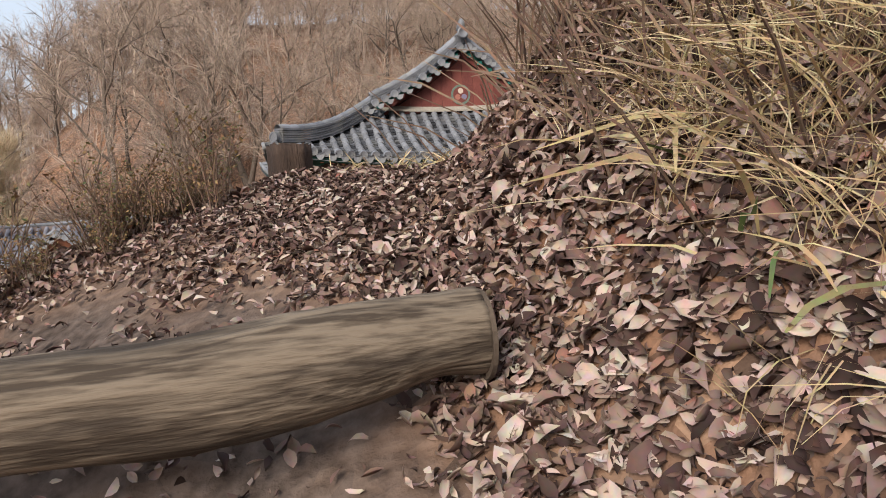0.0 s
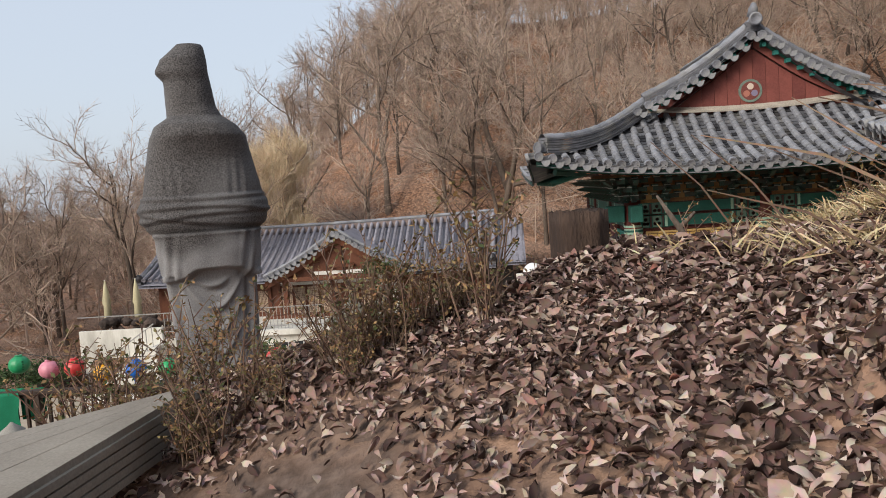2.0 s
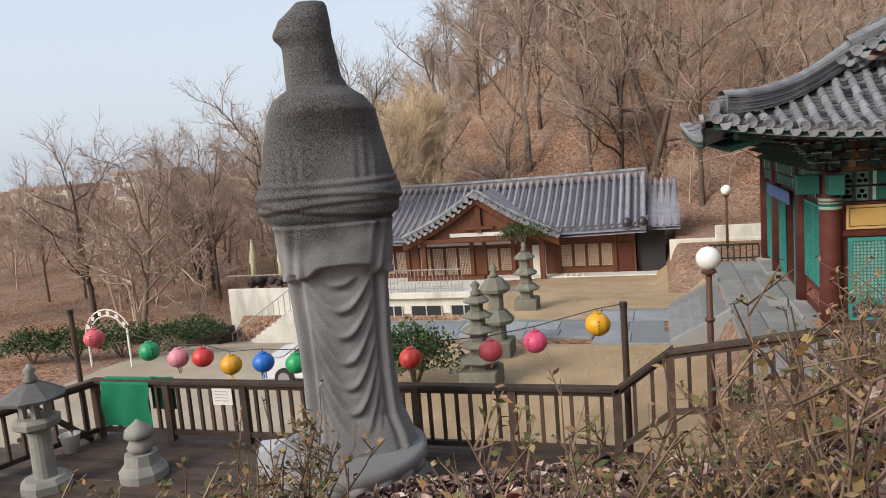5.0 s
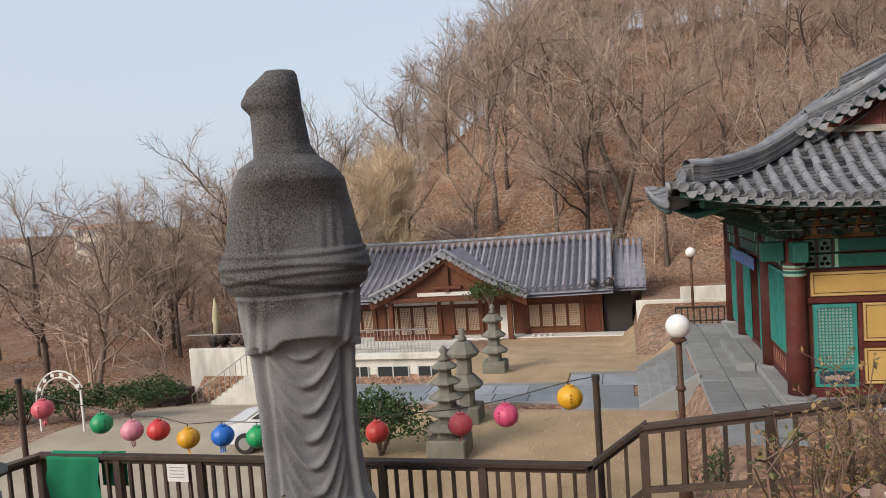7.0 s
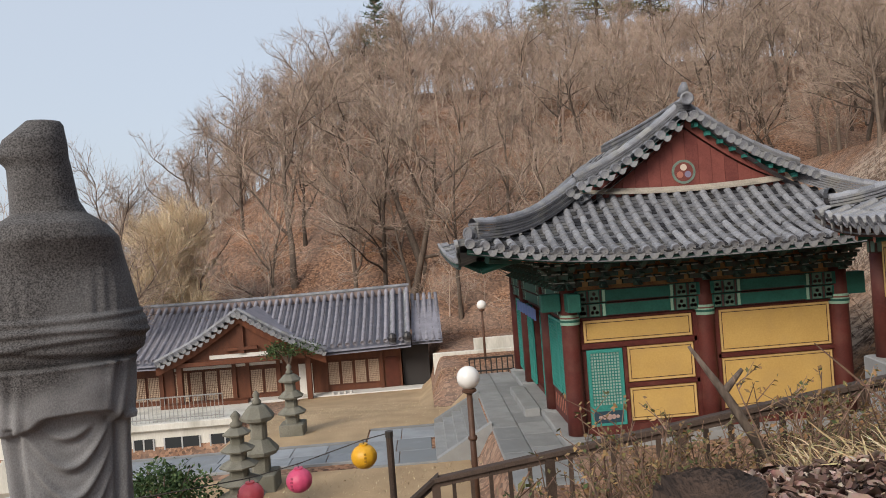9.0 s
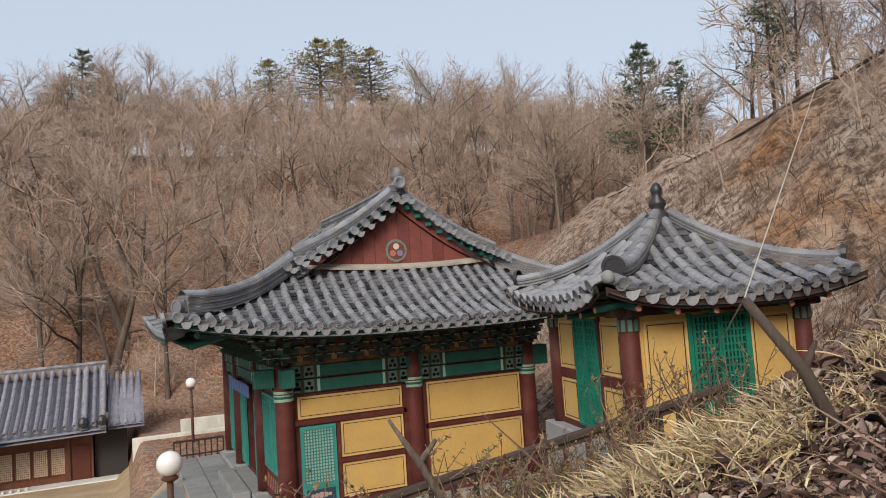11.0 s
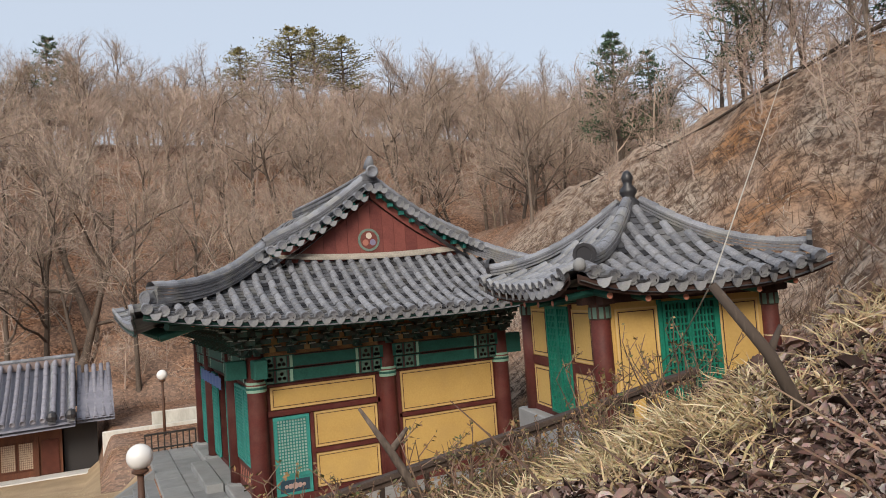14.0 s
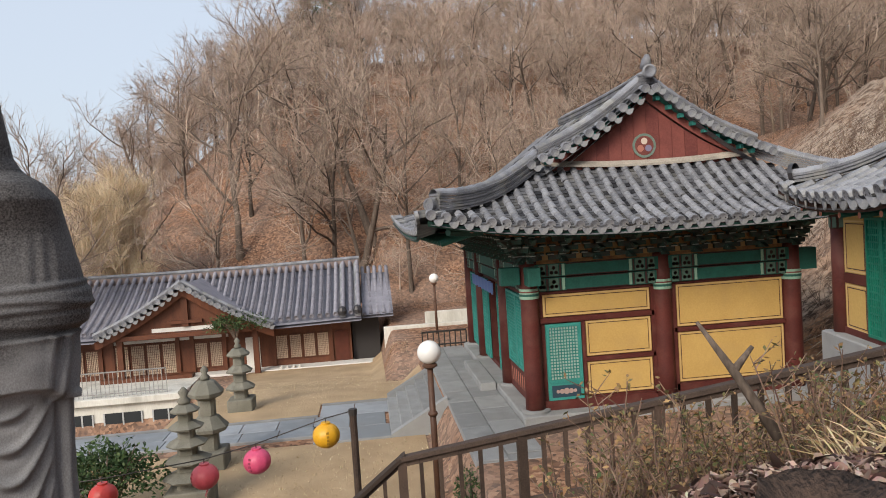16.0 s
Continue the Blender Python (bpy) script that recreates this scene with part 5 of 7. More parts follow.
part("gable_tie", MB().box(GXC - GW * 0.75, GXC + GW * 0.75, -1.42, -1.25, EH + 0.02, EH + 0.22).box(GXC - 0.14, GXC + 0.14, -1.4, -1.26, EH + 0.47, GZ - 0.2).box(GXC - 0.75, GXC + 0.75, -1.44, -1.26, EH + 0.62, EH + 0.76), BROWN, lodge)
for s in (-1, 1):
    part("post", MB().box(GXC + s * (GW - 0.9) - 0.12, GXC + s * (GW - 0.9) + 0.12, -1.2, -0.96, 0.0, EH + 0.1), BROWN, lodge)
part("plank_stage", MB().box(lx(-12.4), lx(-9.3), -1.5, -0.905, 0.0, 0.28), BROWN, lodge)
shoes = thing("white_shoes", "row of small white shoes on the lodge step", "shoes", (lx(-6.3), LY - 0.75, LZ + 0.05))
for i in range(4):
    part("shoe", MB().tube([(i * 0.28, -0.14, 0.05), (i * 0.28, 0, 0.06), (i * 0.28, 0.13, 0.08)], [0.05, 0.06, 0.06], 8, flat=0.7), WHITE, shoes)

# ---- white terrace building below the lodge ----
tb = thing("terrace_building", "white stained concrete terrace building with windows", "building")
TX0, TX1, TY, TZ = lx(-19.1), lx(-9.2), 15.2, -2.3
part("wall", MB().box(TX0, TX1, TY, LY - 0.9, -5.2, TZ - 0.25), PLASTER, tb, "stained white wall")
part("cornice", MB().box(lx(-13.2), TX1 + 0.2, TY - 0.25, LY - 0.95, TZ - 0.25, TZ, bev=0.02), PLASTER, tb)
part("parapet", MB().box(TX0, lx(-15.8), TY - 0.004, TY + 0.2, TZ - 0.25, TZ + 0.35, bev=0.02), PLASTER, tb)
for a, b in ((-12.6, -11.9), (-11.6, -10.4), (-10.1, -9.1)):
    w = part("window", MB().box(lx(a), lx(b), TY - 0.03, TY - 0.002, -3.75, -2.95), plain("dark_window_glass", (0.03, 0.035, 0.04), 0.1), tb)
    f = MB()
    for p, q in ((lx(a), lx(a) + 0.06), ((lx(a) + lx(b)) / 2 - 0.03, (lx(a) + lx(b)) / 2 + 0.03), (lx(b) - 0.06, lx(b))):
        f.box(p, q, TY - 0.05, TY - 0.031, -3.75, -2.95)
    part("window_frame", f, plain("aluminium_frame", (0.5, 0.52, 0.54), 0.4, 0.4), w)
tr = thing("terrace_railing", "thin grey steel railing round the terrace", "railing")
STEEL = plain("grey_steel", (0.36, 0.36, 0.35), 0.45, 0.6)
part("rail", MB().box(lx(-19.1), lx(-9.6), TY + 0.02, TY + 0.06, TZ + 1.0, TZ + 1.05), STEEL, tr)
part("rail", MB().box(lx(-15.8), lx(-9.6), TY + 0.02, TY + 0.06, TZ + 0.12, TZ + 0.16), STEEL, tr)
for i in range(46):
    x = mix(lx(-15.7), lx(-9.6), i / 45)
    part("baluster", MB().box(x - 0.012, x + 0.012, TY + 0.03, TY + 0.05, TZ + 0.0, TZ + 1.0), STEEL, tr)
st = thing("outdoor_stair", "concrete stair with a thin steel handrail", "stairs")
for i in range(12):
    x = lx(-18.9) + 0.6 + i * 0.3
    part("tread", MB().box(x, x + 0.3, TY - 1.2, TY - 0.01, -5.0, -4.75 + i * 0.19), PLASTER, st)
part("handrail", MB().tube([(lx(-18.9) + 0.5, TY - 1.2, -3.9), (lx(-18.9) + 4.2, TY - 1.2, -1.55)], 0.03, 6), STEEL, st)
for i in range(13):
    x = lx(-18.9) + 0.5 + i * 0.3
    part("baluster", MB().box(x - 0.012, x + 0.012, TY - 1.22, TY - 1.19, -4.9 + i * 0.19, -3.92 + i * 0.19), STEEL, st)
rocks = thing("terrace_rocks", "heap of dark rocks and pots on the terrace", "rocks", kind="stuff")
rk = random.Random(5)
g = MB()
for i in range(26):
    p = Vector((rk.uniform(lx(-18.6), lx(-15.9)), TY + rk.uniform(0.4, 1.6), TZ + 0.2 + rk.uniform(0, 0.5)))
    r = rk.uniform(0.12, 0.32)
    g.lathe([(r * 0.6, -r * 0.7), (r, -r * 0.2), (r * 0.9, r * 0.3), (r * 0.4, r * 0.6)], 7, m=Matrix.Translation(p) @ pose(0, 0, 0, rk.uniform(-20, 20), rk.uniform(-20, 20), rk.uniform(0, 360)))
part("rock", g, mat("dark_rock", (0.12, 0.09, 0.075), (0.05, 0.04, 0.036), 4, 0.9, 30, 0.5, island=0.5), rocks)
for ux in (-18.55, -17.3):
    u = thing("garden_parasol", "closed cream garden parasol on the terrace", "parasol", (lx(ux), TY + 1.5, TZ - 0.25))
    part("pole", MB().tube([(0, 0, 0), (0, 0, 2.9)], 0.03, 8), WHITE, u)
    part("canopy", MB().lathe([(0.05, 0.9), (0.2, 1.0), (0.17, 1.6), (0.22, 1.75), (0.12, 2.4), (0.03, 2.85)], 10), mat("cream_canvas", (0.56, 0.52, 0.34), (0.44, 0.40, 0.26), 4, 0.9, 30, 0.3), u, smooth=True)


# ---- statue on its lotus base ----
OUT = [(60, -52, -2), (66, -58, 2), (84, -76, 5), (90, -82, 6), (118, -84, 10), (132, -77, 13), (160, -75, 19), (185, -73, 24), (205, -72, 36), (222, -96, 62), (245, -106, 82), (290, -113, 93), (340, -119, 108), (380, -124, 117), (408, -121, 117), (428, -110, 110), (445, -100, 103), (500, -91, 104), (560, -81, 103), (640, -69, 104), (720, -60, 110), (790, -54, 120), (830, -56, 138), (858, -62, 148)]


def outline(q):
    for a, b in zip(OUT, OUT[1:]):
        if a[0] <= q <= b[0]:
            t = (q - a[0]) / (b[0] - a[0])
            return (mix(a[1], b[1], t) + 0.07 * (858 - q)) / 158, (mix(a[2], b[2], t) + 0.07 * (858 - q)) / 158
    return OUT[-1][1] / 158, OUT[-1][2] / 158


def statue_mesh():
    mb = MB()
    n, rows = 128, 270
    for j in range(rows + 1):
        q = 60 + 798 * j / rows
        l, r = outline(q)
        cx, hw = (l + r) / 2, (r - l) / 2
        body = sstep(205, 300, q)
        hd = hw * mix(0.98, 0.62, body)
        z = (858 - q) / 158
        for i in range(n):
            a = 2 * math.pi * i / n
            c, s = math.cos(a), math.sin(a)
            e = 0.8 if q > 205 else 0.88
            x = hw * math.copysign(abs(c) ** e, c)
            y = hd * math.copysign(abs(s) ** e, s)
            d = 0.0
            u = x / max(hw, 0.01)
            back = max(0.0, -s)
            if 362 < q < 436:  # folded sleeves wrapped round, with sharp creases
                d += 0.05 * math.sin(math.pi * (q - 362) / 74) ** 0.5
                for q0, tilt, sag in ((368, 0, -5), (383, 5, 9), (398, -6, 8), (417, 16, -9)):
                    line = q - q0 - tilt * u - sag * u * u
                    d += 0.014 * math.exp(-(line / 4) ** 2) - 0.014 * math.exp(-((line - 8) / 4) ** 2)
            if 262 < q < 362:  # fine pleats gathered towards the waist
                lean_ = abs(u) * 40 - (362 - q) * 0.055 * (1 if u > 0 else 0.7)
                d += 0.011 * max(-0.4, math.sin(lean_)) * sstep(275, 330, q) * sstep(0.26, 0.36, abs(u)) * sstep(0.82, 0.7, abs(u)) * back
            if 436 <= q < 530:
                hem = 520 - 12 * (1 - (u / 0.8) ** 2) + 12 * sstep(0.35, 0.6, abs(u - 0.1))
                d += 0.11 * sstep(hem + 4, hem - 2, q) * back
                d += 0.026 * math.sin(u * 30 + q * 0.05) * sstep(0.45, 0.6, abs(u)) * back
            if q >= 520:  # hanging loops of cloth, then straight side folds
                w = (u + 0.02) / 0.62
                if abs(w) < 1:
                    ph = ((q - 520 + (62 + 0.22 * (q - 520)) * w * w) / 47) % 1.0
                    amp = sstep(525, 545, q) * sstep(835, 770, q) * (1 - abs(w) ** 4)
                    d += amp * (0.042 * math.exp(-((ph - 0.5) / 0.13) ** 2) - 0.016 * math.exp(-((ph - 0.78) / 0.12) ** 2)) * back
                d += 0.034 * math.sin(u * 22 + 0.004 * q) * sstep(0.58, 0.72, abs(u))
            d += 0.006 * noise.noise(Vector((x * 6, y * 6, z * 6)))
            k = 1 + d / max(hw, 0.2)
            face = 0.05 * math.exp(-((q - 112) / 14) ** 2) * max(0, -c) if q < 150 else 0
            mb.v.append((cx + x * k - face, y * k - d * 0.6 * back, z))
    for j in range(rows):
        mb.f += [(j * n + (i + 1) % n, j * n + i, (j + 1) * n + i, (j + 1) * n + (i + 1) % n) for i in range(n)]
    mb.f += [tuple(range(n)), tuple(range((rows + 1) * n - 1, rows * n - 1, -1))]
    return mb


SX, SY = -7.0, -8.45
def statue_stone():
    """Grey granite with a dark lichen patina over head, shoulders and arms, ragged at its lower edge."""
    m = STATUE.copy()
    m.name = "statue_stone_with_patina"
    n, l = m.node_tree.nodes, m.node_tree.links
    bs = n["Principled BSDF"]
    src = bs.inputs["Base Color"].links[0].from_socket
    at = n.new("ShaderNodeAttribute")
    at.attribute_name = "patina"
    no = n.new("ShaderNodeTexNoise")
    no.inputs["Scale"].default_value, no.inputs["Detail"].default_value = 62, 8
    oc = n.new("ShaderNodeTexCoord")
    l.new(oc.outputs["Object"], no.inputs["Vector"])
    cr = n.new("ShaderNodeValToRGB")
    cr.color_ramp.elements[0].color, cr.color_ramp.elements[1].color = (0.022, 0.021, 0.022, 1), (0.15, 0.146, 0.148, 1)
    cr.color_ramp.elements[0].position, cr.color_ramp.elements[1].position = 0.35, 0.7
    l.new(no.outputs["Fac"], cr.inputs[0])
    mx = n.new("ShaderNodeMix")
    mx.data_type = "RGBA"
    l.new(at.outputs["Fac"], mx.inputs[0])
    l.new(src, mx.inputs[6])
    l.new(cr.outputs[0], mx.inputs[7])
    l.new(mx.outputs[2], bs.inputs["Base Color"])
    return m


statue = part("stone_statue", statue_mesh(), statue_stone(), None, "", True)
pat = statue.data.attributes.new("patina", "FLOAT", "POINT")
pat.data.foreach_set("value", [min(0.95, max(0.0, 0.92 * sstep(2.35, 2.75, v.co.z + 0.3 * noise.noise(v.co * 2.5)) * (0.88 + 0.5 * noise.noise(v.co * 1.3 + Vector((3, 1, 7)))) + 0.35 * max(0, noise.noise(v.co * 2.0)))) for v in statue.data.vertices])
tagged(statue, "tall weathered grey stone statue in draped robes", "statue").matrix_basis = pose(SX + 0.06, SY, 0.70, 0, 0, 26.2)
ped = thing("lotus_pedestal", "round carved granite lotus pedestal of the statue", "pedestal", (SX + 0.16, SY + 0.05, 0.13))
part("drum", MB().lathe([(0.98, 0.0), (1.0, 0.1), (0.78, 0.16), (0.74, 0.26), (0.86, 0.36), (0.93, 0.47), (0.93, 0.55), (0.88, 0.58)], 40), STATUE, ped, smooth=True)
pm = MB()
pm.grid(lambda u, v: Vector((0.88 + 0.1 * math.sin(math.pi * u) * math.sin(math.pi * v) - 0.1 * (1 - v), (u - 0.5) * 0.36 * math.sin(math.pi * (0.15 + 0.75 * v)), 0.24 + 0.27 * v)), 6, 6)
PET = meshed("petal", pm, STATUE, True)
for k in range(18):
    piece("petal", PET, ped, pose(0, 0, 0, 0, 0, 20 * k))
bx_ = thing("offering_box", "white metal box beside the pedestal", "box", (-7.95, -8.1, 0.13), 20)
part("body", MB().box(-0.25, 0.25, -0.18, 0.18, 0, 0.42, bev=0.01), mat("pale_metal_box", (0.5, 0.52, 0.55), (0.4, 0.42, 0.45), 5, 0.4, 40, 0.1), bx_)

# ---- timber deck with railing ----
deck = thing("timber_deck", "dark weathered timber deck round the statue", "deck", kind="structure")
for i in range(30):
    y0 = -11.6 + i * 0.155
    part("deck_board", MB().box(-13.0 + 0.1 * (i % 3), -3.4, y0, y0 + 0.148, 0.07, 0.13, bev=0.004), BROWN_D, deck)


def railing(t, p, q, h, n, post_at=3, skip_first=False):
    """A timber railing from p to q (points on the deck): top rail, bottom rail, balusters and thicker posts."""
    p, q = Vector(p), Vector(q)
    d = (q - p)
    L = d.length
    u, w = d / L, Vector((-d.y, d.x, 0)).normalized()
    m = Matrix(((u.x, w.x, 0, p.x), (u.y, w.y, 0, p.y), (u.z, w.z, 1, p.z), (0, 0, 0, 1)))
    part("top_rail", MB().box(-0.05, L + 0.05, -0.07, 0.07, h - 0.045, h + 0.01, m, 0.01), BROWN_D, t)
    part("under_rail", MB().box(0, L, -0.025, 0.025, h - 0.11, h - 0.047, m), BROWN_D, t)
    part("bottom_rail", MB().box(0, L, -0.03, 0.03, 0.1, 0.17, m), BROWN_D, t)
    for i in range(n + 1):
        b = p.lerp(q, i / n)
        if i == 0 and skip_first:
            continue
        if i % post_at == 0:
            part("post", MB().box(b.x - 0.05, b.x + 0.05, b.y - 0.05, b.y + 0.05, b.z - 0.3, b.z + h - 0.046), BROWN_D, t)
        else:
            part("baluster", MB().box(b.x - 0.022, b.x + 0.022, b.y - 0.022, b.y + 0.022, b.z + 0.1, b.z + h - 0.046), BROWN_D, t)


r1 = thing("deck_railing", "dark brown timber railing along the deck edge", "railing")
railing(r1, (-11.55, -7.2, 0.13), (-3.8, -7.2, 0.13), 0.92, 42, 7)
railing(r1, (-11.55, -7.2, 0.13), (-12.6, -10.6, 0.13), 0.915, 16, 8, True)
part("brace", MB().tube([(-11.6, -7.35, 0.15), (-11.85, -8.1, 0.95)], 0.045, 4), BROWN_D, r1)
r2 = thing("stair_railing", "brown timber handrail climbing beside the shrine stairs", "railing")
railing(r2, (-3.8, -7.2, 0.13), (-3.17, -7.2, 0.62), 0.912, 3, 3, True)
railing(r2, (-3.17, -7.2, 0.62), (2.48, -10.04, 2.29), 0.9, 27, 6, True)
# string of lanterns
PX = ((-12.1, -6.9, 1.95), (-3.69, -6.9, 2.02))
for p in PX:
    t = thing("lantern_pole", "slim dark pole holding the lantern wire", "pole", (p[0], p[1], 0.1 if p[0] < -8 else 0.0))
    part("shaft", MB().tube([(0, 0, -0.5 if p[0] > -8 else 0), (0, 0, p[2] - 0.05)], 0.042, 10), BROWN_D, t)
    part("cap", MB().tube([(0, 0, p[2] - 0.05), (0, 0, p[2] + 0.02)], 0.05, 10), IRON, t)


def lantern(loc, colour, name_, tail, rz):
    m = bpy.data.materials.new("lantern_" + name_)
    m.use_nodes = True
    n, l = m.node_tree.nodes, m.node_tree.links
    bs = n["Principled BSDF"]
    no = n.new("ShaderNodeTexNoise")
    no.inputs["Scale"].default_value = 9
    rp = n.new("ShaderNodeValToRGB")
    rp.color_ramp.elements[0].color = (*[c * 0.75 for c in colour], 1)
    rp.color_ramp.elements[1].color = (*colour, 1)
    l.new(no.outputs["Fac"], rp.inputs[0])
    l.new(rp.outputs[0], bs.inputs["Base Color"])
    bs.inputs["Roughness"].default_value = 0.45
    bs.inputs["Subsurface Weight"].default_value = 0.0
    t = thing("paper_lantern", name_ + " ribbed paper lantern hanging on a wire", "lantern", loc, rz, "lanterns on the wire")
    b = MB()
    R = 0.158
    nn, rr = 40, 12
    for j in range(rr + 1):
        a = math.pi * (0.1 + 0.8 * j / rr)
        for k in range(nn):
            th = 2 * math.pi * k / nn
            rad = R * math.sin(a) * (1 - 0.035 * abs(math.cos(th * 5)) ** 8)
            b.v.append((rad * math.cos(th), rad * math.sin(th), -R * 0.92 * math.cos(a)))
    for j in range(rr):
        b.f += [(j * nn + k, j * nn + (k + 1) % nn, (j + 1) * nn + (k + 1) % nn, (j + 1) * nn + k) for k in range(nn)]
    b.f += [tuple(range(nn - 1, -1, -1)), tuple(range(rr * nn, (rr + 1) * nn))]
    part("shade", b, m, t, "", True)
    part("top_ring", MB().lathe([(0.055, 0.135), (0.055, 0.155), (0.045, 0.155)], 16), m, t)
    part("hanger", MB().tube([(0, 0, 0.15), (0, 0, 0.21)], 0.006, 5), IRON, t)
    g = MB()
    for k in range(4):
        z = 0.06 - k * 0.04
        rad = math.sqrt(max(0.001, R * R - (z / 0.92) ** 2)) + 0.002
        g.box(-0.014, 0.014, -rad - 0.002, -rad + 0.004, z - 0.013, z + 0.013)
    part("mark", g, plain("lantern_mark_" + name_, tuple(c * 0.45 for c in colour), 0.6), t, "small unreadable marks")
    if tail:
        tm = MB()
        for k in range(3):
            x = -0.03 + 0.03 * k
            tm.grid(lambda u, v: Vector((x + 0.02 * u, 0.01 * math.sin(5 * v + k), -0.14 - 0.1 * v)), 1, 4)
        part("tassel", tm, m, t)


LANT = (((-11.71, 1.61), (0.72, 0.13, 0.17), "coral pink", 1), ((-10.72, 1.40), (0.02, 0.33, 0.13), "green", 0), ((-10.22, 1.30), (0.72, 0.28, 0.36), "light pink", 1), ((-9.79, 1.31), (0.62, 0.05, 0.05), "red", 0), ((-9.32, 1.20), (0.72, 0.36, 0.02), "yellow", 1), ((-8.78, 1.24), (0.02, 0.16, 0.6), "blue", 1), ((-8.25, 1.23), (0.02, 0.36, 0.12), "leaf green", 0), ((-6.52, 1.31), (0.62, 0.06, 0.05), "vermilion", 0), ((-5.40, 1.42), (0.66, 0.10, 0.12), "rosy red", 1), ((-4.81, 1.54), (0.78, 0.10, 0.22), "bright pink", 0), ((-4.01, 1.76), (0.76, 0.40, 0.02), "golden yellow", 0))
for i, ((x, z), c, nm, tl) in enumerate(LANT):
    lantern((x, -6.9, z), c, nm, tl, 20 + 35 * i)
wp = [PX[0]] + [(x, -6.9, z + 0.2) for (x, z), c, nm, tl in LANT] + [PX[1]]
tagged(part("lantern_wire", MB().tube(wp, 0.007, 5), IRON), "thin wire strung with paper lanterns", "wire")
# cloth, notice, bucket
ct = thing("green_cloth", "green cloth folded over the deck railing", "cloth", (-10.95, -7.2, 1.06))
cm = MB().grid(lambda u, v: Vector(((u - 0.5) * 0.85 + 0.02 * math.sin(v * 9), -0.09 - 0.012 * math.sin(u * 11 + v * 2), -0.72 * v + 0.02)) if v > 0.02 else Vector(((u - 0.5) * 0.85, 0.06, 0.02)), 20, 16)
part("front_fold", cm, mat("green_felt", (0.012, 0.20, 0.105), (0.008, 0.14, 0.07), 3, 0.9, 120, 0.3), ct, smooth=True)
cm = MB().grid(lambda u, v: Vector((0.34 + u * 0.42, 0.085 + 0.012 * math.sin(u * 9), 0.015 - 0.5 * v)), 10, 10)
part("back_fold", cm, MATS["green_felt"], ct, smooth=True)
nt_ = thing("notice_sheet", "white notice sheet fixed to the railing", "notice", (-9.27, -7.28, 0.85))
part("sheet", MB().box(-0.16, 0.16, -0.008, 0.0, -0.12, 0.12), WHITE, nt_)
for k in range(4):
    part("text_line", MB().box(-0.12, 0.1, -0.0105, -0.0085, 0.07 - k * 0.045, 0.08 - k * 0.045), plain("grey_print", (0.25, 0.25, 0.27), 0.8), nt_)
bk = thing("plastic_bucket", "pale grey plastic bucket on the deck", "bucket", (-11.6, -7.75, 0.13))
part("body", MB().lathe([(0.1, 0), (0.14, 0.26), (0.15, 0.27), (0.145, 0.27), (0.13, 0.25), (0.095, 0.02)], 20), WHITE, bk, smooth=True)
# stone lantern and small stupa
sl = thing("stone_lantern", "mossy grey stone garden lantern on the deck", "lantern", (-11.0, -8.8, 0.13))
SLM = mat("lantern_stone", (0.34, 0.335, 0.31), (0.2, 0.2, 0.185), 5, 0.9, 80, 0.5, stain=(0.13, 0.125, 0.115), stain_scale=2.5, stain_amount=0.6)
part("base", MB().lathe([(0.3, -0.2), (0.3, 0.1), (0.24, 0.16)], 24, sq=8), SLM, sl)
part("shaft", MB().lathe([(0.14, 0.16), (0.13, 0.78)], 16, sq=8), SLM, sl)
part("plate", MB().lathe([(0.14, 0.78), (0.27, 0.86), (0.28, 0.93), (0.22, 0.97)], 24, sq=8), SLM, sl)
for k in range(4):
    a = math.pi / 4 + k * math.pi / 2
    part("light_box_pillar", MB().box(0.14 * math.cos(a) - 0.035, 0.14 * math.cos(a) + 0.035, 0.14 * math.sin(a) - 0.035, 0.14 * math.sin(a) + 0.035, 0.97, 1.2), SLM, sl)
part("roof", MB().lathe([(0.1, 1.2), (0.36, 1.2), (0.37, 1.24), (0.2, 1.36), (0.1, 1.42)], 24, sq=8), mat("dark_lantern_roof", (0.15, 0.15, 0.15), (0.08, 0.08, 0.08), 5, 0.9, 60, 0.5), sl)
part("knob", MB().lathe([(0.07, 1.42), (0.09, 1.46), (0.05, 1.52), (0.08, 1.58), (0.02, 1.66)], 14), SLM, sl, smooth=True)
su = thing("small_stupa", "small carved stone stupa on the deck", "stupa", (-9.85, -8.35, 0.13))
part("base", MB().lathe([(0.3, 0), (0.3, 0.1), (0.22, 0.2), (0.2, 0.34)], 20, sq=8), SLM, su)
part("body", MB().lathe([(0.12, 0.34), (0.17, 0.42), (0.13, 0.5), (0.1, 0.54)], 18), SLM, su, smooth=True)
part("cap", MB().lathe([(0.1, 0.54), (0.19, 0.57), (0.17, 0.66), (0.05, 0.75), (0.01, 0.79)], 18), SLM, su, smooth=True)


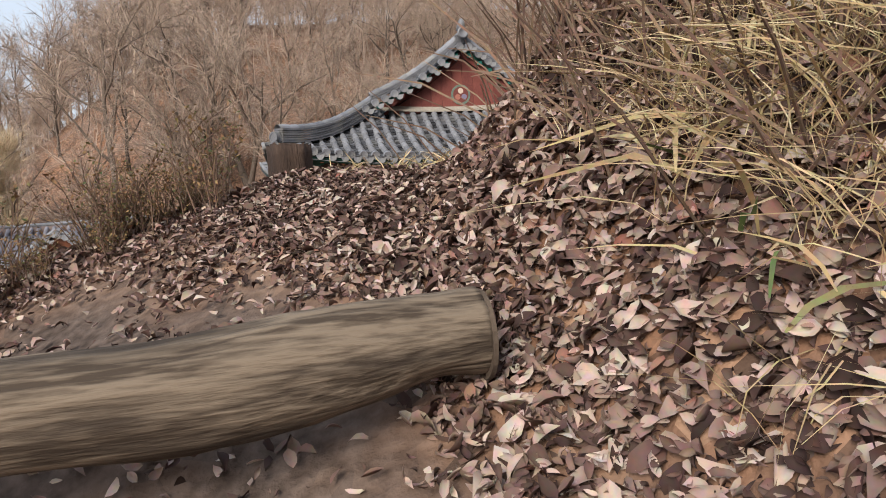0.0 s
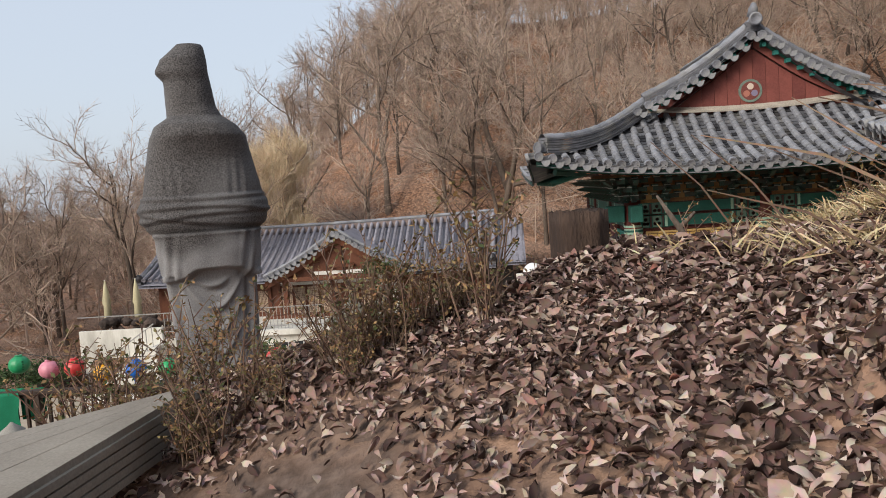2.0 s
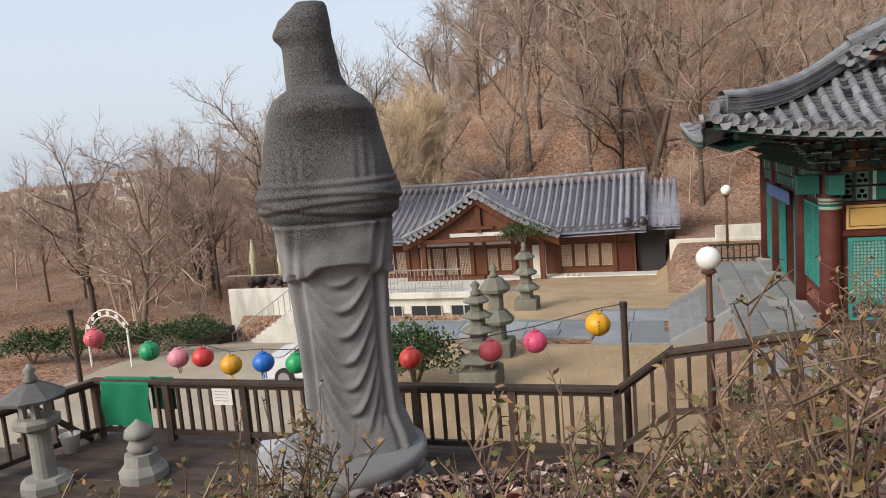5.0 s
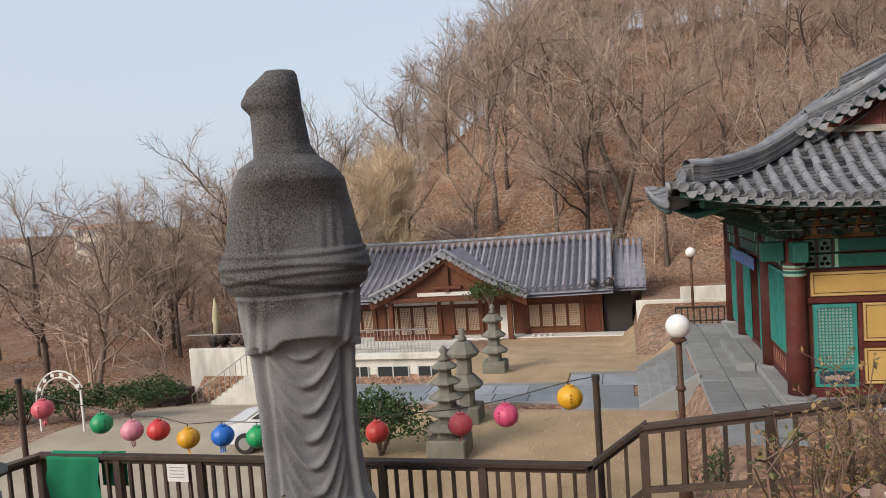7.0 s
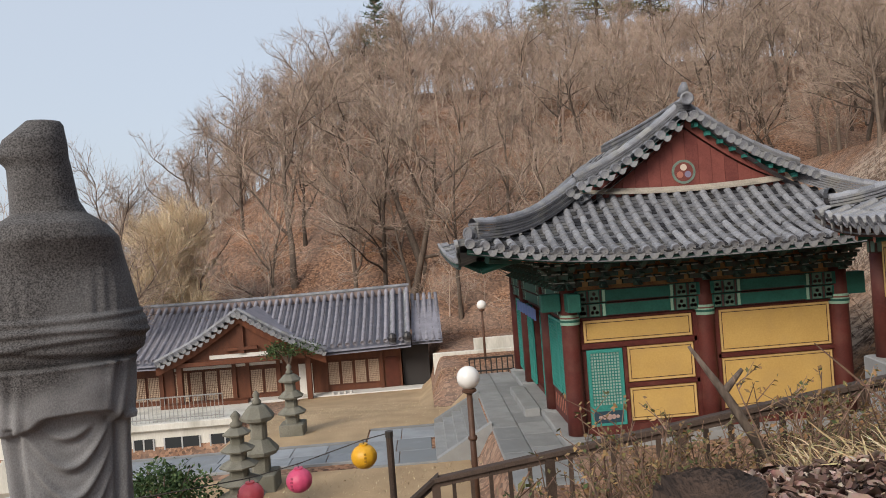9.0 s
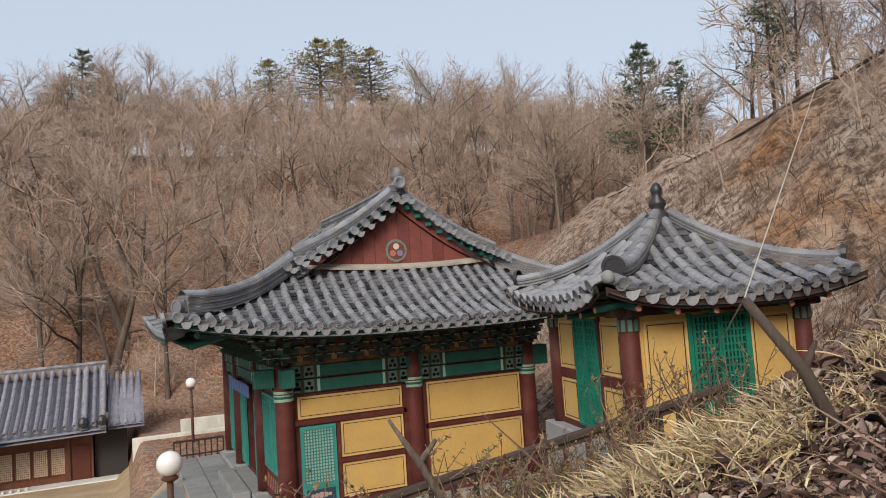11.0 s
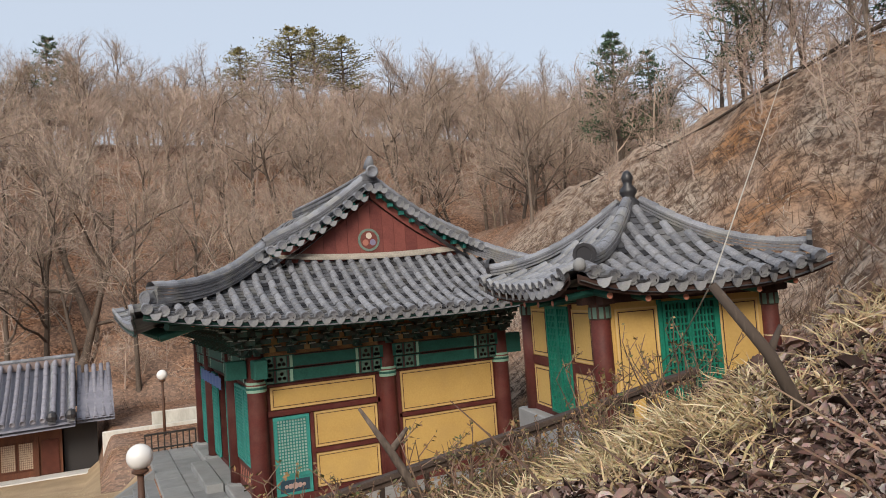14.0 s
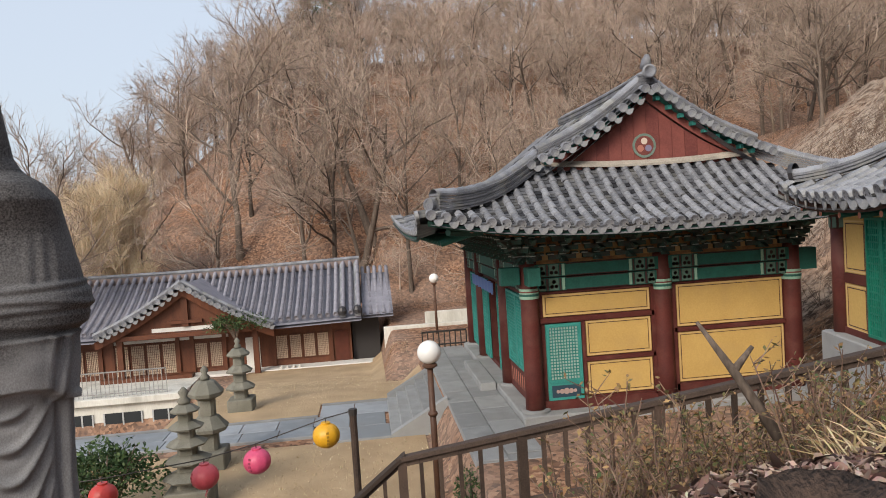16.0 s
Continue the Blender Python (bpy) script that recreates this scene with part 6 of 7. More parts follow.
# ---- courtyard stones, car, shrubs ----
def pagoda(loc, tiers, h, w, label, light=False):
    t = thing("stone_pagoda", label, "pagoda", loc)
    part("base", MB().box(-w * 0.8, w * 0.8, -w * 0.8, w * 0.8, -0.15, h * 0.18, bev=0.03), MOSSY, t)
    z = h * 0.18
    for k in range(tiers):
        f = 1 - 0.11 * k
        th = h * 0.68 / tiers
        part("tier_body", MB().lathe([(w * 0.42 * f, z), (w * 0.42 * f, z + th * 0.5)], 16, sq=4), MOSSY, t)
        part("tier_roof", MB().lathe([(w * 0.42 * f, z + th * 0.45), (w * 0.86 * f, z + th * 0.56), (w * 0.9 * f, z + th * 0.66), (w * 0.5 * f, z + th * 0.95), (w * 0.36 * f, z + th)], 24, sq=8), MOSSY, t)
        z += th
    part("finial", MB().lathe([(w * 0.2, z), (w * 0.25, z + h * 0.03), (w * 0.12, z + h * 0.06), (w * 0.2, z + h * 0.1), (0.02, z + h * 0.14)], 12), MOSSY, t, smooth=True)


pagoda((-7.08, -1.05, -1.1), 5, 2.35, 0.52, "mossy five-tiered stone pagoda on the lawn")
pagoda((-7.2, 1.3, -1.1), 2, 2.3, 0.46, "stone lantern pagoda with broad roofs on the lawn")
pagoda((-7.35, 6.3, -1.12), 3, 2.15, 0.45, "slender stone lantern pagoda beyond the path")
car = thing("parked_car", "white parked car with dark windows", "car", (-13.8, 5.4, far_height(-13.8, 5.4) + 0.03), 4)
prof = [(-2.15, 0.3), (-2.2, 0.75), (-2.1, 0.95), (-1.35, 1.08), (-0.7, 1.5), (0.9, 1.56), (1.75, 1.45), (2.1, 1.0), (2.18, 0.6), (2.1, 0.3)]
cb = MB()
for y, s in ((-0.86, 0.93), (-0.9, 1.0), (0.9, 1.0), (0.86, 0.93)):
    cb.v += [(x, y * (0.86 if z > 1.15 else 1.0), 0.3 + (z - 0.3) * s) for x, z in prof]
npf = len(prof)
for k in range(3):
    cb.f += [(k * npf + i, k * npf + (i + 1) % npf, (k + 1) * npf + (i + 1) % npf, (k + 1) * npf + i) for i in range(npf)]
cb.f += [tuple(range(npf - 1, -1, -1)), tuple(range(3 * npf, 4 * npf))]
body = part("body", cb, plain("white_car_paint", (0.66, 0.68, 0.71), 0.25), car)
GLASSD = plain("dark_car_glass", (0.02, 0.024, 0.03), 0.08)
for s in (-1, 1):
    part("side_window", MB().add([(-1.15, s * 0.872, 1.1), (1.75, s * 0.872, 1.1), (1.45, s * 0.80, 1.42), (-0.6, s * 0.80, 1.44)], [(0, 1, 2, 3) if s < 0 else (3, 2, 1, 0)]), GLASSD, car)
part("windscreen", MB().add([(-1.38, -0.72, 1.10), (-1.38, 0.72, 1.10), (-0.74, 0.68, 1.49), (-0.74, -0.68, 1.49)], [(0, 1, 2, 3), (3, 2, 1, 0)]), GLASSD, car)
for x in (-1.4, 1.35):
    for s in (-1, 1):
        w = part("wheel", MB().tube([(x, s * 0.72, 0.33), (x, s * 0.93, 0.33)], 0.33, 20), plain("tyre_rubber", (0.02, 0.02, 0.02), 0.8), car)
        part("rim", MB().tube([(x, s * 0.931, 0.33), (x, s * 0.945, 0.33)], 0.2, 10), STEEL, w)
for s in (-1, 1):
    part("headlight", MB().box(-2.2, -2.05, s * 0.6 - 0.15, s * 0.6 + 0.15, 0.72, 0.86), GLOBE, car)
    part("tail_light", MB().box(2.08, 2.17, s * 0.66 - 0.1, s * 0.66 + 0.1, 0.8, 1.05), plain("red_lens", (0.4, 0.02, 0.02), 0.3), car)
hoop = thing("arch_gate", "thin white double arch over the entrance", "arch", (-23.75, 6.5, -2.15))
for rr in (0.9, 1.12):
    part("hoop", MB().tube([(rr * math.cos(a * math.pi / 12), 0, 1.1 * rr * math.sin(a * math.pi / 12)) for a in range(2, 13)], 0.03, 6), WHITE, hoop)
for i in range(6):
    a = math.pi * (2.5 + i * 1.5) / 12
    part("arch_letter", MB().box(1.01 * math.cos(a) - 0.07, 1.01 * math.cos(a) + 0.07, -0.05, -0.03, 1.11 * math.sin(a) - 0.07, 1.11 * math.sin(a) + 0.07), WHITE, hoop)
part("stand", MB().box(-1.04, -0.98, -0.03, 0.03, -1.4, 0.0), WHITE, hoop)
part("stand", MB().box(0.85, 0.91, -0.03, 0.03, -1.4, 0.5), WHITE, hoop)
gs = thing("garden_steps", "timber-edged steps climbing into the woods", "steps")
for i in range(7):
    part("tread", MB().box(-25.3 - i * 0.05, -23.7, 12.0 + i * 0.4, 12.4 + i * 0.4, -5.2, -4.5 + i * 0.14), BROWN_D, gs)

# ---- near ground: landing, log, stump, broken branches ----
ld = thing("timber_landing", "grooved grey-brown decking landing of wooden steps", "landing", kind="structure")
A, B, C, D = (-4.28, -14.27), (-4.34, -16.3), (-6.3, -17.3), (-5.84, -16.28)
for k in range(4):
    f0, f1 = k / 4, (k + 1) / 4 - 0.006
    def pt(u, f):
        p = (mix(A[0], B[0], u), mix(A[1], B[1], u))
        q = (mix(A[0], D[0], u), mix(A[1], D[1], u))
        return (mix(q[0], p[0], f), mix(q[1], p[1], f))
    pts = [pt(0.02, f0), pt(0.02, f1), pt(1, f1), pt(1, f0)]
    b = MB().add([(x, y, z) for z in (2.72, 2.87) for x, y in pts], [(0, 1, 2, 3), (7, 6, 5, 4), (0, 4, 5, 1), (1, 5, 6, 2), (2, 6, 7, 3), (3, 7, 4, 0)])
    part("deck_board", b, CONCRETE, ld)
fb = MB()
for k in range(5):
    vs = [(A[0] + 0.012, A[1], 2.66 + k * 0.038), (B[0] + 0.012, B[1], 2.66 + k * 0.038), (B[0] + 0.012, B[1], 2.69 + k * 0.038), (A[0] + 0.012, A[1], 2.69 + k * 0.038)]
    fb.add(vs + [(x - 0.05, y, z) for x, y, z in vs], [(3, 2, 1, 0), (0, 1, 5, 4), (7, 6, 2, 3), (4, 7, 3, 0)])
part("fascia", fb, CONCRETE, ld, "ribbed fascia board")
lg = MB()
pts, rad = [], []
for i in range(121):
    t = i / 120
    pts.append((mix(-4.3, -2.1, t), -16.92 + 0.1 * t + 0.015 * math.sin(7 * t), 2.785 - 0.035 * math.sin(math.pi * t) + 0.045 * t * t + 0.008 * math.sin(17 * t)))
    rad.append(0.148 - 0.012 * t + 0.006 * math.sin(11 * t))
lg.tube(pts, rad, 56)
for i, v in enumerate(lg.v):
    k = 1 + 0.07 * noise.noise(Vector((v[0] * 1.6, v[1] * 9, v[2] * 9))) + 0.05 * noise.noise(Vector((v[0] * 2.2, v[1] * 34, v[2] * 34))) + 0.025 * noise.noise(Vector((v[0] * 6, v[1] * 80, v[2] * 80)))
    k -= 0.3 * math.exp(-((v[0] + 2.22) / 0.13) ** 2 - ((v[2] - 2.71) / 0.06) ** 2) + 0.12 * max(0.0, noise.noise(Vector((v[0] * 5, v[1] * 22, v[2] * 22)))) * sstep(-2.45, -2.1, v[0])
    c = Vector((v[0], -16.87, 2.79))
    lg.v[i] = tuple(c + (Vector(v) - c) * k) if 3 < i < len(lg.v) - 3 else v
log = thing("fallen_log", "weathered grey-brown log laid across the path as step", "log")
part("trunk", lg, LOGW, log, "", True)
part("sawn_end", MB().tube([(-2.099, -16.82, 2.815), (-2.085, -16.82, 2.815)], 0.128, 24), mat("dark_end_grain", (0.13, 0.10, 0.075), (0.07, 0.052, 0.04), 8, 0.9, 60, 0.6), log)
sp = MB()
ns = 36
for j in range(9):
    for i in range(ns):
        a = 2 * math.pi * i / ns
        r = 0.235 + 0.035 * noise.noise(Vector((2.2 * math.cos(a), 2.2 * math.sin(a), 0.6 * j / 8))) + 0.06 * (1 - j / 8) ** 3
        top = 0.05 * noise.noise(Vector((5 * math.cos(a), 5 * math.sin(a), 3))) if j == 8 else 0
        sp.v.append((r * math.cos(a), r * math.sin(a), -0.5 + 0.94 * j / 8 + top))
for j in range(8):
    sp.f += [(j * ns + i, j * ns + (i + 1) % ns, (j + 1) * ns + (i + 1) % ns, (j + 1) * ns + i) for i in range(ns)]
o = len(sp.v)
for i in range(ns):
    a = 2 * math.pi * i / ns
    sp.v.append((0.15 * math.cos(a), 0.15 * math.sin(a), 0.36 + 0.05 * noise.noise(Vector((6 * math.cos(a), 6 * math.sin(a), 9)))))
sp.f += [(8 * ns + i, 8 * ns + (i + 1) % ns, o + (i + 1) % ns, o + i) for i in range(ns)] + [tuple(range(o, o + ns))]
tagged(part("tree_stump", sp, STUMP, None, "", True), "dark rotten tree stump with hollow top", "stump").matrix_basis = pose(-2.44, -13.8, 3.28) @ Matrix.Diagonal((0.6, 0.6, 0.6, 1))
for pts, rad in (([(-0.1, -13.4, 3.45), (-0.18, -13.28, 3.8), (-0.31, -13.09, 4.14)], [0.034, 0.031, 0.024]), ([(-1.28, -11.65, 2.9), (-1.45, -11.52, 3.25), (-1.6, -11.42, 3.52)], [0.034, 0.025, 0.01])):
    t = thing("dead_branch", "broken dead branch standing from the bank", "branch")
    b = MB().tube(pts, rad, 9)
    b.tube([pts[1], (pts[1][0] + 0.13, pts[1][1] + 0.03, pts[1][2] + 0.12)], [0.025, 0.012], 6)
    part("stem", b, BARK, t, "", True)
tagged(part("rope", MB().tube([(1.95, -10.1, 3.1), (-0.31, -13.09, 4.15), (7.9, -7.6, 8.1)], 0.004, 5), plain("pale_rope", (0.45, 0.43, 0.38), 0.8)), "thin pale rope tied to the dead branch", "rope")


# ---- trees ----
def bare_tree(seed, h=10.0, r=0.16, l1=8, l2=6, l3=6, l4=8, lean=0.05, spread=1.0, start=0.3, wob=0.16, up=0.12, fat=1.0):
    """Trunk with forking limbs (first mesh) and a crown of ever finer twigs (second mesh)."""
    g = random.Random(seed)
    wood, twig = MB(), MB()

    def bent(p, d, L, n, w):
        pts = [Vector(p)]
        d = Vector(d).normalized()
        for i in range(n):
            d = (d + Vector((g.uniform(-w, w), g.uniform(-w, w), g.uniform(-w, w) + up * 0.5))).normalized()
            pts.append(pts[-1] + d * (L / n))
        return pts

    def fork(pts, f, lo, hi):
        k = f * (len(pts) - 1)
        i = min(int(k), len(pts) - 2)
        d = (pts[i + 1] - pts[i]).normalized()
        s = d.cross(Vector((g.uniform(-1, 1), g.uniform(-1, 1), g.uniform(-1, 1)))).normalized()
        a = radians(g.uniform(lo, hi))
        return pts[i].lerp(pts[i + 1], k - i), d * math.cos(a) + s * math.sin(a) + Vector((0, 0, up))

    def ribbon(pts, w):
        d = (pts[-1] - pts[0]).normalized()
        s = d.cross(Vector((g.uniform(-1, 1), g.uniform(-1, 1), g.uniform(-0.4, 0.4)))).normalized() * w
        vs = []
        for p in pts[:-1]:
            vs += [p - s, p + s]
        vs.append(pts[-1])
        n = len(pts) - 1
        twig.add(vs, [(2 * i, 2 * i + 1, 2 * i + 3, 2 * i + 2) for i in range(n - 1)] + [(2 * n - 2, 2 * n - 1, 2 * n)])

    trunk = bent((0, 0, -0.3), (g.uniform(-lean, lean), g.uniform(-lean, lean), 1), h * 0.8, 8, wob * 0.6)
    wood.tube(trunk, [r * (1.3 if i == 0 else (1 - 0.105 * i)) + 0.015 for i in range(9)], 7, False)
    for i in range(l1):
        f = start + (1 - start) * (i + 0.6 * g.random()) / l1
        p, d = fork(trunk, min(f, 0.99), 32, 70)
        L = h * mix(0.5, 0.3, f) * g.uniform(0.75, 1.15) * spread
        limb = bent(p, d, L, 5, wob * 1.5)
        r1 = r * mix(0.55, 0.25, f)
        wood.tube(limb, [r1 * (1 - 0.17 * k) + 0.009 for k in range(6)], 5, False)
        for j in range(l2):
            p, d = fork(limb, 0.2 + 0.79 * (j + g.random()) / l2, 25, 60)
            bough = bent(p, d, L * g.uniform(0.35, 0.6), 3, wob * 1.7)
            twig.tube(bough, [0.034, 0.026, 0.018, 0.008], 3, False)
            for k in range(l3):
                p, d = fork(bough, 0.15 + 0.84 * (k + g.random()) / l3, 20, 60)
                l_ = h * g.uniform(0.06, 0.135)
                sprig = bent(p, d, l_, 2, 0.3)
                ribbon(sprig, 0.013 * fat)
                for m_ in range(l4):
                    p, d = fork(sprig, g.uniform(0.2, 0.98), 20, 60)
                    ribbon([p, p + d.normalized() * l_ * g.uniform(0.4, 0.9)], 0.0095 * fat)
    return wood, twig


def tree_thing(seed, label, mats_=(None, None), **kw):
    w, t = bare_tree(seed, **kw)
    ob = thing("tree", label, "tree", (0, 0, -200))
    part("trunk", w, mats_[0] or BARK, ob, "", True)
    part("crown", t, mats_[1] or TREE_TWIG, ob, "fine leafless twigs")
    return ob


TREES = [
    tree_thing(1, "tall bare grey-brown tree on the leafy slope", h=10.5, r=0.155),
    tree_thing(2, "tall slim bare tree on the leafy slope", h=11.5, r=0.14, spread=0.8, start=0.35),
    tree_thing(3, "bare tree with forked spreading limbs", h=9.0, r=0.15, lean=0.22, spread=1.15, start=0.22),
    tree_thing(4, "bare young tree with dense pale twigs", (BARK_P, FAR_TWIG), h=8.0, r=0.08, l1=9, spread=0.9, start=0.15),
    tree_thing(5, "old leaning bare tree with crooked limbs", h=10.0, r=0.2, lean=0.45, spread=1.2, l1=7, wob=0.28, up=0.08),
]
PALE = tree_thing(6, "upright pale bare poplar", (BARK_P, ramp_mat("pale_straw_twigs", [(0, (0.55, 0.42, 0.26)), (1, (0.78, 0.64, 0.44))], 0.9)), h=10, r=0.07, spread=0.36, start=0.12, l1=14, up=0.3)
tr_ = random.Random(77)


def put_tree(src, x, y, s=1.0):
    copy_thing(src, pose(x, y, height(x, y), 0, 0, tr_.uniform(0, 360)) @ Matrix.Scale(s, 4))


# the marked trees behind the lodge, by the terrace and on the spur
for k, x, y, s in ((4, -3.9, 30.6, 1.25), (4, -2.8, 31.4, 1.3), (2, -5.4, 30.5, 1.1), (0, -11.6, 33.0, 1.45), (2, 4.6, 24.0, 1.0), (0, 6.5, 27, 1.0), (1, -1.0, 27.0, 1.0), (4, 9.5, 26.0, 1.1), (0, -23.0, 18.5, 1.0), (3, -20, 21, 1.1), (2, -31, 17, 1.1), (1, -18, 19.5, 1.0), (0, -37, 20, 1.1)):
    put_tree(TREES[k], x, y, s)
for x, y in ((-17.2, 27.0), (-18.4, 27.4), (-19.3, 28.3), (-17.8, 28.6), (-16.6, 29.0), (-18.9, 29.6)):
    put_tree(PALE, x, y, tr_.uniform(0.95, 1.15))
for i in range(205):
    for _ in range(30):
        x, y = tr_.uniform(-48, 46), 26 + 52 * tr_.random() ** 1.15
        if -3 < (x + 9.0) < 9 and y < 30:
            continue
        break
    put_tree(TREES[tr_.choice((0, 0, 1, 1, 2, 2, 3, 3, 4))], x, y, tr_.uniform(0.7, 1.1))
for i in range(22):
    put_tree(TREES[tr_.choice((0, 2, 4, 4))], tr_.uniform(9, 36), tr_.uniform(24, 44), tr_.uniform(0.7, 1.0))
for i in range(26):
    put_tree(TREES[tr_.choice((0, 1, 2, 3, 4))], tr_.uniform(20.5, 36), tr_.uniform(-14, 22), tr_.uniform(0.5, 0.85))


def pine(seed, h, olive=False, round_=False):
    g = random.Random(seed)
    w = MB().tube([(0, 0, -0.3), (0.1, 0, h * 0.35), (0.0, 0.1, h * 0.7), (0.1, 0, h)], [h * 0.022, h * 0.018, h * 0.012, 0.02], 7, False)
    n = MB()
    layers = 13
    for i in range(layers):
        f = i / (layers - 1)
        z = h * mix(0.3 if not round_ else 0.5, 1.0, f)
        L = h * (0.28 * (1 - f) ** 0.8 + 0.05) if not round_ else h * 0.3 * math.sin(math.pi * (0.2 + 0.75 * f))
        for k in range(7):
            a = g.uniform(0, 6.28)
            l_ = L * g.uniform(0.6, 1.15)
            e = Vector((l_ * math.cos(a), l_ * math.sin(a), z + g.uniform(-0.1, 0.25) * l_))
            w.tube([(0, 0, z - 0.1), e], [0.035, 0.012], 4, False)
            for q in range(26):
                t = g.uniform(0.35, 1.05)
                c = Vector((0, 0, z)).lerp(e, t) + Vector((g.uniform(-1, 1), g.uniform(-1, 1), g.uniform(-0.4, 0.6))) * l_ * 0.22
                d1 = Vector((g.uniform(-1, 1), g.uniform(-1, 1), g.uniform(-0.3, 1))).normalized() * g.uniform(0.12, 0.3) * h / 8
                d2 = d1.cross(Vector((g.uniform(-1, 1), g.uniform(-1, 1), g.uniform(-1, 1)))).normalized() * 0.045 * h / 8
                n.add([c - d2, c + d2, c + d1], [(0, 1, 2)])
    ob = thing("pine_tree", "olive-green pine on the wooded ridge" if olive else "dark green conifer among the bare trees", "tree", (0, 0, -200))
    part("trunk", w, BARK, ob)
    part("crown", n, OLIVE if olive else NEEDLE, ob, "tufts of needles")
    return ob


PINES = [pine(21, 10), pine(22, 9, True, True)]
for k, x, y, s in ((0, 27.4, 20.0, 0.95), (0, 28.8, 18.5, 0.75), (1, 19.0, 66.0, 1.5), (1, 22.5, 68.0, 1.5), (1, 25.5, 66.5, 1.4), (0, -6.2, 70, 1.3), (0, -4.2, 71, 1.1), (1, -8.2, 72, 1.1), (0, 26, 9, 0.7), (0, 29, 3, 0.8), (1, 30, -2, 0.9), (0, 27.5, -6, 0.8), (1, 14, 70, 1.3)):
    put_tree(PINES[k], x, y, s)
# a thin dead tree fallen down the crest of the spur
ft = thing("fallen_tree", "thin dead tree fallen along the eroded slope", "tree")
line_ = [(23.4, 19.2, 9.6), (22.8, 13.2, 10.1), (22.5, 9.0, 10.55), (23.2, 5.1, 11.75), (23.0, 1.2, 12.4), (23.9, -1.6, 13.0), (24.5, -6.0, 13.6)]
part("trunk", MB().tube(line_, [0.03, 0.05, 0.06, 0.07, 0.085, 0.1, 0.12], 7), BARK, ft, "", True)
for k in range(18):
    a, b = Vector(line_[k % 6]), Vector(line_[k % 6 + 1])
    p = a.lerp(b, tr_.random())
    q = p + Vector((tr_.uniform(-1.6, -0.3), tr_.uniform(-0.6, 1.2), tr_.uniform(-0.5, 0.7)))
    part("branch", MB().tube([p, p.lerp(q, 0.5) + Vector((0, 0, 0.1)), q], [0.03, 0.02, 0.008], 4, False), BARK, ft)
# woods too far to count: upright sticks with sparse twigs, in one mesh
far = MB()
fg = random.Random(9)
FAR_KIND = []
for k in range(4):
    w_, t_ = bare_tree(40 + k, h=8.5, r=0.1, l1=6, l2=4, l3=5, l4=4, spread=1.0, start=0.25, lean=0.12, fat=1.9)
    FAR_KIND.append((np.array(w_.v + t_.v), w_.f + [tuple(i + len(w_.v) for i in q) for q in t_.f]))
for i in range(800):
    ring = fg.random()
    low = 1.0
    if i >= 680:
        x, y, low = fg.uniform(-45, 45), fg.uniform(50, 74), 0.5
    elif i >= 640:
        x, y, low = fg.uniform(17, 25), fg.uniform(-14, 12), 0.4
    elif ring < 0.5:
        x, y = fg.uniform(-45, 64), fg.uniform(46, 96)
    elif ring < 0.66:
        x, y = fg.uniform(-130, -62), fg.uniform(-20, 90)
    elif ring < 0.79:
        x, y = fg.uniform(25, 60), fg.uniform(-20, 60)
    elif ring < 0.91:
        x, y = fg.uniform(-72, -26), fg.uniform(15, 56)
    else:
        x, y, low = fg.uniform(-23, 14), fg.uniform(27, 44), 0.5
    co_, fc_ = FAR_KIND[i % 4]
    a_, k_ = fg.uniform(0, 6.28), fg.uniform(0.65, 1.05) * low
    c_, s_ = math.cos(a_) * k_, math.sin(a_) * k_
    o = len(far.v)
    far.v.extend(map(tuple, co_ @ np.array(((c_, s_, 0), (-s_, c_, 0), (0, 0, k_))) + np.array((x, y, height(x, y) - 0.2))))
    far.f.extend([tuple(q + o for q in f_) for f_ in fc_])
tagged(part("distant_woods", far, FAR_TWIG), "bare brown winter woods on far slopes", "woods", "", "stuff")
# undergrowth on the slopes: low brown sticks
ug = MB()
for i in range(2600):  # dry brush over the eastern spur
    x, y = fg.uniform(7.5, 21), fg.uniform(-11, 16)
    p = Vector((x, y, height(x, y) - 0.03))
    for k in range(3):
        d = Vector((fg.uniform(-0.9, 0.5), fg.uniform(-0.7, 0.7), fg.uniform(0.15, 0.8))) * fg.uniform(0.4, 1.3) * (1 + 0.8 * sstep(14, 18, x))
        s = Vector((fg.uniform(-1, 1), fg.uniform(-1, 1), 0)).normalized() * 0.011
        ug.add([p - s, p + s, p + d], [(0, 1, 2)])
db = MB()
for i in range(9000):  # dead stems and stalks lying down the open soil of the spur
    x, y = fg.uniform(7.2, 24), fg.uniform(-12, 22)
    p = Vector((x, y, height(x, y) + 0.02))
    q = Vector((x + fg.uniform(-0.45, 0.2), y + fg.uniform(-0.3, 0.3), 0))
    q.z = height(q.x, q.y) + fg.uniform(0.0, 0.16)
    s = (q - p).cross(Vector((-0.7, fg.uniform(-0.6, 0.2), 0.7))).normalized() * fg.uniform(0.006, 0.016)
    db.add([p - s, p + s, q + s * 0.4, q - s * 0.4], [(0, 1, 2, 3)])
tagged(part("fallen_stalks", db, ramp_mat("bleached_stalks", [(0.0, (0.14, 0.1, 0.078)), (0.4, (0.34, 0.27, 0.21)), (0.8, (0.52, 0.44, 0.36)), (1.0, (0.36, 0.2, 0.11))], 0.95)), "bleached dead stalks strewn down the eroded slope", "debris", "", "stuff")
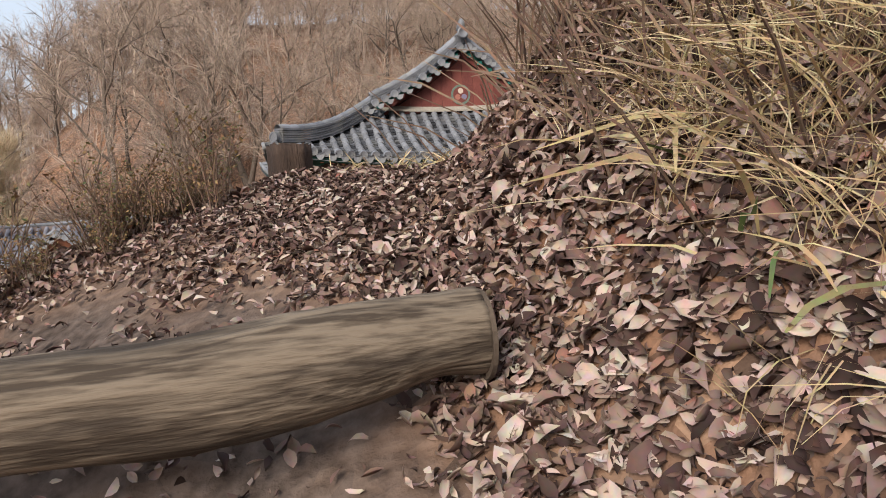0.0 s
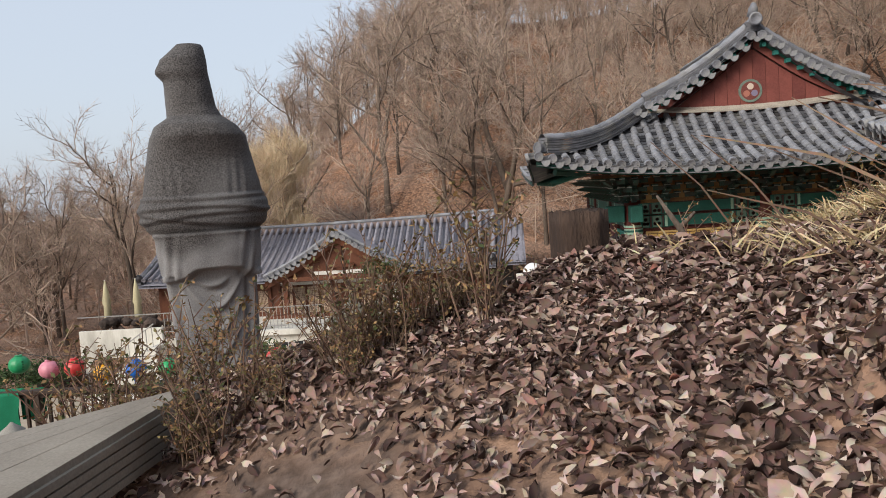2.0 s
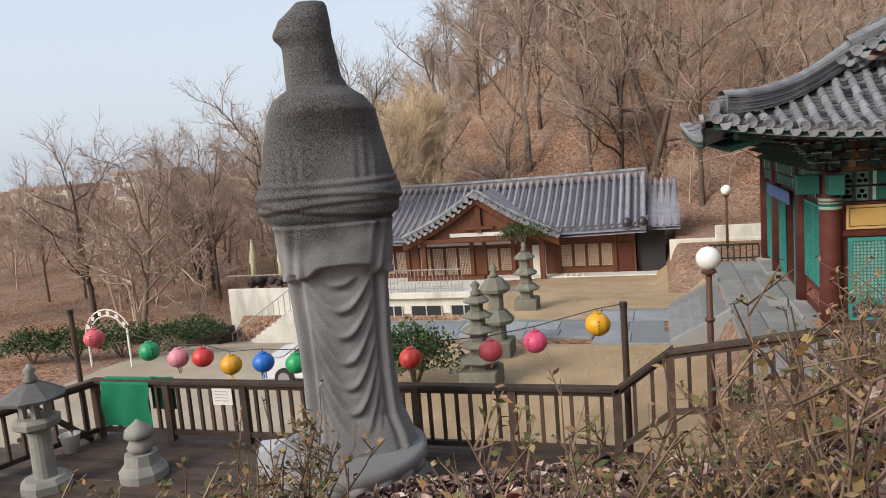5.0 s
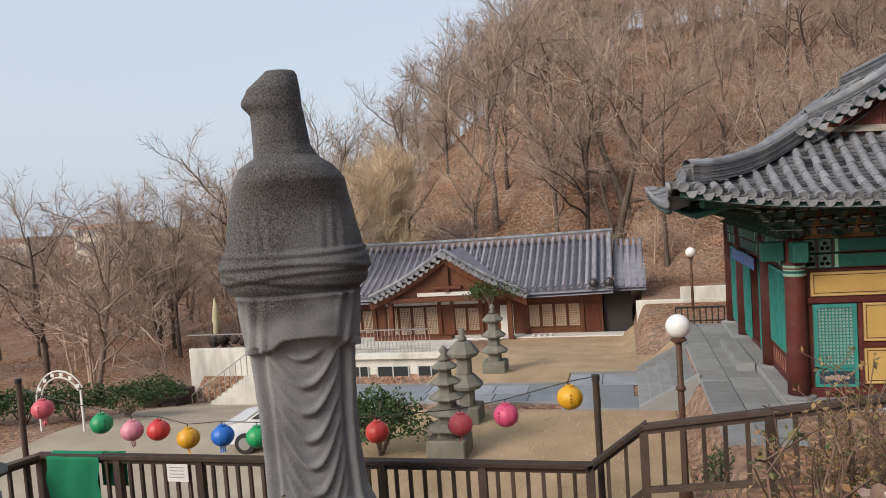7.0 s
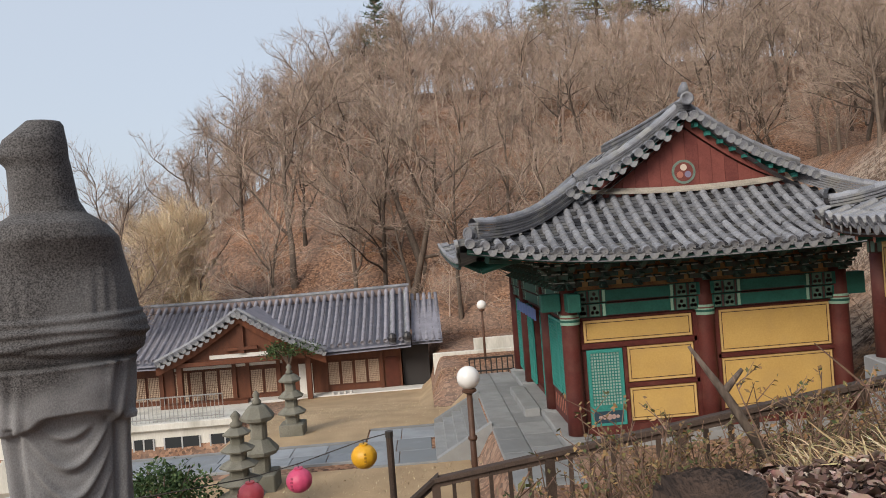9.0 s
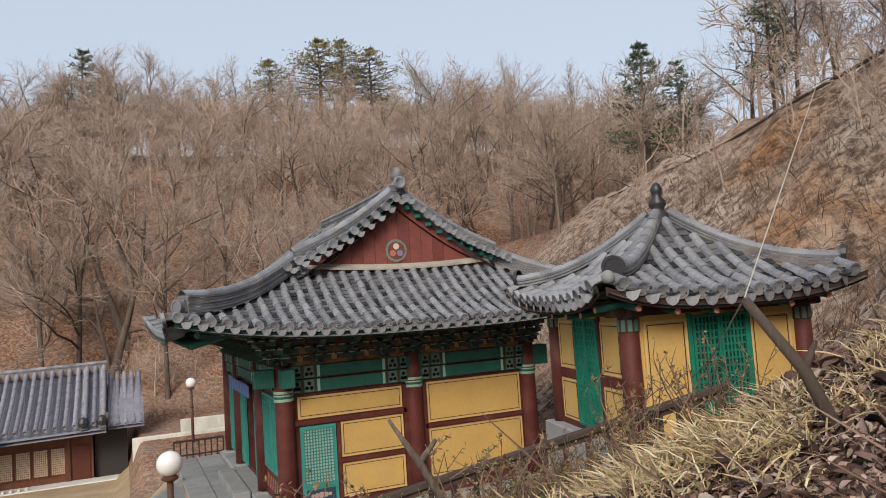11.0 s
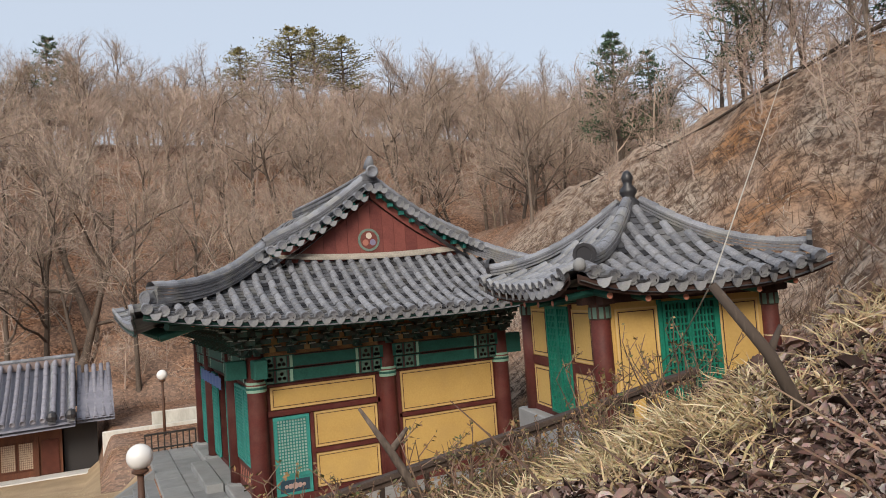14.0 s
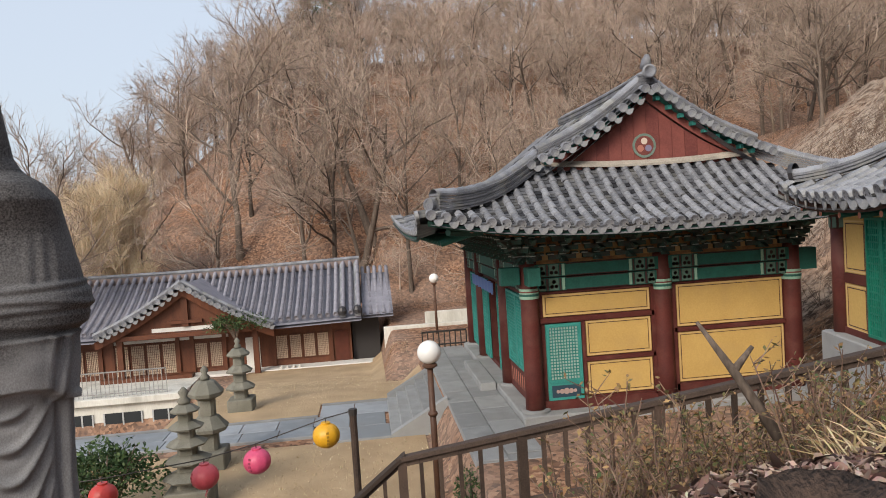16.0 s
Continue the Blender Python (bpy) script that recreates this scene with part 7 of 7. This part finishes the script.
for i in range(9000):
    x, y = fg.uniform(-45, 40), 23 + 50 * fg.random() ** 1.3
    if fg.random() < 0.25:
        x, y = fg.uniform(4, 20), fg.uniform(-13, 20)
        if (x < 8.5 and y > -9) or height(x, y) < 1.5:
            continue
    z = height(x, y)
    for k in range(3):
        d = Vector((fg.uniform(-0.5, 0.5), fg.uniform(-0.5, 0.5), fg.uniform(0.15, 0.9)))
        s = Vector((fg.uniform(-1, 1), fg.uniform(-1, 1), 0)).normalized() * 0.012
        p = Vector((x, y, z - 0.03))
        ug.add([p - s, p + s, p + d], [(0, 1, 2)])
tagged(part("undergrowth", ug, TWIG), "thin brown saplings and sticks on the slope", "undergrowth", "", "stuff")


# ---- leaf litter ----
def leaf_field(name, count, area, size, seed, label, keep=None, lift=0.03):
    g = np.random.RandomState(seed)
    vs, fs = [], []
    rnd = random.Random(seed)
    made = 0
    while made < count:
        x, y = rnd.uniform(area[0], area[1]), rnd.uniform(area[2], area[3])
        if keep and rnd.random() > keep(x, y):
            continue
        made += 1
        L, W = rnd.uniform(*size), 0.0
        W = L * rnd.uniform(0.26, 0.62)
        e = 0.12
        gxn = (height(x + e, y) - height(x - e, y)) / (2 * e)
        gyn = (height(x, y + e) - height(x, y - e)) / (2 * e)
        nrm = Vector((-gxn, -gyn, 1)).normalized()
        nrm = (nrm + Vector((rnd.gauss(0, 0.5), rnd.gauss(0, 0.5), 0))).normalized()
        a = rnd.uniform(0, 6.28)
        t = Vector((math.cos(a), math.sin(a), 0))
        t = (t - nrm * t.dot(nrm)).normalized()
        b = nrm.cross(t)
        c = Vector((x, y, height(x, y) + rnd.uniform(0.004, lift)))
        curl, bend = rnd.uniform(-0.15, 1.35), rnd.uniform(-1.1, 1.4)
        twist = rnd.uniform(-0.5, 0.5)
        o = len(vs)
        for f, w in ((-0.5, 0.05), (-0.24, 0.8), (0.04, 1.0), (0.3, 0.72), (0.5, 0.04)):
            mid = c + t * (f * L) + nrm * (bend * L * (f * f * 1.2 - 0.1))
            wob = rnd.uniform(0.72, 1.2)
            for s in (-1, 0, 1):
                vs.append(tuple(mid + b * (s * w * wob * W / 2) + nrm * (abs(s) * curl * w * W * 0.6 + s * twist * f * W)))
        for k in range(4):
            for s in (0, 1):
                q = o + k * 3 + s
                fs.append((q, q + 1, q + 4, q + 3))
    mb = MB()
    mb.v, mb.f = vs, fs
    return tagged(part(name, mb, LEAF_MAT, None, "", True), label, "leaves", "", "stuff")


def litter(x, y):
    b = bareness(x, y)
    return (1 - 0.93 * min(1, b * 1.15)) * (0.25 + 0.75 * sstep(-4.9, -4.3, x))


leaf_field("leaf_litter", 60000, (-5.4, 0.8, -18.6, -12.4), (0.022, 0.074), 31, "thick litter of curled brown oak leaves", litter, 0.06)
leaf_field("leaf_litter", 3800, (-4.2, -0.9, -19.0, -15.9), (0.045, 0.115), 32, "curled brown oak leaves beside the path", lambda x, y: 1 - 0.97 * sstep(-2.0, -2.35, x), 0.05)
leaf_field("leaf_litter", 7000, (-3.5, 9.0, -14.0, -7.0), (0.08, 0.18), 33, "brown leaves scattered over the bank", lambda x, y: 1.0 if not (3.0 < x < 7.2 and -8.6 < y < -4.2) else 0.0, 0.05)


# ---- dry grass, bamboo grass and shrubs ----
def blades(mb, g, root, n, L, w, droop, spread=0.9, flatten=1.0):
    for i in range(n):
        a = g.uniform(0, 6.28)
        tilt = abs(g.gauss(0.35, 0.35)) * spread
        d = Vector((math.cos(a) * math.sin(tilt), math.sin(a) * math.sin(tilt), math.cos(tilt)))
        l_ = L * g.uniform(0.45, 1.15)
        side = d.cross(Vector((g.uniform(-1, 1), g.uniform(-1, 1), 0.2))).normalized()
        p = Vector(root) + Vector((g.gauss(0, 0.06), g.gauss(0, 0.06), -0.02))
        vs = []
        seg = 4
        ww = w * g.uniform(0.5, 1.3)
        for k in range(seg + 1):
            f = k / seg
            q = p + d * (l_ * f) + Vector((math.cos(a), math.sin(a), -0.75)) * (droop * l_ * f * f * g.uniform(0.7, 1.1))
            wd = ww * (0.35 + 1.3 * f * (1 - f) * 2) * (1 if k < seg else 0.05)
            vs += [q - side * wd, q + side * wd]
        o = [(2 * k, 2 * k + 1, 2 * k + 3, 2 * k + 2) for k in range(seg)]
        mb.add(vs, o)


def clump(name, roots, n, L, w, droop, material, label, seed, category="grass", spread=0.9):
    g = random.Random(seed)
    mb = MB()
    for x, y in roots:
        blades(mb, g, (x, y, height(x, y)), n, L, w, droop, spread)
    return tagged(part(name, mb, material), label, category, "", "stuff")


gg = random.Random(4)
clump("dry_grass", [(gg.gauss(-0.62, 0.42), gg.gauss(-12.9, 0.28)) for i in range(135)], 26, 0.27, 0.0052, 0.55, STRAW, "straw-coloured dry bamboo grass on the bank", 41)
clump("dry_grass", [(gg.uniform(0.3, 3.6), gg.uniform(-14.2, -12.6)) for i in range(110)], 22, 0.28, 0.0052, 0.5, STRAW, "straw-coloured dry bamboo grass up the slope", 42)
clump("dry_grass", [(gg.gauss(-1.28, 0.17), gg.gauss(-17.3, 0.4)) for i in range(70)], 18, 0.5, 0.0024, 0.7, STRAW, "tangled dry grass tuft by the log", 43)
clump("dry_grass", [(gg.gauss(-1.5, 0.3), gg.gauss(-14.2, 0.35)) for i in range(22)], 12, 0.3, 0.005, 0.5, STRAW, "dry grass tuft behind the leaf bank", 44)
clump("bamboo_leaves", [(gg.gauss(-1.42, 0.14), gg.gauss(-17.3, 0.36)) for i in range(26)], 3, 0.36, 0.0085, 0.8, ramp_mat("bleached_bamboo_leaf", [(0, (0.42, 0.30, 0.13)), (0.7, (0.52, 0.42, 0.24)), (0.85, (0.14, 0.2, 0.07)), (1, (0.1, 0.17, 0.05))], 0.6), "bleached and green bamboo grass leaves by the path", 45, "grass", 1.1)
tw = MB()
for i in range(900):
    x, y = gg.gauss(-0.85, 0.42), gg.gauss(-16.2, 0.75)
    if x < -1.6:
        continue
    p = Vector((x, y, height(x, y)))
    q = p + Vector((gg.uniform(-0.6, 0.4), gg.uniform(-0.5, 0.5), gg.uniform(0.1, 0.75)))
    tw.tube([p, p.lerp(q, 0.5) + Vector((0, 0, 0.06)), q], [0.006, 0.005, 0.002], 3, False)
tagged(part("dead_twigs", tw, TWIG), "tangle of dead twigs in the bank", "twigs", "", "stuff")


def shrub(seed, h, leaves):
    """Upright many-stemmed shrub with few faded leaves."""
    g = random.Random(seed)
    st, lf = MB(), MB()
    for i in range(8):
        a, tl = g.uniform(0, 6.28), g.uniform(0.05, 0.5)
        p = Vector((g.gauss(0, 0.06), g.gauss(0, 0.06), -0.05))
        pts = [p]
        d = Vector((math.cos(a) * tl, math.sin(a) * tl, 1)).normalized()
        n = 5
        for k in range(n):
            d = (d + Vector((g.uniform(-0.2, 0.2), g.uniform(-0.2, 0.2), 0.06))).normalized()
            pts.append(pts[-1] + d * h * g.uniform(0.14, 0.24))
        st.tube(pts, [0.0065, 0.006, 0.005, 0.0045, 0.0035, 0.002], 4, False)
        for k in range(7):
            j = g.randint(1, 4)
            q = pts[j].lerp(pts[j + 1], g.random())
            e = q + Vector((g.uniform(-1, 1), g.uniform(-1, 1), g.uniform(0.2, 1.2))).normalized() * h * g.uniform(0.1, 0.28)
            st.tube([q, e], [0.004, 0.002], 3, False)
            for m_ in range(leaves):
                c = q.lerp(e, g.uniform(0.4, 1.1))
                t = Vector((g.uniform(-1, 1), g.uniform(-1, 1), g.uniform(-0.4, 0.9))).normalized() * g.uniform(0.02, 0.045)
                s = t.cross(Vector((g.uniform(-1, 1), g.uniform(-1, 1), 1))).normalized() * g.uniform(0.006, 0.012)
                lf.add([c, c + t * 0.5 + s, c + t, c + t * 0.5 - s], [(0, 1, 2, 3)])
    ob = thing("shrub", "leggy brown shrub with few faded leaves", "shrub", (0, 0, -200))
    part("branchwork", st, TWIG, ob)
    part("foliage", lf, SHRUB_LEAF, ob, "sparse green and rust leaves")
    return ob


SHRUBS = [shrub(61, 0.62, 3), shrub(62, 0.5, 5), shrub(63, 0.75, 4)]
sg = random.Random(8)
for i in range(25):
    x = sg.uniform(-4.15, -2.75)
    y = -14.5 + 0.3 * (x + 3.5) + sg.gauss(0, 0.13)
    copy_thing(SHRUBS[i % 3], pose(x, y, height(x, y), 0, 0, sg.uniform(0, 360)) @ Matrix.Scale(sg.uniform(0.5, 0.84), 4))
for i in range(16):
    x, y = sg.uniform(-6.4, -5.0), sg.uniform(-13.9, -12.6)
    copy_thing(SHRUBS[i % 3], pose(x, y, height(x, y), 0, 0, sg.uniform(0, 360)) @ Matrix.Scale(sg.uniform(0.45, 0.8), 4))
for i in range(22):
    x, y = sg.uniform(-5.9, -4.5), sg.uniform(-14.45, -13.3)
    copy_thing(SHRUBS[i % 3], pose(x, y, height(x, y), 0, 0, sg.uniform(0, 360)) @ Matrix.Scale(sg.uniform(0.65, 1.0), 4))
for i in range(64):
    x, y = sg.uniform(-2.6, 0.6), sg.uniform(-12.4, -9.4)
    copy_thing(SHRUBS[i % 3], pose(x, y, height(x, y), 0, 0, sg.uniform(0, 360)) @ Matrix.Scale(sg.uniform(0.7, 1.15), 4))


def leafy_bush(name, loc, size, n, material, label, seed, blade=0.09):
    g = random.Random(seed)
    t = thing(name, label, "bush", loc)
    st, lf = MB(), MB()
    for i in range(9):
        a = g.uniform(0, 6.28)
        e = Vector((size[0] * 0.6 * math.cos(a), size[1] * 0.6 * math.sin(a), size[2] * g.uniform(0.5, 0.9)))
        st.tube([(0, 0, -0.1), e * 0.5 + Vector((0, 0, 0.1)), e], [0.03, 0.02, 0.008], 5, False)
    for i in range(n):
        a, b = g.uniform(0, 6.28), math.acos(g.uniform(-0.3, 1))
        rr = g.uniform(0.55, 1.0) * (1 + 0.25 * math.sin(3 * a + seed))
        c = Vector((size[0] * rr * math.sin(b) * math.cos(a), size[1] * rr * math.sin(b) * math.sin(a), size[2] * (0.45 + 0.5 * rr * math.cos(b))))
        d = Vector((g.uniform(-1, 1), g.uniform(-1, 1), g.uniform(-0.2, 1))).normalized() * blade * g.uniform(0.6, 1.3)
        s = d.cross(Vector((g.uniform(-1, 1), g.uniform(-1, 1), g.uniform(-1, 1)))).normalized() * blade * 0.22
        lf.add([c, c + d * 0.5 + s, c + d, c + d * 0.5 - s], [(0, 1, 2, 3)])
    part("branchwork", st, BARK, t)
    part("foliage", lf, material, t)


leafy_bush("dwarf_pine", (-8.6, -1.2, -1.1), (1.0, 0.9, 1.5), 2600, EVERGREEN, "green dwarf pine bush by the pagodas", 71, 0.12)
leafy_bush("azalea_bush", (-10.0, 2.5, -2.2), (1.0, 0.8, 1.1), 1200, SHRUB_LEAF, "rusty bush below the terrace", 72, 0.1)
for i, (x, y) in enumerate(((-23.0, 9.0), (-24.8, 8.2), (-26.5, 7.5), (-28.2, 7.0), (-24.6, 13.2))):
    leafy_bush("hedge_bush", (x, y, far_height(x, y)), (1.5, 1.0, 1.5), 1500, EVERGREEN, "dark green hedge bush by the lower yard", 80 + i, 0.16)
leafy_bush("cloud_pine", (lx(-7.7), 17.7, LZ + 1.75), (1.3, 0.8, 1.2), 1300, EVERGREEN, "small trained pine before the lodge", 90, 0.14)
CLOUD = bpy.data.objects["cloud_pine"]
pt_ = part("trunk", MB().tube([(lx(-7.6), 17.7, LZ - 0.1), (lx(-7.75), 17.7, LZ + 0.7), (lx(-7.65), 17.7, LZ + 2.4)], [0.1, 0.07, 0.05], 7), BARK, CLOUD)
pt_.matrix_parent_inverse = CLOUD.matrix_basis.inverted()
leafy_bush("ivy_bush", (-1.9, -3.0, -1.1), (0.35, 0.5, 0.9), 400, EVERGREEN, "small dark evergreen beside the terrace", 91, 0.08)
# far apartment blocks beyond the woods
for bx0, by0, w, hh in ((-150, 120, 16, 13), (-128, 128, 14, 15), (-172, 96, 18, 12)):
    ap = thing("apartment_block", "far pale apartment block above the woods", "building", (bx0, by0, -10.5))
    part("wall", MB().box(0, w, 0, 10, 0, hh), mat("far_pale_wall", (0.74, 0.68, 0.6), (0.62, 0.57, 0.51), 0.2, 0.9, 3, 0.05), ap)
    part("roof", MB().box(-0.4, w + 0.4, -0.4, 10.4, hh, hh + 0.8), plain("far_roof", (0.38, 0.24, 0.2), 0.8), ap)
    for r_ in range(int(hh / 3)):
        for c_ in range(int(w / 3.2)):
            part("window", MB().box(0.8 + c_ * 3.2, 2.8 + c_ * 3.2, -0.06, -0.01, 1 + r_ * 3, 2.6 + r_ * 3), plain("far_glass", (0.2, 0.22, 0.25), 0.3), ap)
for ob in TREES + [PALE] + PINES + SHRUBS:  # the patterns the copies were made from
    for o in (*ob.children_recursive, ob):
        bpy.data.objects.remove(o)
